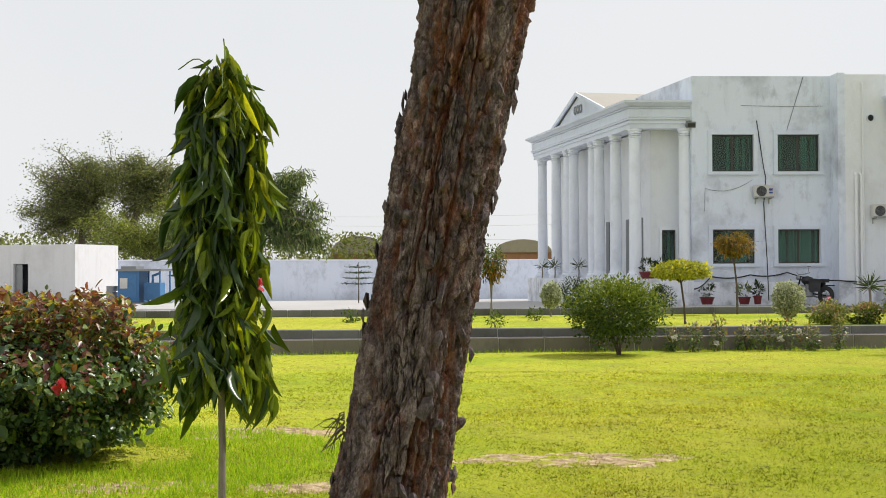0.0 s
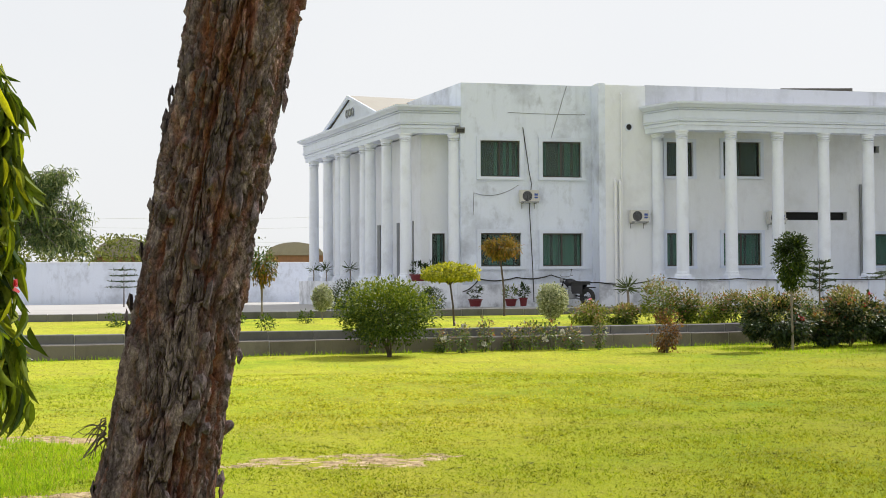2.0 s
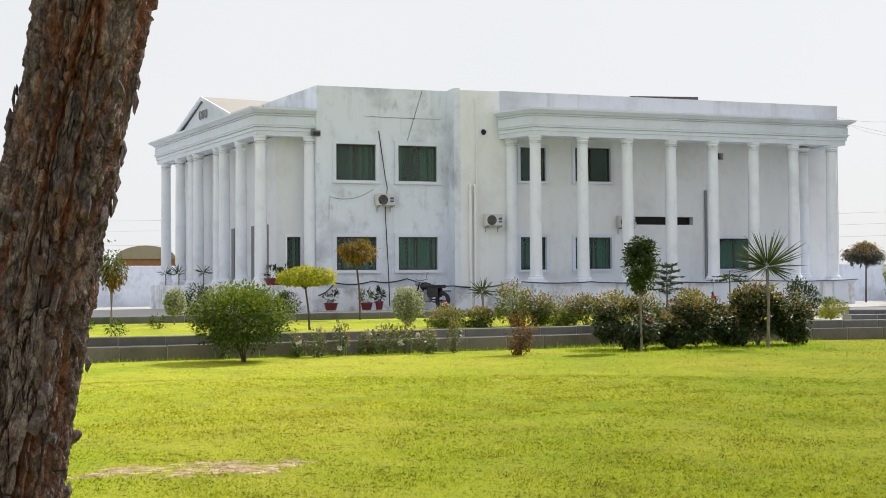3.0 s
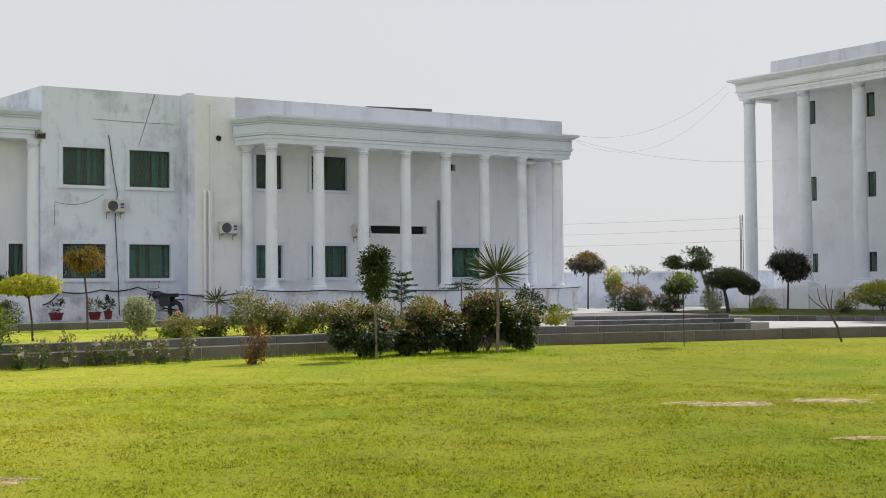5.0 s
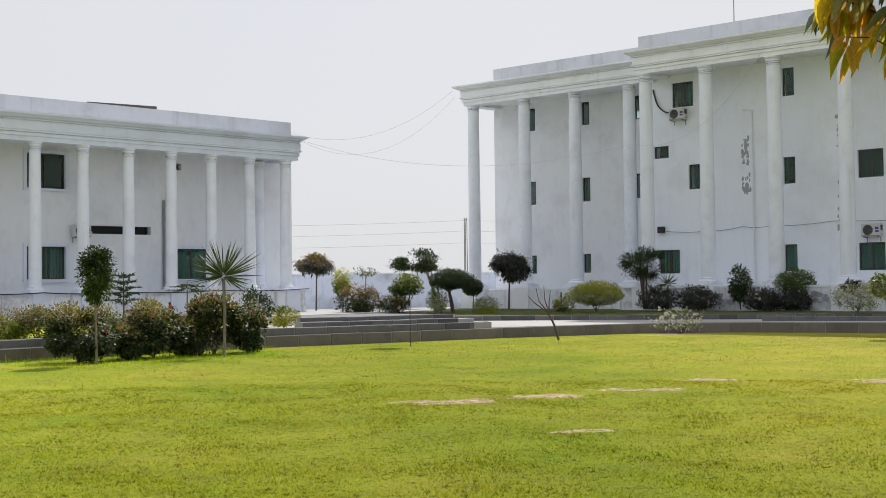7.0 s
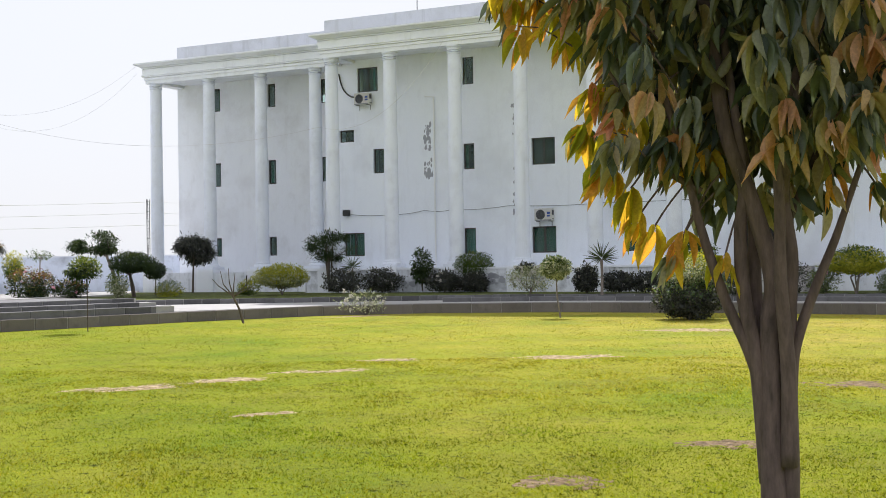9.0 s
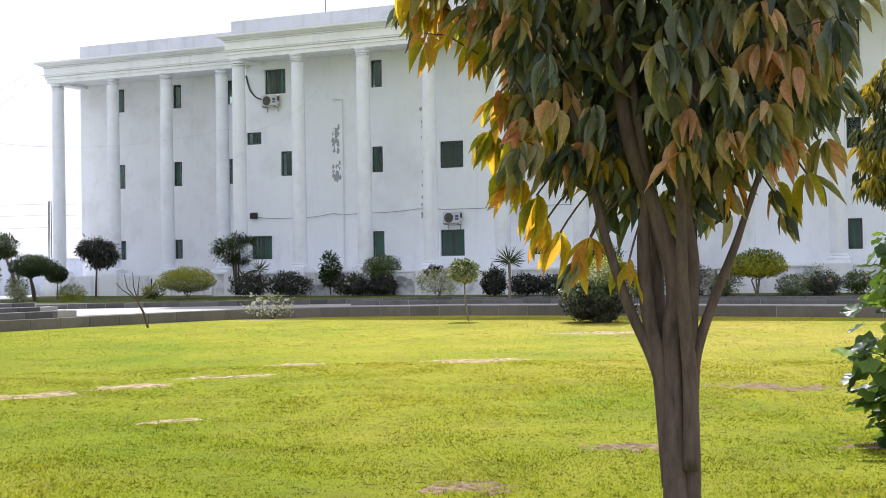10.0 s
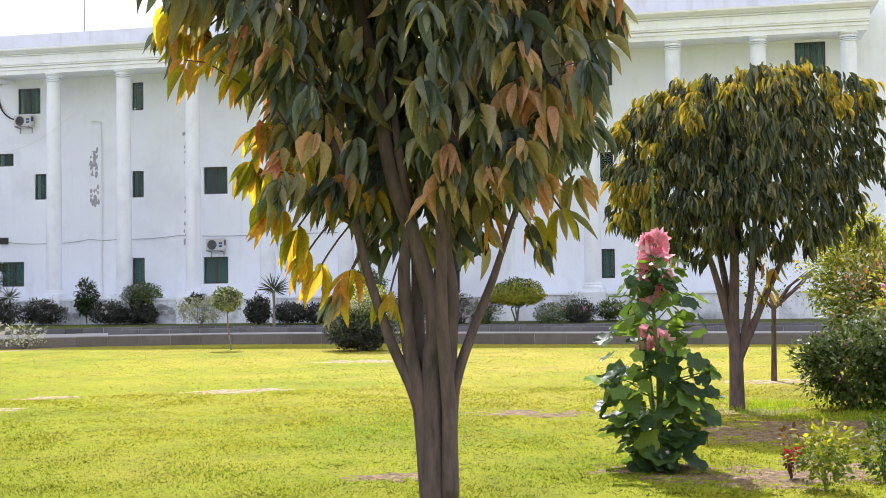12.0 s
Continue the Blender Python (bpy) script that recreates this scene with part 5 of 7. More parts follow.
bushy("ficus_tree", "clipped young ficus with an oval crown on a thin stem", "tree", (-3.93, 26.18, 0), 1.83, 0.36, 0.54, L_GREEN, 2300, 0.07, 0.45, 0.028, STEM_GREY, 1, 20, 0.5, seed=60, spread=0.26, second=L_DARKG, share=0.4)
sword_plant("yucca_palm", "spiky yucca with a bare grey stem", (-1.46, 28.03, 0), 1.78, 0.8, 125, 0.04, 61)
bushy("thin_sapling", "thin young tree with a small yellow-green crown", "tree", (3.0, 31.32, 0), 1.5, 0.4, 0.27, L_DARKG, 1000, 0.08, 0.4, 0.014, STEM_DARK, 1, 12, 0.6, seed=62, off=-0.1, second=L_LIME, share=0.4)
fork = thing("bare_tree", Matrix.Translation((7.2, 33.17, 0)), "bare pruned young tree, leaning and forked", "tree")
part("trunk", Form().tube([(0.02, 0, -0.05), (-0.1, 0.02, 0.4), (-0.28, 0.06, 0.78)], [0.036, 0.03, 0.026], 8), STEM_DARK, fork)
for k, (a, b) in enumerate((((-0.62, 0.2, 1.02), (-0.78, 0.2, 1.2)), ((-0.5, 0.1, 1.05), (-0.58, 0.1, 1.42)), ((-0.36, 0.0, 1.1), (-0.38, 0.0, 1.48)), ((-0.24, 0.0, 1.05), (-0.2, 0.0, 1.35)), ((0.0, -0.1, 0.95), (0.2, -0.12, 1.2)), ((0.1, 0.1, 0.9), (0.3, 0.1, 0.98)))):
    part("branch", Form().tube([(-0.24, 0.05, 0.72), a, b], [0.02, 0.014, 0.007], 7), STEM_DARK, fork)
bushy("globe_tree", "small variegated tree with a clipped round crown", "tree", (15.36, 30.52, 0), 1.36, 0.4, 0.32, L_VARI, 1500, 0.06, 0.55, 0.026, STEM_GREY, 1, 18, 0.2, clipped=True, seed=64, off=-0.12, second=L_GREEN, share=0.25, spread=0.26)
bushy("hedge_shrub", "dark dense shrub clipped low by the wall", "shrub", (17.5, 27.45, 0), 0.6, 0.92, 0.6, L_PURPLE, 3800, 0.06, 0.6, 0.02, STEM_DARK, 4, 26, 0.1, P_WHITE, 10, clipped=True, lumpy=2.2, seed=65, spread=0.26, second=L_ROSE, share=0.3)
bushy("golden_bush", "golden variegated bush growing above a dark shrub", "shrub", (17.35, 27.2, 0), 1.35, 0.7, 0.4, L_VARI, 1700, 0.06, 0.55, 0.024, STEM_GREY, 2, 18, 0.1, seed=66, second=L_YELLOW, share=0.4, spread=0.28)
bushy("flowering_weed", "sparse bare shrub with small white flowers", "shrub", (11.5, 35.95, 0), 0.42, 0.85, 0.42, L_VARI, 300, 0.055, 0.7, 0.009, STEM_DARK, 7, 18, 0.0, P_WHITE, 20, seed=67, spread=0.2)
# raised lawn
Z1 = 0.43
bushy("golden_tree", "small flat-topped tree with bright yellow leaves", "tree", (-11.3, 25.78, Z1), 1.57, 0.66, 0.27, L_YELLOW, 2000, 0.06, 0.5, 0.028, STEM_DARK, 1, 22, 0.1, clipped=True, seed=70, off=-0.08, spread=0.24, flat=0.5)
bushy("bronze_tree", "small flat-topped tree with bronze drooping leaves", "tree", (-12.78, 32.69, Z1), 2.3, 0.54, 0.4, L_ORANGE, 1500, 0.1, 0.3, 0.035, STEM_DARK, 1, 22, 0.9, seed=71, off=-0.08, spread=0.24, template=LANCE, flat=0.6)
bushy("globe_shrub", "variegated shrub clipped to a ball", "shrub", (-9.9, 28.48, Z1), 0.95, 0.37, 0.42, L_VARI, 1900, 0.05, 0.55, 0.02, STEM_GREY, 2, 20, 0.1, clipped=True, seed=72, spread=0.26)
bushy("slender_tree", "slender young tree with sparse drooping leaves", "tree", (-17.41, 27.41, Z1), 1.84, 0.37, 0.48, L_ORANGE, 700, 0.09, 0.32, 0.022, STEM_GREY, 3, 14, 0.9, seed=73, template=LANCE, second=L_GREEN, share=0.5)
bushy("globe_shrub", "variegated shrub clipped to a ball", "shrub", (-16.22, 28.45, Z1), 1.0, 0.27, 0.33, L_VARI, 1100, 0.05, 0.55, 0.018, STEM_GREY, 1, 16, 0.1, clipped=True, seed=74, spread=0.26)
for i, (x, y, cz, r, h) in enumerate(((-17.3, 31.6, 0.95, 0.5, 0.5), (-15.9, 32.3, 0.85, 0.5, 0.45), (-15.2, 33.0, 0.8, 0.4, 0.4))):
    bushy("dark_shrub", "dark green shrub beside the entrance portico", "shrub", (x, y, Z1), cz, r, h, L_DARKG, 1300, 0.06, 0.5, 0.015, STEM_DARK, 3, 16, 0.1, seed=75 + i, group="dark shrubs at the portico")
for i, (x, y) in enumerate(((-16.9, 24.0), (-16.3, 24.5), (-15.2, 25.9), (-14.0, 22.2), (-18.4, 22.8))):
    bushy("low_rose", "low straggling rose bush on the raised lawn", "rose bush", (x, y, Z1), Z1 + 0.16, 0.22, 0.18, L_GREEN, 160, 0.05, 0.5, 0.006, STEM_DARK, 2, 7, 0.0, seed=80 + i, group="low roses on the raised lawn")
sword_plant("yucca_palm", "small spiky yucca on the raised lawn", (-10.31, 36.58, 0.5), 1.15, 0.46, 60, 0.045, 85)
hedge = ((-8.6, 27.3, 0.68, 0.42, 0.3), (-7.9, 27.7, 0.62, 0.4, 0.26), (-7.25, 28.4, 0.95, 0.42, 0.55), (-6.8, 28.7, 0.85, 0.4, 0.45), (-6.3, 29.0, 0.75, 0.5, 0.36), (-5.75, 29.3, 0.78, 0.42, 0.38), (-5.2, 29.8, 0.8, 0.45, 0.4), (-4.4, 30.5, 0.8, 0.45, 0.4), (-3.5, 31.2, 0.82, 0.5, 0.42))
for i, (x, y, cz, r, h) in enumerate(hedge):
    bushy("rose_bush", "loose rose bush with pale new leaves on the wall's top edge", "rose bush", (x, y, Z1), cz, r, h, L_GREEN if i % 2 else L_LIME, 1100, 0.055, 0.6, 0.012, STEM_DARK, 3, 15, 0.1, P_PINK, 1, seed=90 + i, group="rose hedge on the raised lawn", second=L_ROSETOP, share=0.38, spread=0.3)
conifer("araucaria", "small tiered conifer beside the portico", (-4.61, 35.68, Z1), 2.0, 0.46, 5, 101, 0.4, 0.55)
conifer("araucaria", "small flat-tiered conifer on a thin stem", (-2.88, 35.86, Z1), 1.72, 0.6, 2, 102, 0.86, -0.25)
bushy("yellow_shrub", "low yellow-green shrub beside the path", "shrub", (-0.19, 34.98, Z1), 0.68, 0.46, 0.28, L_YELLOW, 1300, 0.05, 0.5, 0.014, STEM_DARK, 3, 16, 0.1, seed=103, second=L_GREEN, share=0.3)
bushy("dark_shrub", "dark green shrub behind the yucca", "shrub", (-0.95, 33.9, Z1), 0.95, 0.48, 0.5, L_DARKG, 1500, 0.06, 0.5, 0.016, STEM_DARK, 3, 16, 0.1, seed=104)
# between the buildings
Z3 = 0.46
bushy("bronze_tree", "small tree with dark bronze drooping leaves", "tree", (1.15, 54.9, Z3), 2.42, 0.85, 0.5, L_PURPLE, 1900, 0.13, 0.3, 0.04, STEM_DARK, 1, 14, 0.8, seed=110, off=-0.1, template=LANCE, second=L_ORANGE, share=0.24, flat=0.6, spread=0.2)
bushy("slender_tree", "slender tree with yellowing leaves", "tree", (2.4, 57.2, Z3), 1.7, 0.42, 0.62, L_GREEN, 700, 0.12, 0.3, 0.035, STEM_DARK, 1, 14, 0.8, seed=111, template=LANCE, second=L_YELLOW, share=0.5)
bushy("slender_tree", "slender tree with yellowing leaves", "tree", (-0.8, 57.4, Z3), 1.7, 0.5, 0.5, L_GREEN, 700, 0.12, 0.3, 0.035, STEM_DARK, 1, 14, 0.8, seed=112, template=LANCE, second=L_YELLOW, share=0.4)
bushy("bare_tree", "thin tree with sparse flat branches", "tree", (3.4, 56.6, Z3), 2.15, 0.5, 0.22, L_GREEN, 130, 0.1, 0.4, 0.03, STEM_GREY, 1, 14, 0.3, seed=113)
bushy("leaning_tree", "dark leaning tree with a broad loose crown", "tree", (6.5, 54.2, Z3), 2.5, 1.25, 0.55, L_DARKG, 2900, 0.11, 0.42, 0.07, STEM_GREY, 1, 12, 0.3, seed=114, off=-1.0, spread=0.17, flat=0.3)
bushy("globe_tree", "dark tree clipped to a flattened ball", "tree", (6.17, 47.5, Z3), 1.66, 0.88, 0.5, L_DARKG, 3400, 0.055, 0.5, 0.06, STEM_DARK, 2, 34, 0.1, clipped=True, seed=115, spread=0.22, second=L_GREEN, share=0.2, flat=0.4)
bushy("globe_tree", "small dark round-headed tree", "tree", (7.35, 50.0, Z3), 1.42, 0.42, 0.36, L_DARKG, 1200, 0.06, 0.5, 0.025, STEM_DARK, 1, 18, 0.1, clipped=True, seed=116, spread=0.26)
bushy("dark_tree", "small tree with a dark heart-shaped crown", "tree", (8.9, 50.4, 0.55), 2.25, 0.86, 0.62, L_PURPLE, 2300, 0.13, 0.3, 0.045, STEM_DARK, 1, 16, 0.9, seed=117, off=0.1, template=LANCE, spread=0.2)
bushy("variegated_shrub", "broad variegated shrub with a rounded top", "shrub", (11.2, 45.0, 0.5), 1.07, 1.02, 0.5, L_VARI, 3600, 0.06, 0.55, 0.025, STEM_GREY, 4, 30, 0.1, clipped=True, seed=118, spread=0.25, flat=0.3, second=L_YELLOW, share=0.5)
bushy("olive_tree", "loose grey-green tree against the wall", "tree", (13.6, 46.9, 0.55), 2.2, 1.0, 0.62, L_DARKG, 2600, 0.08, 0.35, 0.04, STEM_DARK, 4, 18, 0.1, seed=119, spread=0.2)
sword_plant("yucca_palm", "small spiky yucca before a dark shrub", (14.0, 45.2, 0.55), 1.45, 0.5, 60, 0.04, 120)
for i, (x, y, cz, r, h) in enumerate(((13.5, 44.8, 0.9, 0.75, 0.5), (14.9, 44.4, 0.9, 0.75, 0.5), (16.7, 42.6, 0.86, 0.7, 0.42), (17.6, 41.9, 0.82, 0.55, 0.36), (19.6, 37.0, 0.9, 0.42, 0.5), (20.5, 36.4, 0.8, 0.6, 0.36), (21.2, 35.6, 0.78, 0.55, 0.34))):
    bushy("dark_shrub", "dark purple-leaved shrub with pale flowers", "shrub", (x, y, 0.52), cz, r, h, L_PURPLE, 1500, 0.065, 0.55, 0.016, STEM_DARK, 4, 18, 0.1, P_WHITE, 7, clipped=True, lumpy=2.2, seed=121 + i, group="dark shrubs along the tall block")
bushy("upright_shrub", "upright narrow green shrub against the plinth", "shrub", (16.2, 43.6, 0.55), 1.45, 0.36, 0.6, L_DARKG, 700, 0.11, 0.55, 0.02, STEM_DARK, 3, 14, 0.3, seed=130)
bushy("globe_tree", "green shrub clipped to a half ball on a stem", "tree", (17.9, 42.6, 0.55), 1.45, 0.72, 0.48, L_GREEN, 2600, 0.05, 0.5, 0.04, STEM_DARK, 2, 28, 0.1, clipped=True, seed=131, spread=0.23)
bushy("variegated_shrub", "pale white-flowered shrub on thin stems", "shrub", (17.9, 37.8, 0.5), 0.98, 0.85, 0.46, L_VARI, 1500, 0.05, 0.6, 0.012, STEM_GREY, 7, 24, 0.0, P_WHITE, 30, seed=132, spread=0.24)
bushy("dark_shrub", "small dark shrub on a stem", "shrub", (19.0, 40.4, 0.55), 1.3, 0.32, 0.2, L_PURPLE, 420, 0.1, 0.4, 0.02, STEM_DARK, 1, 10, 0.3, seed=133)
sword_plant("yucca_palm", "spiky yucca with a bare stem in the border", (19.11, 35.05, 0.5), 1.62, 0.55, 80, 0.05, 134)
for i, (x, y, cz, r, h) in enumerate(((2.6, 49.0, 1.0, 0.8, 0.6), (3.0, 48.8, 0.9, 0.6, 0.5), (4.0, 48.3, 0.78, 0.6, 0.34))):
    bushy("rose_bush", "rose bush with bronze leaves beside the path", "rose bush", (x, y, Z3), cz, r, h, L_ROSE_D, 1300, 0.07, 0.6, 0.016, STEM_DARK, 4, 18, 0.1, P_PINK, 3, seed=140 + i, group="roses beside the path", second=L_ROSERED, share=0.2)
bushy("variegated_shrub", "upright pale variegated shrub", "shrub", (5.5, 46.5, Z3), 0.95, 0.38, 0.45, L_VARI, 900, 0.07, 0.5, 0.015, STEM_GREY, 3, 14, 0.1, seed=144, second=L_GREEN, share=0.4)
bushy("yellow_shrub", "low yellow-green shrub beside the path", "shrub", (7.36, 46.4, Z3), 0.72, 0.5, 0.3, L_YELLOW, 1000, 0.06, 0.45, 0.014, STEM_DARK, 3, 14, 0.2, seed=145, second=L_GREEN, share=0.4)
bushy("yellow_shrub", "low yellow-green shrub beside the path", "shrub", (9.9, 44.6, 0.5), 0.75, 0.4, 0.3, L_GREEN, 800, 0.06, 0.45, 0.014, STEM_DARK, 3, 14, 0.2, seed=146, second=L_YELLOW, share=0.4)
# border farther along the tall block
bushy("golden_bush", "golden dome-shaped shrub over a dark base", "shrub", (24.76, 29.85, 0.45), 1.33, 0.92, 0.5, L_YELLOW, 3200, 0.06, 0.5, 0.03, STEM_GREY, 4, 32, 0.1, clipped=True, seed=150, spread=0.23, flat=0.4, second=L_GREEN, share=0.2)
for i, (x, y, cz, r, h, m_) in enumerate(((23.4, 31.2, 0.95, 0.6, 0.5, L_PURPLE), (24.2, 30.6, 0.85, 0.5, 0.4, L_GREYG), (25.6, 29.2, 0.75, 0.5, 0.32, L_GREYG), (26.3, 28.6, 0.8, 0.5, 0.36, L_PURPLE), (27.0, 29.6, 0.92, 0.52, 0.45, L_ROSE), (27.9, 29.0, 0.8, 0.45, 0.34, L_GREEN), (22.3, 33.4, 0.95, 0.6, 0.5, L_ROSE), (21.6, 31.0, 0.8, 0.5, 0.4, L_PURPLE))):
    bushy("border_shrub", "leafy shrub with scattered pink flowers in the border", "shrub", (x, y, 0.4), cz, r, h, m_, 1300, 0.055, 0.55, 0.015, STEM_DARK, 4, 18, 0.1, P_PINK, 5 if i in (4, 6) else 1, seed=151 + i, group="border shrubs by the steps")
bushy("globe_tree", "dark green shrub clipped to a ball beside the steps", "tree", (22.4, 34.9, 0.5), 1.7, 0.75, 0.55, L_GREEN, 2200, 0.06, 0.5, 0.04, STEM_DARK, 2, 26, 0.1, clipped=True, seed=160, spread=0.24)
# trees by and behind the boundary wall
open_tree("feathery_tree", "tall thin-leaved tree with a dark trunk behind the wall", (-61.95, 50.6, 0), [(-61.95, 50.6, -0.1), (-61.95, 50.6, 3.1), (-61.93, 50.62, 4.6), (-61.9, 50.7, 5.6), (-61.8, 50.9, 6.4)], 0.26,
          [((-62.5, 49.9, 7.3), (2.5, 2.5, 2.5), 34), ((-63.2, 49.1, 5.2), (2.2, 2.2, 1.9), 30), ((-61.4, 51.2, 7.6), (2.0, 2.0, 2.0), 14), ((-62.0, 50.5, 4.6), (2.4, 2.4, 1.5), 24)], L_FAR, 52000, 0.13, 0.42, seed=170, droop=0.1, tuft=0.3)
open_tree("feathery_tree", "tall open tree with a leaning forked trunk behind the wall", (-59.6, 50.3, 0), [(-59.6, 50.3, -0.1), (-59.4, 50.5, 2.4), (-59.1, 50.9, 3.2), (-58.46, 51.6, 4.75), (-58.2, 51.9, 6.3), (-57.9, 52.25, 7.2)], 0.26,
          [((-58.6, 51.2, 7.8), (2.1, 2.1, 2.0), 12), ((-57.0, 53.2, 7.0), (2.0, 2.0, 2.0), 10), ((-58.2, 52.0, 5.2), (2.8, 2.8, 1.6), 16)], L_FAR, 30000, 0.13, 0.42, seed=171, droop=0.1, tuft=0.3)
open_tree("feathery_tree", "lower bushy tree behind the boundary wall", (-53.0, 49.0, 0), [(-53.0, 49.0, -0.1), (-52.9, 49.0, 1.6), (-52.9, 49.0, 2.6)], 0.16,
          [((-54.6, 47.4, 4.2), (2.4, 2.4, 1.7), 18), ((-52.4, 49.4, 4.6), (2.2, 2.2, 1.9), 16)], L_FARG, 30000, 0.13, 0.42, seed=172, droop=0.2, tuft=0.28)
open_tree("oleander_tree", "loose green tree with narrow shiny drooping leaves", (-30.48, 31.7, 0.42), [(-30.48, 31.7, 0.3), (-30.45, 31.75, 1.3), (-30.4, 31.8, 2.2), (-30.3, 31.9, 3.0), (-30.1, 32.1, 3.8)], 0.13,
          [((-29.05, 33.0, 4.9), (0.75, 0.75, 0.95), 10), ((-28.85, 33.2, 3.75), (1.2, 1.2, 0.9), 15), ((-28.6, 33.4, 2.75), (1.25, 1.25, 0.5), 13), ((-30.6, 31.5, 4.0), (1.4, 1.4, 1.1), 14), ((-31.9, 30.2, 3.3), (0.9, 0.9, 0.85), 10)], L_OLEAN, 17000, 0.2, 0.16, STEM_GREY, seed=173, droop=0.75, tuft=0.16, template=LANCE)
conifer("araucaria", "dark tiered conifer against the white wall", (-33.0, 41.5, 0.35), 2.1, 0.75, 4, 174)
rng = np.random.default_rng(9)
n = 22000
x = rng.uniform(-1, 1, n) * 30
hh = 4.4 + 0.5 * np.sin(x * 0.5) * np.sin(x * 0.23 + 1)
base_p = np.array([-75, 62, 0]) + np.outer(x, [0.63, 0.77, 0]) + np.stack([0 * x, rng.normal(0, 2, n), rng.uniform(0, 1, n) * hh + 0.4], 1)
woods = new("distant_scrub", leaf_mesh("distant_scrub", rng, base_p, rng.normal(size=(n, 3)), 0.3, 0.5, KITE, L_FAR))
tagged(woods, "grey-green scrub far behind the boundary wall", "scrub", kind="stuff")


# ---- near trees and plants ----
def fine_leaf(bend, fold, wave):
    """Template of a large leaf: midrib, folded blade, drooping tip."""
    ys = [0.0, 0.1, 0.28, 0.48, 0.68, 0.86, 1.0]
    ws = [0.03, 0.28, 0.47, 0.5, 0.38, 0.18, 0.0]
    v, f = [], []
    for i, (y, w) in enumerate(zip(ys, ws)):
        z = -bend * y * y
        wv = wave * math.sin(y * 9)
        v += [(-w, y, z + fold * w + wv), (0, y, z), (w, y, z + fold * w - wv)]
    for i in range(len(ys) - 1):
        a, b = 3 * i, 3 * i + 3
        f += [(a, a + 1, b + 1), (a, b + 1, b), (a + 1, a + 2, b + 2), (a + 1, b + 2, b + 1)]
    return np.array(v), f


FINE = [fine_leaf(0.12, 0.35, 0.01), fine_leaf(0.3, 0.5, 0.015), fine_leaf(0.05, 0.2, 0.02)]


def single_leaves(parent, rng, pts, dirs, size, width, mats, name="leaf", facing=None):
    """Leaves as objects of their own on shared meshes."""
    kinds = [fast_mesh(name, t[0], np.array(t[1]), m) for m in mats for t in FINE]
    dirs = unit(dirs)
    side = unit(np.cross(dirs, rng.normal(size=dirs.shape) if facing is None else facing + rng.normal(0, 0.3, dirs.shape)))
    nor = np.cross(side, dirs)
    for i in range(len(pts)):
        s = size * math.exp(rng.normal(0, 0.18))
        ob = new(name, kinds[rng.integers(len(kinds))])
        ob.parent = parent
        m = np.eye(4)
        m[:3, 0], m[:3, 1], m[:3, 2], m[:3, 3] = side[i] * s * width, dirs[i] * s, nor[i] * s * 0.8, pts[i]
        ob.matrix_local = Matrix(m.tolist())


def whorls(rng, tips, outs, per, down, spread=0.06):
    """Leaves that hang in tufts from twig ends."""
    k = np.repeat(np.arange(len(tips)), per)
    p = tips[k] + rng.normal(0, spread, (len(k), 3))
    d = outs[k] * 0.4 + rng.normal(0, 0.32, (len(k), 3)) + np.array([0, 0, -down])
    return p, d


def parasols(rng, tips, outs, per, open_=0.55, down=0.85, lean=0.25):
    """Leaves that spread and hang round each twig end like the ribs of a half-shut parasol: points, ways, upper sides."""
    n = len(tips)
    k = np.repeat(np.arange(n), per)
    a = np.tile(np.arange(per) * 2 * math.pi / per, n) + rng.uniform(0, 6.28, n)[k] + rng.normal(0, 0.25, n * per)
    ring = np.stack([np.cos(a), np.sin(a), 0 * a], 1)
    wide = rng.uniform(0.6, 1.3, n)[k][:, None]
    d = ring * open_ * wide + outs[k] * lean + np.array([0, 0, -down]) + rng.normal(0, 0.16, (n * per, 3))
    p = tips[k] + ring * 0.015 + np.stack([0 * a, 0 * a, rng.uniform(-0.05, 0.03, n * per)], 1)
    return p, d, ring + np.array([0, 0, 0.55])


def smooth_path(pts, n=6):
    """Points of a soft curve through the given ones."""
    P = [Vector(p) for p in pts]
    P = [P[0] * 2 - P[1]] + P + [P[-1] * 2 - P[-2]]
    out = []
    for i in range(1, len(P) - 2):
        for j in range(n):
            t = j / n
            out.append(0.5 * ((2 * P[i]) + (P[i + 1] - P[i - 1]) * t + (2 * P[i - 1] - 5 * P[i] + 4 * P[i + 1] - P[i + 2]) * t * t + (3 * P[i] - P[i - 1] - 3 * P[i + 1] + P[i + 2]) * t ** 3))
    out.append(P[-2])
    return out


# old tree: leaning trunk with deep furrowed plates of bark
AX = [(-3.99, 5.1, -0.05), (-3.93, 5.14, 0.397), (-3.856, 5.196, 0.928), (-3.81, 5.227, 1.3), (-3.737, 5.281, 1.81), (-3.644, 5.344, 2.4), (-3.546, 5.409, 2.992), (-3.44, 5.48, 3.6), (-3.36, 5.55, 4.3)]
RAD = [0.37, 0.305, 0.285, 0.277, 0.27, 0.272, 0.285, 0.27, 0.22]


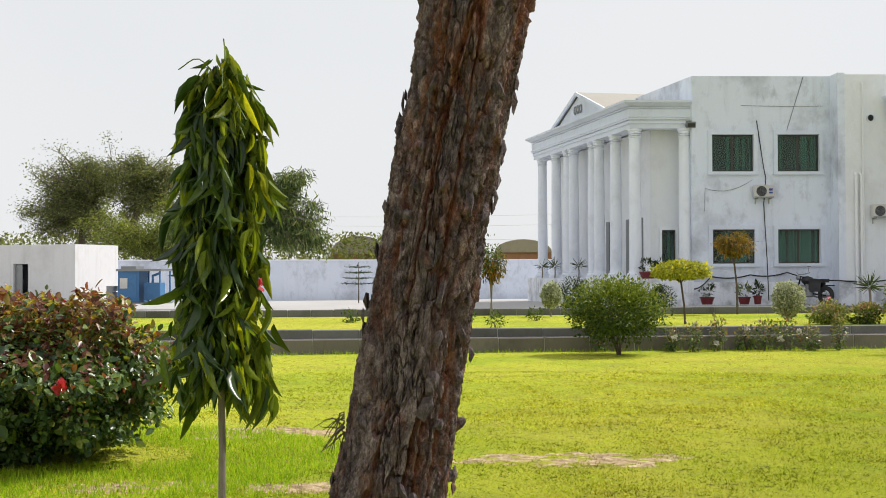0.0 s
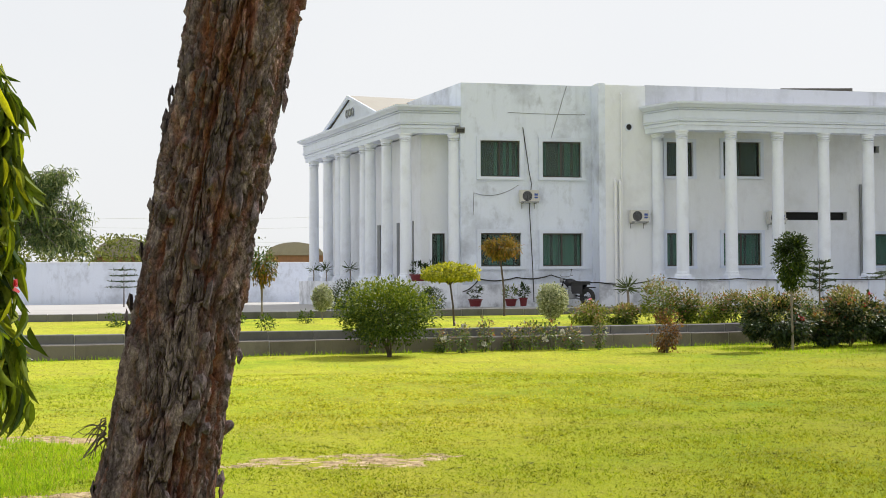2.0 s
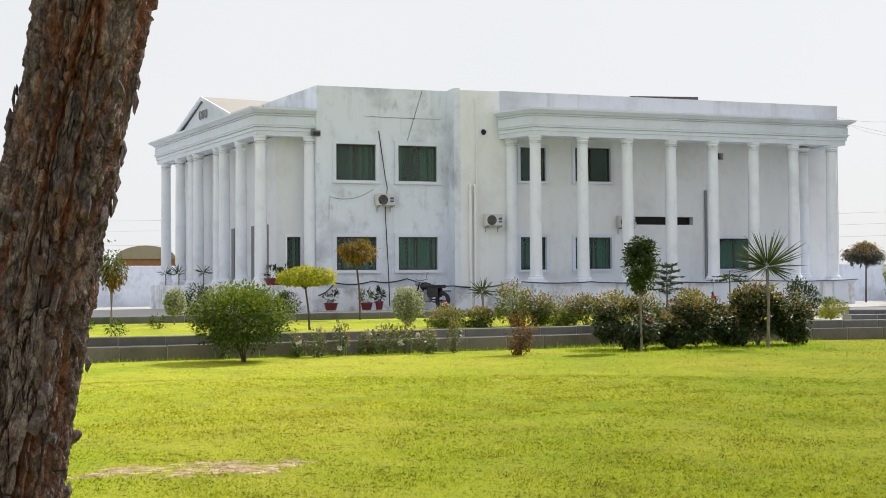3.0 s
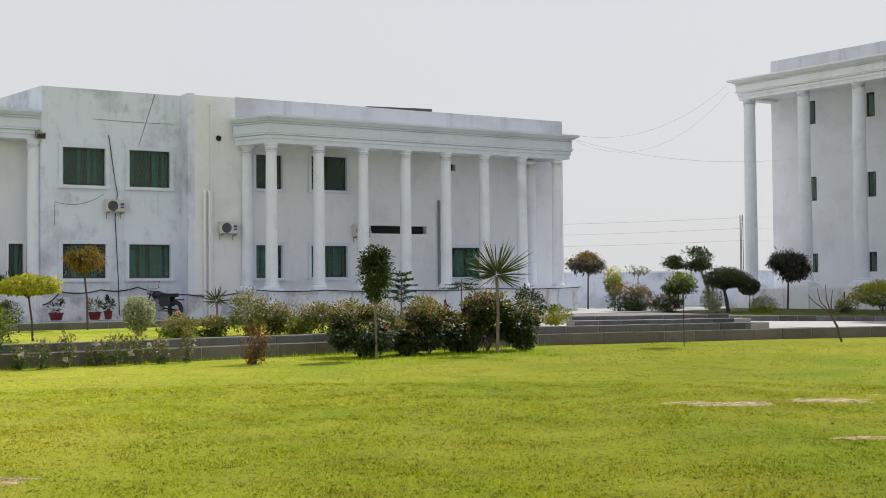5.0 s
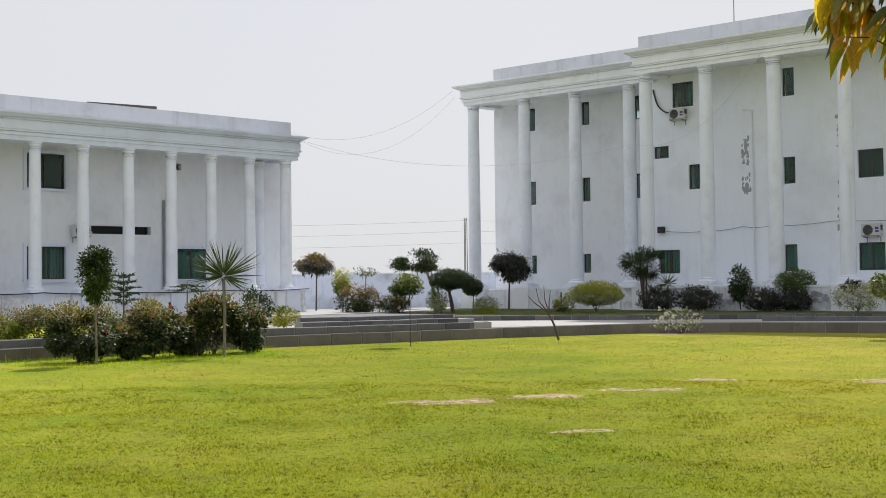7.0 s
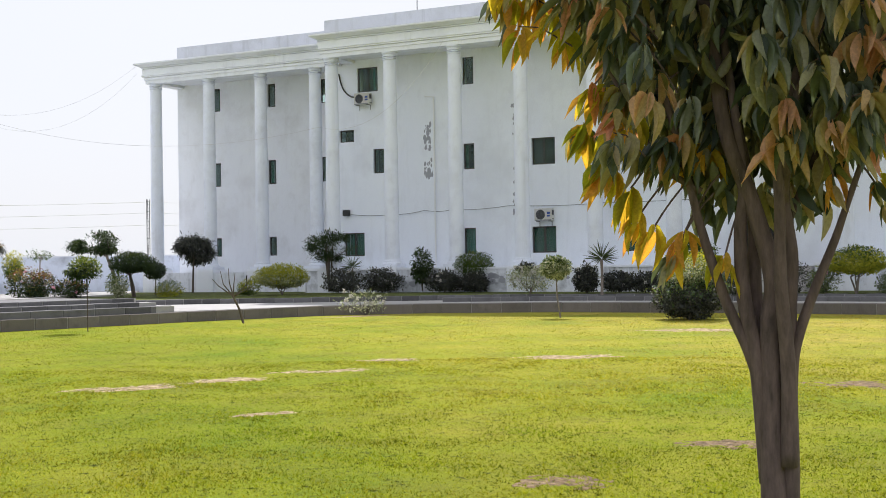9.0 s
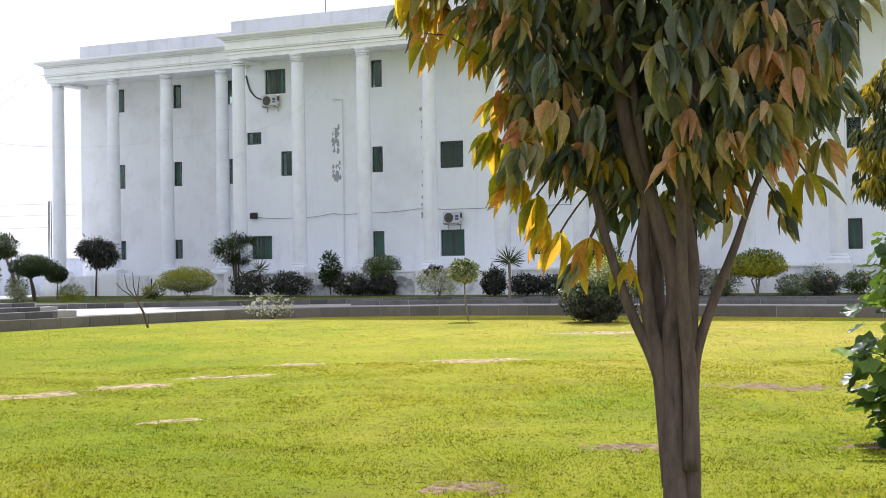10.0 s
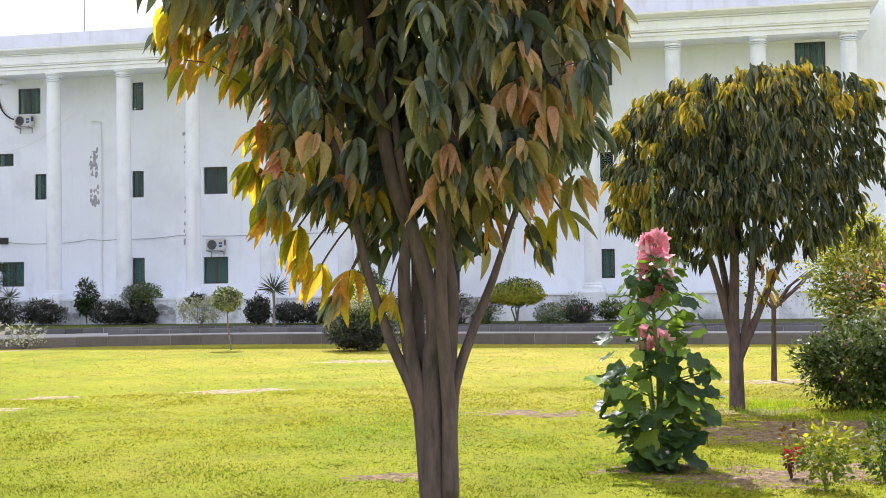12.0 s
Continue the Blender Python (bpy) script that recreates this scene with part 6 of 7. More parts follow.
def bark_relief(cx, cy, z):
    """Relief of the bark in metres, how open the furrow is, and the plate's tone."""
    V, nz = Vector, noise.noise
    jag = V((nz(V((cx * 9, cy * 9, z * 8))), nz(V((cx * 9 + 7, cy * 9, z * 8))), nz(V((cx * 8, cy * 8 + 5, z * 7))))) * 0.1
    jag2 = nz(V((cx * 30, cy * 30, z * 26)))
    # long furrows that climb the trunk, opening and closing
    g = nz(V((cx * 1.9 + jag.x, cy * 1.9 + jag.y, z * 0.62 + 3))) + 0.03 * jag2
    g2 = nz(V((cx * 3.1 - jag.y, cy * 3.1 + 4 + jag.x, z * 0.8))) + 0.04 * jag2
    op = max(0.0, min(1.0, 0.75 + 1.2 * nz(V((cx * 1.2, cy * 1.2, z * 1.3 + 11)))))
    f1 = max(0.0, 1.0 - abs(g) / (0.035 + 0.05 * op)) * op
    f2 = max(0.0, 1.0 - abs(g2) / (0.03 + 0.035 * op)) * op * 0.7
    deep = min(1.0, 1.5 * max(f1, f2))
    # flat plates in two sizes, each at its own height and tilt, split by narrow jagged cracks
    c = V((cx * 1.75, cy * 1.75, z * 2.0 + cx * 0.6)) * 1.15 + jag * 2.4 + V((0.05 * jag2, 0, 0.08 * jag2))
    d, p1 = noise.voronoi(c)
    c2 = V((cx * 1.9, cy * 1.9, z * 3.0 + cx)) * 2.1 + jag * 4.2 + V((0.14 * jag2, 0.08 * jag2, 0.16 * jag2))
    e, p2 = noise.voronoi(c2)
    k1 = min(1.0, max(0.0, (d[1] - d[0]) / 0.04))
    k2 = min(1.0, max(0.0, (e[1] - e[0]) / 0.085))
    h1, h2 = nz(p1[0] * 5.3), nz(p2[0] * 5.3)
    tilt = (c - p1[0]).x * 0.03 * nz(p1[0] * 3.1 + V((4, 4, 4))) + (c2 - p2[0]).x * 0.016 * nz(p2[0] * 3.1 + V((4, 4, 4)))
    gate = 0.35 + 0.65 * max(0.0, min(1.0, 0.5 + 2.0 * nz(V((cx * 2.2, cy * 2.2, z * 2 + 20)))))
    rel = -0.055 * deep + (k1 - 1) * 0.032 + (k2 - 1) * 0.028 * gate + (0.03 * h1 + 0.014 * h2 * gate + tilt) * (1 - 0.6 * deep)
    rel += 0.008 * jag2 + 0.006 * nz(V((cx * 60, cy * 60, z * 55)))
    broad = max(0.0, 1.0 - abs(g) / 0.16) * op
    open_ = max(0.0, min(1.0, deep + 0.55 * broad + 0.2 * (1 - k1)))
    return rel, open_, 0.5 + 0.45 * h2 + 0.7 * h1


old = thing("old_tree", Matrix(), "leaning old tree trunk with thick furrowed grey and red bark", "tree")
NT, NZ = 430, 720
axis = smooth_path(AX, 12)
cum = [0.0]
for a, b in zip(axis, axis[1:]):
    cum.append(cum[-1] + (b - a).length)
verts, fur_val, tones = [], [], []
for i in range(NZ):
    s = 3.65 * i / 640 if i < 640 else 3.65 + (cum[-1] - 3.65) * (i - 639) / (NZ - 640)
    k = min(len(cum) - 2, int(np.searchsorted(cum, s, "right")) - 1)
    t = (s - cum[k]) / (cum[k + 1] - cum[k])
    c = axis[k].lerp(axis[k + 1], t)
    d = (axis[k + 1] - axis[k]).normalized()
    ux = Vector((1, 0, 0)) - d * d.x
    ux.normalize()
    uy = d.cross(ux)
    r0 = float(np.interp((k + t) / 12, range(len(RAD)), RAD))
    for j in range(NT):
        th = 2 * math.pi * j / NT
        th = th - 0.5 * math.sin(th) - 0.92
        cx, cy = math.cos(th), math.sin(th)
        rel, open_, tn = bark_relief(cx, cy, s)
        lump = noise.noise(Vector((cx * 1.3, cy * 1.3, s * 1.1 + 5))) * 0.02
        verts.append(c + (ux * cx + uy * cy) * (r0 - 0.004 + lump + rel))
        tones.append(tn)
        fur_val.append(open_)
faces = [(i * NT + j, i * NT + (j + 1) % NT, (i + 1) * NT + (j + 1) % NT, (i + 1) * NT + j) for i in range(NZ - 1) for j in range(NT)]
me = bpy.data.meshes.new("trunk")
me.from_pydata(verts, [], faces)
me.materials.append(BARK)
at_f = me.attributes.new("furrow", "FLOAT", "POINT")
at_f.data.foreach_set("value", fur_val)
me.attributes.new("plate", "FLOAT", "POINT").data.foreach_set("value", tones)
part("trunk", me, None, old)
rb = random.Random(11)
flake = Form().add([(-0.5, 0, -0.5), (0.4, -0.05, -0.6), (0.55, 0, 0.3), (0.05, -0.08, 0.7), (-0.5, 0, 0.45), (0, -0.3, 0.0)], [(0, 1, 5), (1, 2, 5), (2, 3, 5), (3, 4, 5), (4, 0, 5), (4, 3, 2, 1, 0)])
flakes = [flake.mesh("bark_plate", BARK)]
for k in range(110):
    s = rb.uniform(0.25, 3.6)
    kk = min(len(cum) - 2, int(np.searchsorted(cum, s, "right")) - 1)
    c = axis[kk]
    th = rb.uniform(0, 2 * math.pi)
    r = float(np.interp(kk / 12, range(len(RAD)), RAD)) + 0.012
    p = c + Vector((math.cos(th) * r, math.sin(th) * r, 0))
    part("bark_plate", flakes[0], None, old, m=Matrix.Translation(p) @ Matrix.Rotation(th + math.pi / 2, 4, "Z") @ Matrix.Rotation(rb.uniform(-0.5, 0.5), 4, "Y") @ Matrix.Diagonal((rb.uniform(0.03, 0.07), rb.uniform(0.05, 0.1), rb.uniform(0.04, 0.12), 1)))
part("knot", Form().lathe([(0.035, 0), (0.03, 0.05), (0.018, 0.075), (0.006, 0.08)], 10), BARK, old, "broken branch stub", m=pose(-3.69, 5.36, 0.76, 0, 60, 38))
f = Form()
for k in range(16):
    p = Vector((-4.12, 5.0, 0.8 + rb.uniform(-0.08, 0.06)))
    way = Vector((-0.8 + rb.uniform(-0.3, 0.3), -0.3 + rb.uniform(-0.5, 0.5), rb.uniform(-0.6, 0.7)))
    run = [p]
    for _ in range(5):
        way = way + Vector((rb.gauss(0, 0.3), rb.gauss(0, 0.3), rb.gauss(-0.28, 0.25)))
        p = p + way.normalized() * rb.uniform(0.025, 0.045)
        run.append(p)
    f.tube(run, [0.0045 - 0.0006 * i for i in range(6)], 4)
part("dry_twig", f, STEM_DARK, old)
for a, b, c in (((-3.4, 5.5, 4.1), (-3.0, 5.7, 5.0), (-2.3, 6.0, 6.2)), ((-3.4, 5.5, 4.1), (-3.7, 5.7, 5.2), (-4.3, 6.0, 6.4))):
    part("limb", Form().tube(smooth_path([a, b, c], 5), [0.2 - 0.008 * i for i in range(11)], 14), BARK, old)
rng = np.random.default_rng(77)
pts, out, cl = crown(rng, 6000, (-3.2, 6.2, 7.4), (3.2, 3.0, 1.7), 30, 0.22)
part("crown", leaf_mesh("crown", rng, pts, out + rng.normal(0, 0.6, out.shape), 0.09, 0.35, KITE, L_DARKG), None, old, kind="stuff")

# weeping mast tree: narrow column of hanging glossy leaves
ash = thing("mast_tree", Matrix.Translation((-4.8, 4.79, 0)), "narrow weeping tree with long glossy green leaves", "tree")
part("trunk", Form().tube(smooth_path([(0, 0, -0.05), (0.01, 0, 0.6), (-0.01, 0, 1.4), (0.01, 0, 2.2), (0.02, 0.0, 2.66)], 5), [0.024 - 0.0009 * i for i in range(21)], 10), STEM_GREY, ash)
part("shoot", Form().tube(smooth_path([(0.02, 0, 2.6), (0.03, 0, 2.75), (0.02, 0, 2.83)], 4), 0.004, 5).tube(smooth_path([(0.02, 0, 2.58), (-0.04, 0.0, 2.66), (-0.12, 0, 2.64)], 4), 0.003, 5).tube(smooth_path([(0.04, 0, 2.56), (0.14, -0.05, 2.5), (0.3, -0.12, 2.36)], 4), 0.003, 5), STEM_GREEN, ash)
rng = np.random.default_rng(21)
zs = [0.77, 0.9, 1.05, 1.2, 1.33, 1.45, 1.6, 1.8, 2.0, 2.2, 2.4, 2.52, 2.62]
hw = [0.26, 0.34, 0.36, 0.34, 0.29, 0.25, 0.27, 0.31, 0.31, 0.29, 0.23, 0.19, 0.14]
# branches that arch down, each with its own fan of leaves
nb = 200
bz = 0.96 + 1.66 * (np.arange(nb) + rng.uniform(0, 1, nb)) / nb
ba = rng.uniform(0, 2 * math.pi, nb)
br = np.interp(bz - 0.08, zs, hw) * rng.uniform(0.5, 1.2, nb)
per = 15
k = np.repeat(np.arange(nb), per)
f_ = rng.uniform(0.15, 1.0, nb * per)
n = nb * per
a = ba[k] + rng.normal(0, 0.22, n)
q = br[k] * f_ * 0.85
out = np.stack([np.cos(a), np.sin(a), 0 * a], 1)
z = bz[k] + 0.1 - 0.16 * f_ ** 2 + rng.normal(0, 0.03, n)
pts = out * q[:, None] + np.stack([0 * z, 0 * z, z], 1)
sweep_ = np.stack([np.cos(ba), np.sin(ba), 0 * ba], 1) * rng.uniform(0.0, 0.28, (nb, 1)) + rng.normal(0, 0.24, (nb, 3))
dirs = sweep_[k] + np.array([0, 0, -1.0]) + rng.normal(0, 0.27, (n, 3))
# the outer ones before the inner ones: those can be told apart
eye_side = out @ np.array([4.8, -4.79, 0]) / 6.8
order = np.argsort(-(eye_side + (q / np.interp(z, zs, hw)) * 0.8))
# sunlit flank and top are put into the colour: brighter leaves there
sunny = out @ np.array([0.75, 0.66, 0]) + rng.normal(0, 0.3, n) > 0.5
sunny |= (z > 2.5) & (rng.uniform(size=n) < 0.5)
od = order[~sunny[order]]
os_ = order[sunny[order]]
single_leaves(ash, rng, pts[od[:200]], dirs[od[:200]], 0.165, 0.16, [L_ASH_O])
single_leaves(ash, rng, pts[os_[:100]], dirs[os_[:100]], 0.16, 0.17, [L_ASH_SUNLIT])
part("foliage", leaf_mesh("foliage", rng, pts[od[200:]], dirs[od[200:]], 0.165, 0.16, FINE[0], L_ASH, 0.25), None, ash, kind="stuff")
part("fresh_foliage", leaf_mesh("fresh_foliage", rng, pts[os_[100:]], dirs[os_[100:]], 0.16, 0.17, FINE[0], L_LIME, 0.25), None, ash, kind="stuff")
single_leaves(ash, rng, np.array([[0.02, 0, 2.8], [0.02, 0, 2.62]]), np.array([[0.15, 0, -1], [-0.1, 0, -1]]), 0.12, 0.3, [L_ASH_O])
for sx, sy, dz in ((-0.3, 0.1, 0.0), (0.32, -0.05, -0.08), (0.2, -0.2, -0.05), (-0.16, -0.15, 0.02)):
    part("twig", Form().tube(smooth_path([(0.02, 0, 2.58), (sx * 0.55, sy * 0.5, 2.7 + dz), (sx * 1.05, sy, 2.62 + 2 * dz)], 4), 0.0035, 5), STEM_GREEN, ash)
for i in range(40):
    z0 = rng.uniform(0.8, 2.5)
    a0 = rng.uniform(0, 6.28)
    r0 = float(np.interp(z0, zs, hw))
    if i % 4 == 0:
        part("twig", Form().tube([(0, 0, z0 + 0.12), (math.cos(a0) * r0 * 0.5, math.sin(a0) * r0 * 0.5, z0 + 0.12), (math.cos(a0) * r0, math.sin(a0) * r0, z0 - 0.05)], 0.004, 5), STEM_GREEN, ash)
part("hibiscus_petals", leaf_mesh("hibiscus_petals", rng, np.repeat(np.array([[0.17, 0.12, 1.5]]), 6, 0), rng.normal(size=(6, 3)), 0.06, 0.8, KITE, P_RED), None, ash, "one red petal cluster")

# young mango: several mauve stems, broad crown of hanging leaves, backlight painted as yellow leaves
mg = thing("mango_tree", Matrix.Translation((4.2, 5.72, 0)), "young mango tree with several stems, red new leaves and yellow backlit ones", "tree")
M0 = Vector((4.2, 5.72, 0))


def stem(name, pts, r0, r1, label=""):
    path_ = smooth_path([Vector(p) - M0 for p in pts], 6)
    n_ = len(path_)
    part(name, Form().tube(path_, [r0 + (r1 - r0) * i / (n_ - 1) for i in range(n_)], 12), STEM_MAUVE, mg, label, smooth=True)


stem("trunk", [(4.17, 5.72, -0.05), (4.167, 5.735, 0.35), (4.169, 5.74, 0.788), (4.171, 5.74, 1.167), (4.189, 5.733, 1.419), (4.103, 5.794, 1.833), (3.99, 5.872, 2.248), (3.929, 5.912, 2.791), (3.834, 5.973, 3.3), (3.75, 6.0, 3.9)], 0.075, 0.025)
stem("stem", [(4.25, 5.72, -0.05), (4.25, 5.70, 0.4), (4.251, 5.7, 0.787), (4.256, 5.69, 1.228), (4.267, 5.676, 1.545), (4.24, 5.696, 1.9), (4.3, 5.67, 2.4), (4.4, 5.7, 3.2)], 0.06, 0.022)
stem("stem", [(4.15, 5.77, 0.5), (4.13, 5.775, 0.789), (4.081, 5.809, 1.011), (3.98, 5.878, 1.296), (3.878, 5.945, 1.678), (3.815, 5.986, 2.0), (3.7, 6.05, 2.5)], 0.042, 0.018)
stem("stem", [(4.26, 5.69, 0.8), (4.277, 5.668, 1.039), (4.353, 5.611, 1.322), (4.444, 5.54, 1.605), (4.495, 5.498, 1.794), (4.6, 5.4, 2.2)], 0.036, 0.014)
stem("stem", [(4.16, 5.76, 0.3), (4.119, 5.783, 0.915), (4.064, 5.822, 1.295), (4.049, 5.831, 1.675), (4.066, 5.82, 2.0), (4.0, 5.9, 2.8)], 0.055, 0.022)
stem("stem", [(4.2, 5.78, 0.2), (4.21, 5.8, 0.8), (4.16, 5.86, 1.3), (4.17, 5.88, 1.8), (4.1, 5.95, 2.4)], 0.06, 0.025)
stem("stem", [(4.22, 5.66, 0.4), (4.21, 5.64, 0.9), (4.14, 5.6, 1.4), (4.1, 5.55, 1.9), (4.0, 5.5, 2.5)], 0.05, 0.02)
stem("branch", [(3.878, 5.945, 1.9), (3.694, 6.06, 2.05), (3.588, 6.123, 2.29), (3.45, 6.2, 2.6)], 0.02, 0.01)
stem("branch", [(4.24, 5.696, 1.8), (4.16, 5.5, 2.3), (4.3, 5.3, 2.9), (4.5, 5.1, 3.3)], 0.024, 0.01)
stem("branch", [(4.25, 5.69, 1.7), (4.6, 5.8, 2.2), (4.9, 5.7, 2.7), (5.1, 5.5, 3.0)], 0.022, 0.01)
rng = np.random.default_rng(5)
RT = np.array([0.806, -0.592, 0])
FW = np.array([-0.592, -0.806, 0])
n = 840
z = 2.12 + 2.3 * rng.uniform(size=n) ** 0.85
a = rng.uniform(0, 2 * math.pi, n)
la, dp = np.cos(a), np.sin(a)
rl = np.interp(z, [2.0, 2.4, 2.8, 3.2, 3.7, 4.2, 4.5], [0.8, 0.98, 1.2, 1.5, 1.5, 1.1, 0.5])
rr_ = np.interp(z, [2.0, 2.4, 2.8, 3.2, 3.7, 4.2, 4.5], [0.72, 0.88, 0.95, 1.0, 1.1, 0.9, 0.5])
lob_ = 1 + 0.13 * np.sin(a * 5 + z * 4) + 0.08 * np.sin(a * 9 - z * 7)
q = np.sqrt(rng.uniform(0.12, 1.0, n)) * lob_
ra = np.where(la < 0, rl, rr_) * la * q
rd = np.minimum(rl, 1.15) * dp * q
tips = RT * ra[:, None] + FW * rd[:, None] + np.stack([0 * z, 0 * z, z], 1)
# an open heart, where the stems climb through the crown
heart = (np.abs(ra - np.interp(z, [1.8, 2.25, 3.3], [0.0, -0.26, -0.45])) < 0.26) & (rd > 0.05) & (z < 3.35) & (rng.uniform(size=n) < 0.85)
low_gap = (z < 2.3) & (np.abs(ra) < 0.42) & (rd > 0) & (rng.uniform(size=n) < 0.7)
keep = ~(heart | low_gap)
tips, q, ra, rd, z = tips[keep], q[keep], ra[keep], rd[keep], z[keep]
outs = unit(RT * ra[:, None] + FW * rd[:, None] + 1e-6)
PER = 9
p, d, up_ = parasols(rng, tips, outs, PER)
whorl = np.repeat(np.arange(len(tips)), PER)
luck = rng.uniform(size=len(tips))
rim = (q > 0.82) | (z < 2.3)
# bronze young whorls on the rim; extra ones at right paint its sunlit edge
age = np.where(luck < np.where(rim, np.where(ra > 0.4, 0.42, 0.3), 0.06), 1, 0)
# yellow whorls paint backlight onto the left and low rim
age = np.where((luck > 0.6) & rim & (((ra < -0.6) & (rd < 0.35)) | ((z < 2.25) & (rd < 0.0))), 2, age)
score = (rd + 0.25 * q)[whorl]
for kind_, one, many, count, name_ in ((0, L_MANGO_O, L_MANGO, 170, "foliage"), (1, L_MRED_O, L_MRED, 60, "young_foliage"), (2, L_TIP_O, L_TIP, 30, "yellow_foliage")):
    ii = np.where(age[whorl] == kind_)[0]
    ii = ii[np.argsort(-score[ii])]
    single_leaves(mg, rng, p[ii[:count]], d[ii[:count]], 0.18, 0.25, [one], facing=up_[ii[:count]])
    ii = ii[count:]
    for s_ in range(3):
        part(name_, leaf_mesh(name_, rng, p[ii[s_::3]], d[ii[s_::3]], 0.18, 0.25, FINE[s_], many, 0.22, up_[ii[s_::3]]), None, mg, kind="stuff")
f = Form()
for i in range(0, len(tips), 3):
    e_ = Vector(tips[i])
    b_ = Vector((e_.x * 0.75 - 0.04, e_.y * 0.75 + 0.03, e_.z - 0.1))
    f.tube([b_, b_.lerp(e_, 0.6) + Vector((0, 0, 0.05)), e_ + Vector((0, 0, 0.02))], [0.006, 0.004, 0.003], 5)
part("twig", f, STEM_MAUVE, mg, kind="stuff")
m_ = 1000
iu = unit(rng.normal(size=(m_, 3))) * (rng.uniform(0, 1, m_) ** 0.5)[:, None]
ip = iu * np.array([0.85, 0.85, 0.85]) + np.array([-0.1, 0.2, 3.2]) - FW * 0.25
m_2 = 520
lo_z = 1.85 + 0.95 * rng.uniform(size=m_2)
lo_w = np.interp(lo_z, [1.85, 2.3, 2.8], [0.35, 0.6, 0.8])
lo_p = RT * (rng.uniform(-1, 1, m_2) * lo_w - 0.08)[:, None] - FW * rng.uniform(0.05, 0.55, m_2)[:, None] + np.stack([0 * lo_z, 0 * lo_z, lo_z], 1)
ip = np.concatenate([ip, lo_p])
m_ = len(ip)
part("inner_foliage", leaf_mesh("inner_foliage", rng, ip, rng.normal(0, 0.4, (m_, 3)) + np.array([0, 0, -1.0]), 0.18, 0.3, FINE[0], L_MANGO, 0.2), None, mg, kind="stuff")
# low tufts of leaves coloured yellow for the backlight: across, up, how many
for ac, up, k in ((-0.94, 2.11, 9), (-0.88, 2.03, 9), (-0.74, 1.77, 9), (-0.66, 1.7, 8), (-0.78, 1.93, 9), (-0.49, 1.67, 9), (-0.54, 1.57, 7), (-0.27, 1.54, 8), (-0.84, 2.25, 8), (0.53, 1.95, 8), (0.7, 2.01, 8), (0.57, 1.83, 8), (0.31, 1.96, 7), (-0.99, 2.51, 8), (-1.12, 2.8, 9), (-1.3, 3.05, 9), (-1.4, 3.2, 8)):
    c0 = RT * ac + np.array([0, 0, up])
    pp, dd, uu = parasols(rng, c0[None], unit(RT[None] * np.sign(ac)), k, 0.42, 0.9)
    single_leaves(mg, rng, pp, dd, 0.19, 0.25, [L_TIP_O] if ac < 0 and k > 7 else [L_TIP_O, L_MANGO_O], facing=uu)
    part("twig", Form().tube(rope([tuple(RT * ac * 0.6 + np.array([0, 0, up + 0.32])), tuple(c0)], -0.03, 5), 0.006, 5), STEM_MAUVE, mg)

# second weeping tree with a mushroom crown
w3 = thing("umbrella_tree", Matrix.Translation((12.3, 10.52, 0)), "weeping tree clipped to a broad drooping mushroom crown", "tree")
part("trunk", Form().tube(smooth_path([(0, 0, -0.05), (0.0, 0.0, 0.6), (-0.01, 0.02, 1.17), (0.0, 0.0, 2.0), (-0.1, 0.1, 2.7)], 5), [0.1 - 0.003 * i for i in range(21)], 12), STEM_MAUVE, w3, smooth=True)
for e1, e2, e3 in (((0.0, 0.0, 0.75), (-0.17, 0.2, 1.8), (-0.4, 0.45, 2.7)), ((0.0, 0.0, 0.4), (0.13, -0.15, 1.5), (0.2, -0.2, 2.6)), ((0.0, 0.0, 0.55), (0.28, -0.3, 1.5), (0.6, -0.6, 2.4)), ((0.0, 0.0, 0.85), (0.1, 0.3, 1.9), (0.2, 0.6, 2.6))):
    part("stem", Form().tube(smooth_path([e1, e2, e3], 5), [0.055 - 0.003 * i for i in range(11)], 9), STEM_MAUVE, w3, smooth=True)
rng = np.random.default_rng(33)
WR, WF = np.array([0.65, -0.76, 0]), np.array([-0.76, -0.65, 0])


def hubs(n, q0, q1, low):
    """Twig ends in the mushroom crown: on its top, or between its underside and its top."""
    a = rng.uniform(0, 2 * math.pi, n)
    q = np.sqrt(rng.uniform(q0 * q0, q1 * q1, n))
    la = np.cos(a)
    R_ = 1.6 * (1 + 0.07 * np.sin(a * 5 + 1) + 0.05 * np.sin(a * 11)) + 0.1 * la
    top = 4.24 - 0.6 * q ** 3 + 0.1 * np.sin(a * 4 + 2) * q + 0.2 * la * q - 0.1 * np.exp(-((la * q + 0.05) / 0.12) ** 2)
    bot = 1.86 + 0.45 * q + 0.16 * np.sin(a * 7)
    z = top - rng.uniform(0, 0.12, n) if low is None else bot + (top - bot) * rng.uniform(0, 1, n) ** low
    o = WR * la[:, None] + WF * np.sin(a)[:, None]
    return o * (q * R_)[:, None] + np.stack([0 * z, 0 * z, z], 1), o, q, la, top - z


H = [hubs(170, 0.0, 1.0, None), hubs(260, 0.8, 1.0, 1.0), hubs(260, 0.12, 0.8, 1.25)]
tips, outs, q, la, depth = (np.concatenate(c_) for c_ in zip(*H))
PER = 15
p, d, up_ = parasols(rng, tips, outs, PER, 0.42, 0.95, 0.22)
p = p + rng.normal(0, 0.035, p.shape)
whorl = np.repeat(np.arange(len(tips)), PER)
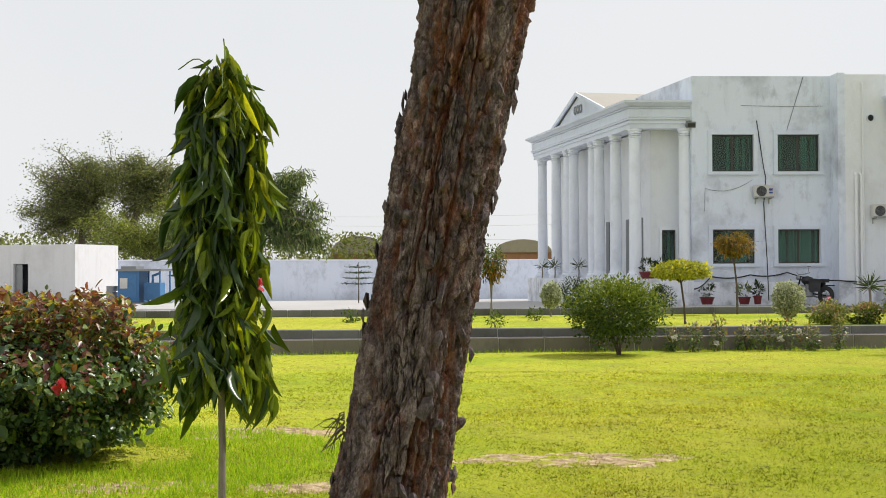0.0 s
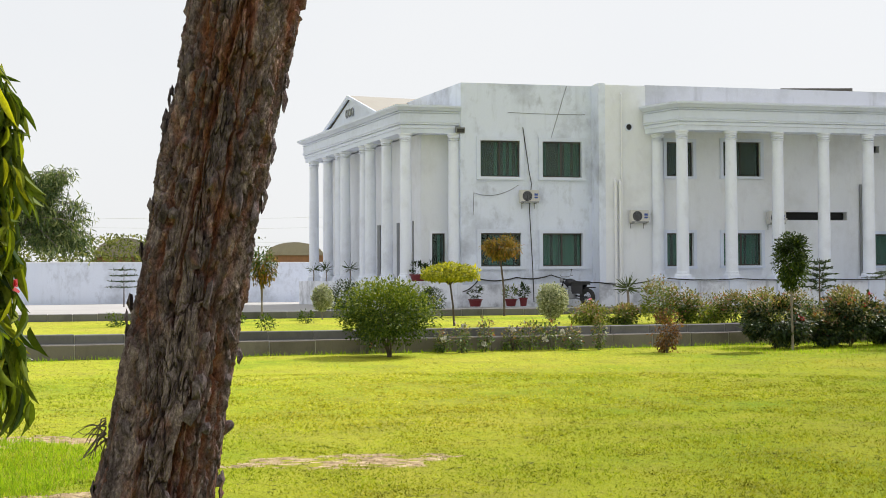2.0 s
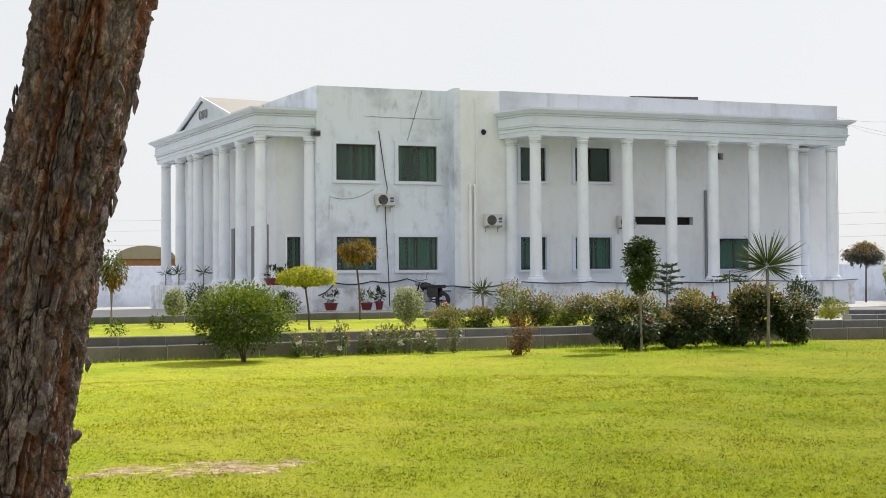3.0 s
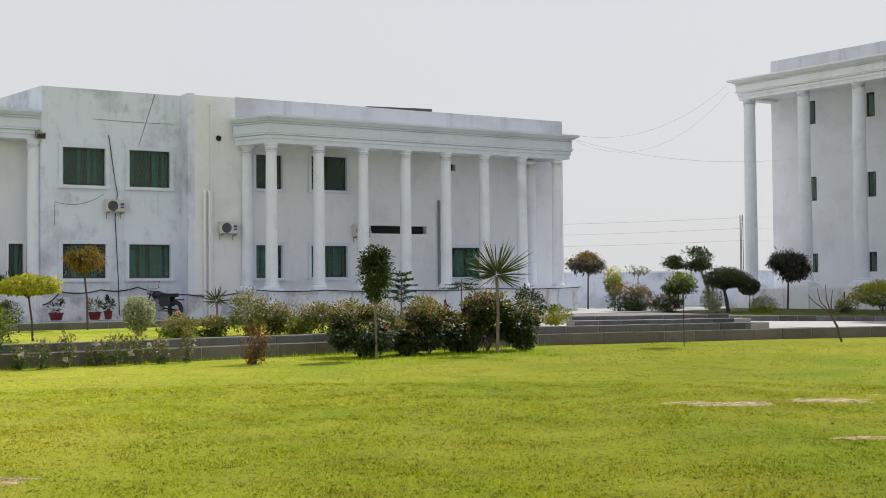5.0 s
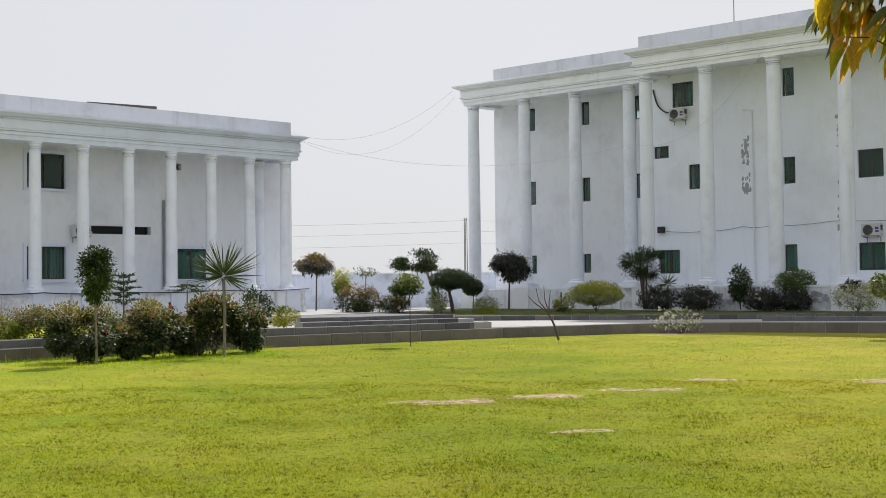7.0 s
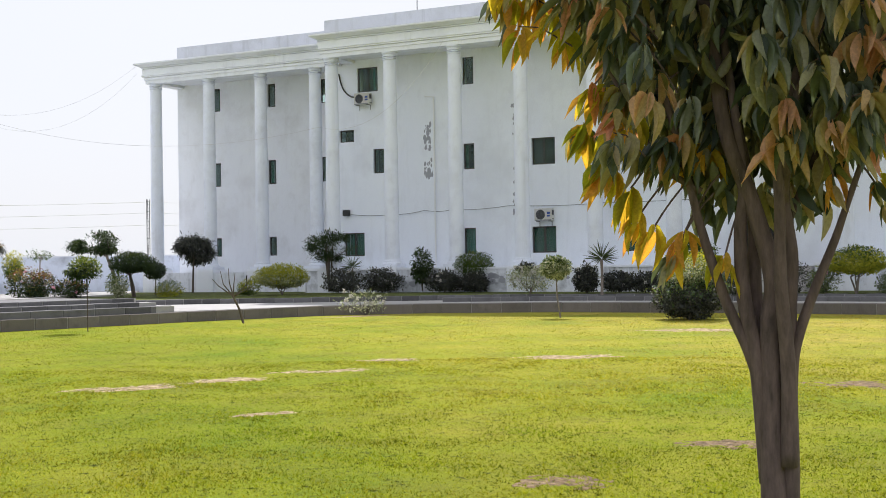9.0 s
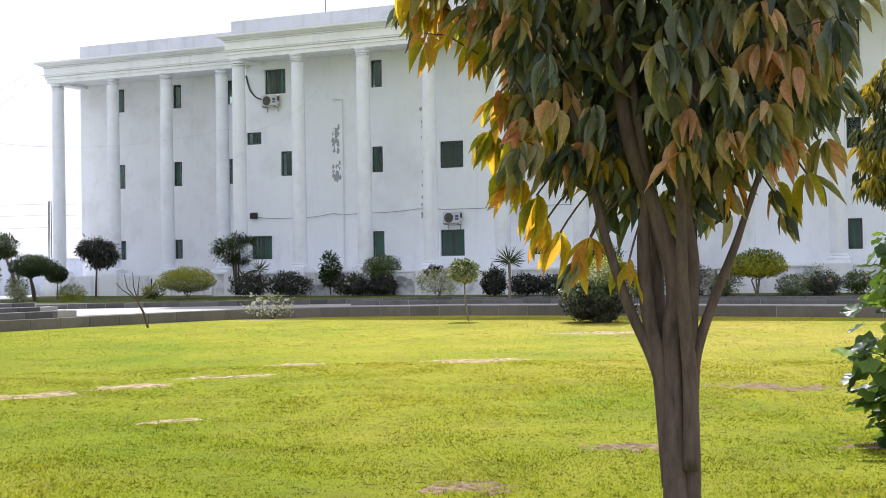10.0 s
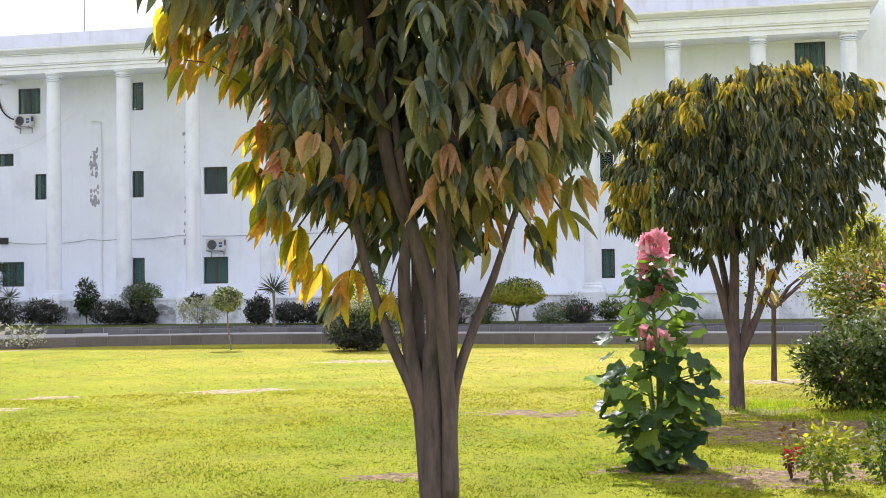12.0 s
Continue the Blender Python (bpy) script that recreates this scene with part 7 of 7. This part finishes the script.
# top and left rim painted gold, as the sun would light them
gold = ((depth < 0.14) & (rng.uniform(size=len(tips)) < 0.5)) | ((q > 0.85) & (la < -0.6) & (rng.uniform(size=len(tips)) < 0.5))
score = (outs @ WF * q)[whorl]
ii = np.where(~gold[whorl])[0]
ii = ii[np.argsort(-score[ii])]
single_leaves(w3, rng, p[ii[:260]], d[ii[:260]], 0.165, 0.2, [L_OLIVE_O], facing=up_[ii[:260]])
for s_ in range(3):
    jj = ii[260:][s_::3]
    part("foliage", leaf_mesh("foliage", rng, p[jj], d[jj], 0.17, 0.2, FINE[s_], L_OLIVE, 0.2, up_[jj]), None, w3, kind="stuff")
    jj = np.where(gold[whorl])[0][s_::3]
    part("young_foliage", leaf_mesh("young_foliage", rng, p[jj], d[jj], 0.16, 0.2, FINE[s_], L_OLIVE_SUNLIT, 0.2, up_[jj]), None, w3, kind="stuff")
m_ = 1500
iu = unit(rng.normal(size=(m_, 3))) * (rng.uniform(0, 1, m_) ** 0.45)[:, None] * np.array([1.2, 1.2, 0.62]) + np.array([0.05, -0.05, 3.3])
part("inner_foliage", leaf_mesh("inner_foliage", rng, iu, rng.normal(0, 0.3, (m_, 3)) + np.array([0, 0, -1.0]), 0.19, 0.25, LANCE, L_OLIVE), None, w3, kind="stuff")
for ac, up in ((0.45, 1.75), (0.4, 1.5), (-0.75, 2.0), (-0.6, 2.1)):
    c0 = np.array([0.65, -0.76, 0]) * ac + np.array([0, 0, up])
    pp, dd = whorls(rng, c0[None], np.array([[0.0, 0, -1.0]]), 6, 0.9, 0.04)
    single_leaves(w3, rng, pp, dd, 0.2, 0.22, [L_TIP_O])

bushy("golden_bush", "tall loose shrub with golden leaves at its top", "shrub", (16.5, 11.7, 0), 1.75, 0.8, 0.95, L_LIME, 4600, 0.07, 0.5, 0.04, STEM_MAUVE, 3, 20, 0.1, seed=200, second=L_YELLOW, share=0.5, spread=0.24)
bushy("sparse_tree", "sparse twiggy tree with a thin trunk and few pale leaves", "tree", (16.4, 13.25, 0), 1.65, 0.95, 0.6, L_GREEN, 150, 0.06, 0.5, 0.05, STEM_MAUVE, 1, 26, 0.1, seed=201, off=0.1, second=L_ROSETOP, share=0.4, spread=0.2)
for i, (x, y, cz, r, h, m_, m2) in enumerate(((13.3, 9.6, 0.5, 0.7, 0.52, L_GREEN, L_GREYG), (13.9, 9.1, 0.7, 0.8, 0.68, L_GREEN, L_GREYG), (14.9, 9.4, 1.15, 0.95, 0.8, L_ROSETOP, L_YELLOW), (14.6, 8.2, 0.95, 0.95, 0.85, L_GREEN, L_ROSETOP), (15.6, 10.6, 1.1, 0.8, 0.9, L_GREEN, L_ROSETOP))):
    bushy("garden_shrub", "dense shrub with dark leaves below and pale shoots above", "shrub", (x, y, 0), cz, r, h, m_, 2600, 0.075, 0.45, 0.02, STEM_DARK, 5, 18, 0.1, P_PINK, 2, seed=210 + i, group="shrubs beyond the umbrella tree", second=m2, share=0.4, spread=0.24)

# hollyhock
hl = thing("hollyhock", Matrix.Translation((7.93, 7.66, 0)), "tall hollyhock with broad leaves and pink blossoms", "flower")
part("stem", Form().tube(smooth_path([(0, 0, -0.03), (0.02, 0, 0.8), (-0.02, 0.02, 1.6), (-0.01, 0, 2.2), (0.0, 0.0, 2.68)], 5), [0.022 - 0.0008 * i for i in range(21)], 8), STEM_GREEN, hl)
for sx in (-0.12, 0.1, 0.16, -0.2):
    part("side_stem", Form().tube(smooth_path([(0, 0, 0.05), (sx * 0.7, sx * 0.4, 0.5), (sx * 1.4, sx * 0.3, 1.0 + abs(sx))], 5), 0.012, 7), STEM_GREEN, hl)
rng = np.random.default_rng(14)


def lobed(n=10):
    v = [(0, 0.45, -0.1)]
    for i in range(n * 2):
        a_ = -math.pi / 2 + 2 * math.pi * (i + 0.5) / (n * 2)
        r_ = 0.52 * (1.0 + 0.13 * math.sin(i * 2 * math.pi * 5 / (n * 2)))
        v.append((r_ * math.cos(a_), 0.45 + r_ * math.sin(a_), 0.05 * math.sin(i * 1.9)))
    return np.array(v), [(0, i + 1, (i + 1) % (2 * n) + 1) for i in range(2 * n)]


lob = lobed()
leaf_me = fast_mesh("leaf", lob[0], np.array(lob[1]), L_HOLLY)
for i in range(270):
    z0 = 0.08 + 1.75 * rng.uniform() ** 1.15
    a_ = rng.uniform(0, 6.283)
    r0 = float(np.interp(z0, [0, 0.5, 1.0, 1.4, 1.9], [0.24, 0.36, 0.4, 0.3, 0.2])) * rng.uniform(0.3, 1.15)
    sz = float(np.interp(z0, [0, 0.6, 1.2, 1.9], [0.2, 0.2, 0.15, 0.11])) * rng.uniform(0.65, 1.25)
    pos_ = Vector((math.cos(a_) * r0, math.sin(a_) * r0, z0))
    dr = Vector((math.cos(a_), math.sin(a_), rng.uniform(-1.5, 0.0)))
    q_ = dr.to_track_quat("Y", "Z")
    part("leaf", leaf_me, None, hl, m=Matrix.LocRotScale(pos_, q_ @ Euler((rng.normal(0, 0.35), rng.normal(0, 0.4), 0)).to_quaternion(), (sz,) * 3))
    if i % 3 == 0:
        part("leaf_stalk", Form().tube([(0, 0, max(0.02, z0 - 0.12)), tuple(pos_)], 0.005, 5), STEM_GREEN, hl)
for i in range(38):
    z0 = (1.42 + 0.62 * rng.uniform()) if i < 29 else (0.95 + 0.25 * rng.uniform())
    a_ = rng.uniform(0, 6.283)
    c0 = np.array([math.cos(a_) * 0.09, math.sin(a_) * 0.09, z0])
    m_ = 9
    ang = np.linspace(0, 6.283, m_, endpoint=False)
    od = np.array([math.cos(a_), math.sin(a_), 0.1])
    e1 = np.array([-math.sin(a_), math.cos(a_), 0])
    e2 = np.array([0, 0, 1.0])
    dd = od * 0.45 + np.cos(ang)[:, None] * e1 + np.sin(ang)[:, None] * e2
    part("blossom", leaf_mesh("blossom", rng, np.repeat(c0[None], m_, 0), dd, 0.085, 1.1, KITE, P_PINK), None, hl)
for i in range(16):
    z0 = 1.9 + 0.05 * i
    a_ = i * 2.4
    part("bud", Form().lathe([(0.004, 0), (0.013, 0.012), (0.011, 0.025), (0.002, 0.032)], 7, (math.cos(a_) * 0.018, math.sin(a_) * 0.018, z0)), STEM_GREEN, hl)

# big rose bush and small plants in the foreground
rz = bushy("rose_bush", "large dense rose bush with bronze shoots and red flowers", "rose bush", (-8.83, 6.72, 0), 0.72, 1.13, 0.66, L_ROSE, 10500, 0.055, 0.66, 0.018, STEM_DARK, 8, 60, 0.15, P_RED, 16, clipped=True, template=OVAL, seed=230, second=L_ROSERED, share=0.25, lumpy=2.4)
rng = np.random.default_rng(231)
pts, out, cl = crown(rng, 500, (0, 0, 0.7), (1.08, 1.08, 0.68), 60, 0.16)
ev = out[:, :2] @ np.array([8.75, -6.75]) / 11
sel = np.argsort(-ev)[:220]
sel = sel[pts[sel, 2] > 0.1]
single_leaves(rz, rng, pts[sel], out[sel] + rng.normal(0, 0.6, (len(sel), 3)), 0.065, 0.62, [L_ROSE_O])
for i in range(16):
    a_ = rng.uniform(0, 6.28)
    r0 = rng.uniform(0.1, 0.95)
    z0, z1_ = 0.98 - 0.25 * r0, 1.36 - 0.3 * r0 + rng.uniform(0, 0.16)
    e_ = (math.cos(a_) * r0 * 1.08, math.sin(a_) * r0 * 1.08, z1_)
    part("shoot", Form().tube([(math.cos(a_) * r0, math.sin(a_) * r0, z0), e_], 0.005, 5), STEM_DARK, rz)
    m_ = 9
    hh_ = rng.uniform(0.3, 1, m_)[:, None]
    pp = np.array([math.cos(a_) * r0, math.sin(a_) * r0, z0]) * (1 - hh_) + np.array(e_) * hh_
    part("shoot_leaves", leaf_mesh("shoot_leaves", rng, pp, rng.normal(size=(m_, 3)) + np.array([0, 0, -0.3]), 0.06, 0.62, OVAL, L_ROSERED), None, rz)
bushy("rose_bush", "small leafy rose bush with yellow-green leaves", "rose bush", (8.0, 6.0, 0), 0.26, 0.24, 0.26, L_LIME, 330, 0.05, 0.6, 0.007, STEM_GREEN, 4, 12, 0.0, seed=233, second=L_YELLOW, share=0.35)
bushy("rose_bush", "small leafy rose bush with yellow-green leaves", "rose bush", (8.75, 6.0, 0), 0.3, 0.26, 0.26, L_GREEN, 260, 0.05, 0.6, 0.007, STEM_GREEN, 4, 12, 0.0, seed=234)
bushy("rose_bush", "tiny red-flowered rose on bare stems", "rose bush", (8.3, 6.55, 0), 0.24, 0.1, 0.18, L_RED, 70, 0.04, 0.6, 0.006, STEM_DARK, 3, 6, 0.0, P_RED, 3, seed=235)

# ---- pots and motorcycle by the office ----
def pot_plant(x, y, z, r, h, mat_leaf, seed, label):
    m = B1 @ pose(x, y, z)
    t = thing("potted_plant", m, label, "potted plant", "pots by the office")
    part("pot", Form().lathe([(r * 0.7, 0), (r * 0.95, h * 0.85), (r * 1.05, h * 0.86), (r * 1.05, h), (r * 0.92, h), (r * 0.88, h * 0.8)], 18), RED_POT, t)
    part("soil", Form().lathe([(r * 0.9, h * 0.78), (r * 0.88, h * 0.82)], 14), SOILY, t)
    rg = np.random.default_rng(seed)
    pts_, out_, cl_ = crown(rg, 160, (0, 0, h + 0.22), (r * 1.1, r * 1.1, 0.22), 8, 0.3)
    part("foliage", leaf_mesh("foliage", rg, pts_, out_ + np.array([0, 0, 0.5]), 0.12, 0.3, KITE, mat_leaf), None, t, kind="stuff")


for i, (x, y, z, r, h, m_) in enumerate(((-2.7, -0.7, 0.48, 0.25, 0.26, L_DARKG), (-1.4, -0.7, 0.48, 0.22, 0.26, L_GREYG), (-0.95, -0.75, 0.48, 0.15, 0.3, L_DARKG), (-4.6, 0.1, 1.38, 0.3, 0.25, L_DARKG), (-4.05, 0.3, 1.38, 0.26, 0.25, L_DARKG))):
    pot_plant(x, y, z, r, h, m_, 300 + i, "red plastic pot with a leafy plant")
for i, (s, inw) in enumerate(((10.6, -0.35), (8.7, -0.35), (5.6, -0.3))):
    p_ = B1 @ Vector((*on_row(s, inw), 1.38))
    sword_plant("potted_palm", "small spiky plant on the entrance plinth", tuple(p_), p_.z + 0.5, 0.4, 34, 0.03, 310 + i, "spiky plants on the plinth")
mb = thing("motorcycle", B1 @ pose(0.8, -1.1, 0.49, 0, 0, 124), "dark parked motorcycle leaning beside the wall", "motorcycle")
for x in (-0.62, 0.62):
    tyre = Form()
    tyre.tube([(x + 0.25 * math.cos(a_), 0, 0.3 + 0.25 * math.sin(a_)) for a_ in (j * math.pi / 14 for j in range(29))], 0.075, 8, False)
    wh = part("wheel", tyre, RUBBER, mb)
    rim = Form()
    for j in range(10):
        a_ = j * math.pi / 5
        rim.tube([(x, 0, 0.3), (x + 0.24 * math.cos(a_), 0, 0.3 + 0.24 * math.sin(a_))], 0.006, 4)
    part("spokes", rim, STEEL, wh)
part("fuel_tank", Form().lathe([(0.02, -0.28), (0.1, -0.2), (0.14, -0.02), (0.13, 0.12), (0.06, 0.22), (0.01, 0.24)], 14), BIKE, mb, m=pose(0.15, 0, 0.82, 0, 90, 0))
part("seat", Form().box((-0.66, -0.13, 0.74), (-0.02, 0.13, 0.86)), RUBBER, mb)
for y_ in (-0.13, 0.11):
    part("side_panel", Form().box((-0.5, y_, 0.42), (0.0, y_ + 0.02, 0.74)), BIKE, mb)
part("leg_guard", Form().tube([(0.36, -0.3, 0.3), (0.4, -0.32, 0.62), (0.4, 0.32, 0.62), (0.36, 0.3, 0.3)], 0.02, 7), STEEL, mb)
part("engine", Form().lathe([(0.12, -0.14), (0.16, -0.1), (0.16, 0.1), (0.12, 0.14)], 12).box((-0.05, -0.1, 0.1), (0.1, 0.1, 0.3)), STEEL, mb, m=pose(0.05, 0, 0.38))
part("frame_tubes", Form().tube([(0.62, 0, 0.3), (0.42, 0, 0.95)], 0.03, 8).tube([(0.4, 0, 0.8), (-0.1, 0, 0.35), (-0.62, 0, 0.3)], 0.025, 8).tube([(0.3, 0, 0.75), (-0.6, 0, 0.7)], 0.025, 8), BIKE, mb)
part("handlebar", Form().tube([(0.3, -0.36, 1.08), (0.4, -0.15, 1.02), (0.4, 0.15, 1.02), (0.3, 0.36, 1.08)], 0.014, 7), STEEL, mb)
part("mirror", Form().lathe([(0.01, 0), (0.06, 0.01), (0.06, 0.02)], 12).tube([(0, 0, 0), (0.05, 0, -0.2)], 0.008, 5), RUBBER, mb, m=pose(0.33, -0.34, 1.28))
part("headlight", Form().lathe([(0.03, -0.1), (0.09, -0.02), (0.09, 0.03)], 14), STEEL, mb, m=pose(0.52, 0, 0.9, 0, 90, 0))
part("mudguard", Form().box((-0.95, -0.06, 0.62), (-0.5, 0.06, 0.66)), BIKE, mb)
part("mudguard", Form().box((0.4, -0.05, 0.6), (0.85, 0.05, 0.63)), BIKE, mb)
part("exhaust", Form().tube([(0.1, -0.14, 0.3), (-0.2, -0.16, 0.22), (-0.75, -0.16, 0.3)], [0.025, 0.03, 0.045], 8), STEEL, mb)

# ---- worn patches of soil and the grass itself ----
def soil_patch(x, y, a, b, turn, seed, high, material, label):
    f = Form()
    n_, m_ = 64, 22
    vs = []
    for i in range(m_):
        q_ = (i / (m_ - 1)) * 1.25
        for j in range(n_):
            th = 2 * math.pi * j / n_
            px_, py_ = a * q_ * math.cos(th), b * q_ * math.sin(th)
            w_ = noise.noise(Vector((px_ * 2.5 + seed, py_ * 4, seed * 0.7)))
            w2 = noise.noise(Vector((px_ * 9 + seed, py_ * 13, seed)))
            w3 = noise.noise(Vector((px_ * 26 + seed, py_ * 30, seed)))
            vs.append((px_, py_, high * (1 - 1.35 * q_ ** 2) + 0.012 * w_ + 0.011 * w2 + 0.008 * w3))
    f.add(vs, [(i * n_ + j, i * n_ + (j + 1) % n_, (i + 1) * n_ + (j + 1) % n_, (i + 1) * n_ + j) for i in range(m_ - 1) for j in range(n_)])
    return single("soil_patch", f, material, label, "soil", pose(x, y, 0, 0, 0, turn), "bare patches", "structure", True)


SANDY_PATCHES = ((-5.05, 9.2, 0.95, 0.36, 30), (-8.5, 9.1, 0.8, 0.42, 40), (-7.2, 6.2, 0.6, 0.3, 40), (-6.1, 6.85, 0.5, 0.22, 40), (2.1, 16.3, 0.75, 0.3, 5), (3.45, 16.75, 0.6, 0.36, 0), (5.0, 17.4, 0.7, 0.25, -5), (3.0, 12.7, 0.35, 0.14, 0),
                 (9.1, 17.95, 0.8, 0.4, -20), (6.45, 18.85, 0.5, 0.25, -20), (14.9, 23.1, 1.3, 0.5, -35), (16.4, 13.1, 0.9, 0.4, -40), (11.4, 35.4, 1.2, 0.3, 15))
EARTH_PATCHES = ((3.9, 7.78, 0.3, 0.28, 0), (10.2, 12.0, 0.8, 0.45, -40), (5.9, 8.8, 0.35, 0.25, -30), (10.6, 8.5, 1.1, 0.7, -40), (8.1, 6.75, 0.75, 0.5, -40), (8.9, 6.6, 0.7, 0.55, -40), (12.4, 10.3, 0.7, 0.5, 0), (7.9, 7.6, 0.55, 0.4, -40),
                 (11.6, 8.9, 1.0, 0.5, -40))
PATCHES = SANDY_PATCHES + EARTH_PATCHES
for i, q_ in enumerate(SANDY_PATCHES):
    soil_patch(*q_, 3.7 * i + 1.3, 0.005, SOILY, "bare sandy patch worn into the lawn")
for i, q_ in enumerate(EARTH_PATCHES):
    soil_patch(*q_, 2.9 * i + 7.1, 0.004, EARTH, "bare brown earth patch trodden into the lawn")

rng = np.random.default_rng(2)


def grass(n, d0, d1, h, seed_power):
    """Blades scattered over the sector of lawn before the wall, thicker near."""
    d = d0 + (d1 - d0) * rng.uniform(size=n) ** seed_power
    az = np.radians(rng.uniform(-58, 60, n))
    p = np.stack([d * np.sin(az), d * np.cos(az), 0 * d], 1)
    # behind the wall line nothing grows
    s1 = (p[:, :2] - np.array([-0.5, 31.9])) @ np.array(BACK1)
    ok = s1 < -0.05
    for q_ in PATCHES:
        tt = math.radians(q_[4])
        dx, dy = p[:, 0] - q_[0], p[:, 1] - q_[1]
        e = ((dx * math.cos(tt) + dy * math.sin(tt)) / q_[2]) ** 2 + ((dy * math.cos(tt) - dx * math.sin(tt)) / q_[3]) ** 2
        blot = np.sin(dx * 9 + 3 * np.sin(dy * 7)) * np.sin(dy * 11 + 2 * np.sin(dx * 6)) + 0.6 * np.sin(dx * 23 + dy * 17)
        ok &= (e + 0.34 * blot > rng.uniform(0.45, 0.75, n)) | (rng.uniform(size=n) < 0.25)
    patchy = np.sin(p[:, 0] * 2.1 + np.sin(p[:, 1] * 1.3) * 2) * np.sin(p[:, 1] * 2.4 + np.cos(p[:, 0] * 1.7) * 2)
    ok &= rng.uniform(size=n) < 0.7 + 0.35 * patchy
    p = p[ok]
    k = len(p)
    hh_ = h * np.exp(rng.normal(0, 0.35, k)) * (1 + 0.35 * patchy[ok])
    dirs_ = unit(np.stack([rng.normal(0, 1.1, k), rng.normal(0, 1.1, k), np.ones(k)], 1))
    side_ = unit(np.cross(dirs_, rng.normal(size=(k, 3))))
    wd = (0.0022 + 0.0002 * np.linalg.norm(p, axis=1))[:, None]
    v = np.stack([p - side_ * wd, p + side_ * wd, p + dirs_ * hh_[:, None]], 1)
    return v


gv = np.concatenate([grass(600000, 6.2, 20, 0.019, 1.2), grass(110000, 18, 36, 0.022, 0.9)])
turf = new("grass", fast_mesh("grass", gv.reshape(-1, 3), np.arange(len(gv) * 3).reshape(-1, 3), GRASS))
tagged(turf, "short patchy lawn grass, yellow-green in the sun", "grass", kind="stuff")
gp = []
for (x, y, rr0, nn, hgt) in ((-8.5, 7.0, 1.9, 16000, 0.055), (-7.2, 6.0, 1.2, 6000, 0.045), (13.0, 9.8, 1.0, 1500, 0.08), (12.6, 11.0, 0.8, 900, 0.07), (-4.0, 26.6, 1.6, 1500, 0.09), (-1.6, 28.3, 1.2, 900, 0.09)):
    a_ = rng.uniform(0, 6.283, nn)
    q_ = np.sqrt(rng.uniform(0.2, 1.3, nn)) * rr0
    p = np.stack([x + q_ * np.cos(a_), y + q_ * np.sin(a_), 0 * a_], 1)
    dirs_ = unit(np.stack([rng.normal(0, 0.4, nn), rng.normal(0, 0.4, nn), np.ones(nn)], 1))
    side_ = unit(np.cross(dirs_, rng.normal(size=(nn, 3))))
    gp.append(np.stack([p - side_ * 0.004, p + side_ * 0.004, p + dirs_ * (hgt * np.exp(rng.normal(0, 0.3, nn)))[:, None]], 1))
for s0 in np.arange(-34, 14, 0.12):
    p0 = Vector((-0.5, 31.9)) + DIR1 * s0 - BACK1 * rng.uniform(0.02, 0.25)
    if p0.x > 9.5 or s0 > 0:
        continue
    nn = 14
    p = np.stack([p0.x + rng.normal(0, 0.1, nn), p0.y + rng.normal(0, 0.1, nn), np.zeros(nn)], 1)
    dirs_ = unit(np.stack([rng.normal(0, 0.4, nn), rng.normal(0, 0.4, nn), np.ones(nn)], 1))
    side_ = unit(np.cross(dirs_, rng.normal(size=(nn, 3))))
    gp.append(np.stack([p - side_ * 0.006, p + side_ * 0.006, p + dirs_ * (0.07 * np.exp(rng.normal(0, 0.4, nn)))[:, None]], 1))
gp = np.concatenate(gp)
tall = new("long_grass", fast_mesh("long_grass", gp.reshape(-1, 3), np.arange(len(gp) * 3).reshape(-1, 3), LUSH))
tagged(tall, "longer uncut grass round shrubs and along the wall", "grass", kind="stuff")

# ---- blocks of the retaining walls and kerbs ----
block_wall("retaining_wall_front", FRONT[::1], -0.05, 0.29, 0.92, 0.3, BLOCK_BROWN, "low retaining wall of brown-grey concrete blocks")
block_wall("retaining_wall_upper", [along(-48, 0.16), along(-0.3, 0.16), bend(7.25, 0.16), bend(6.9, 1.2)], 0.26, 0.47, 0.92, 0.26, BLOCK, "upper course of grey concrete blocks along the raised lawn")
block_wall("retaining_wall_side", [(14.4, 36.9), (17.9, 34.9), (20.9, 31.4), (23.9, 26.7), (26.9, 22.5), (40.8, 5.0)], 0.26, 0.44, 0.92, 0.26, BLOCK, "upper course of grey concrete blocks beside the path")
block_wall("terrace_edge", [bend(1.45, 0.55), bend(6.9, 0.55)], 0.3, 0.58, 0.7, 0.5, BLOCK, "grey block edge of the terrace's first step")
block_wall("terrace_edge", [bend(1.65, 1.1), bend(6.6, 1.1)], 0.4, 0.69, 0.7, 0.2, BLOCK, "grey block edge of the terrace's second step")
block_wall("kerb_driveway", [along(-44, 9.1), along(6.5, 9.1)], 0.36, 0.62, 0.62, 0.25, BLOCK, "grey block kerb between raised lawn and driveway")
block_wall("kerb_border", [(1.0, 46.2), (5.0, 42.2), (10.3, 40.4), (16.8, 38.0), (20.4, 34.6), (24.0, 29.5), (30, 21.5)], 0.2, 0.46, 0.6, 0.25, BLOCK, "grey block kerb before the planted border")
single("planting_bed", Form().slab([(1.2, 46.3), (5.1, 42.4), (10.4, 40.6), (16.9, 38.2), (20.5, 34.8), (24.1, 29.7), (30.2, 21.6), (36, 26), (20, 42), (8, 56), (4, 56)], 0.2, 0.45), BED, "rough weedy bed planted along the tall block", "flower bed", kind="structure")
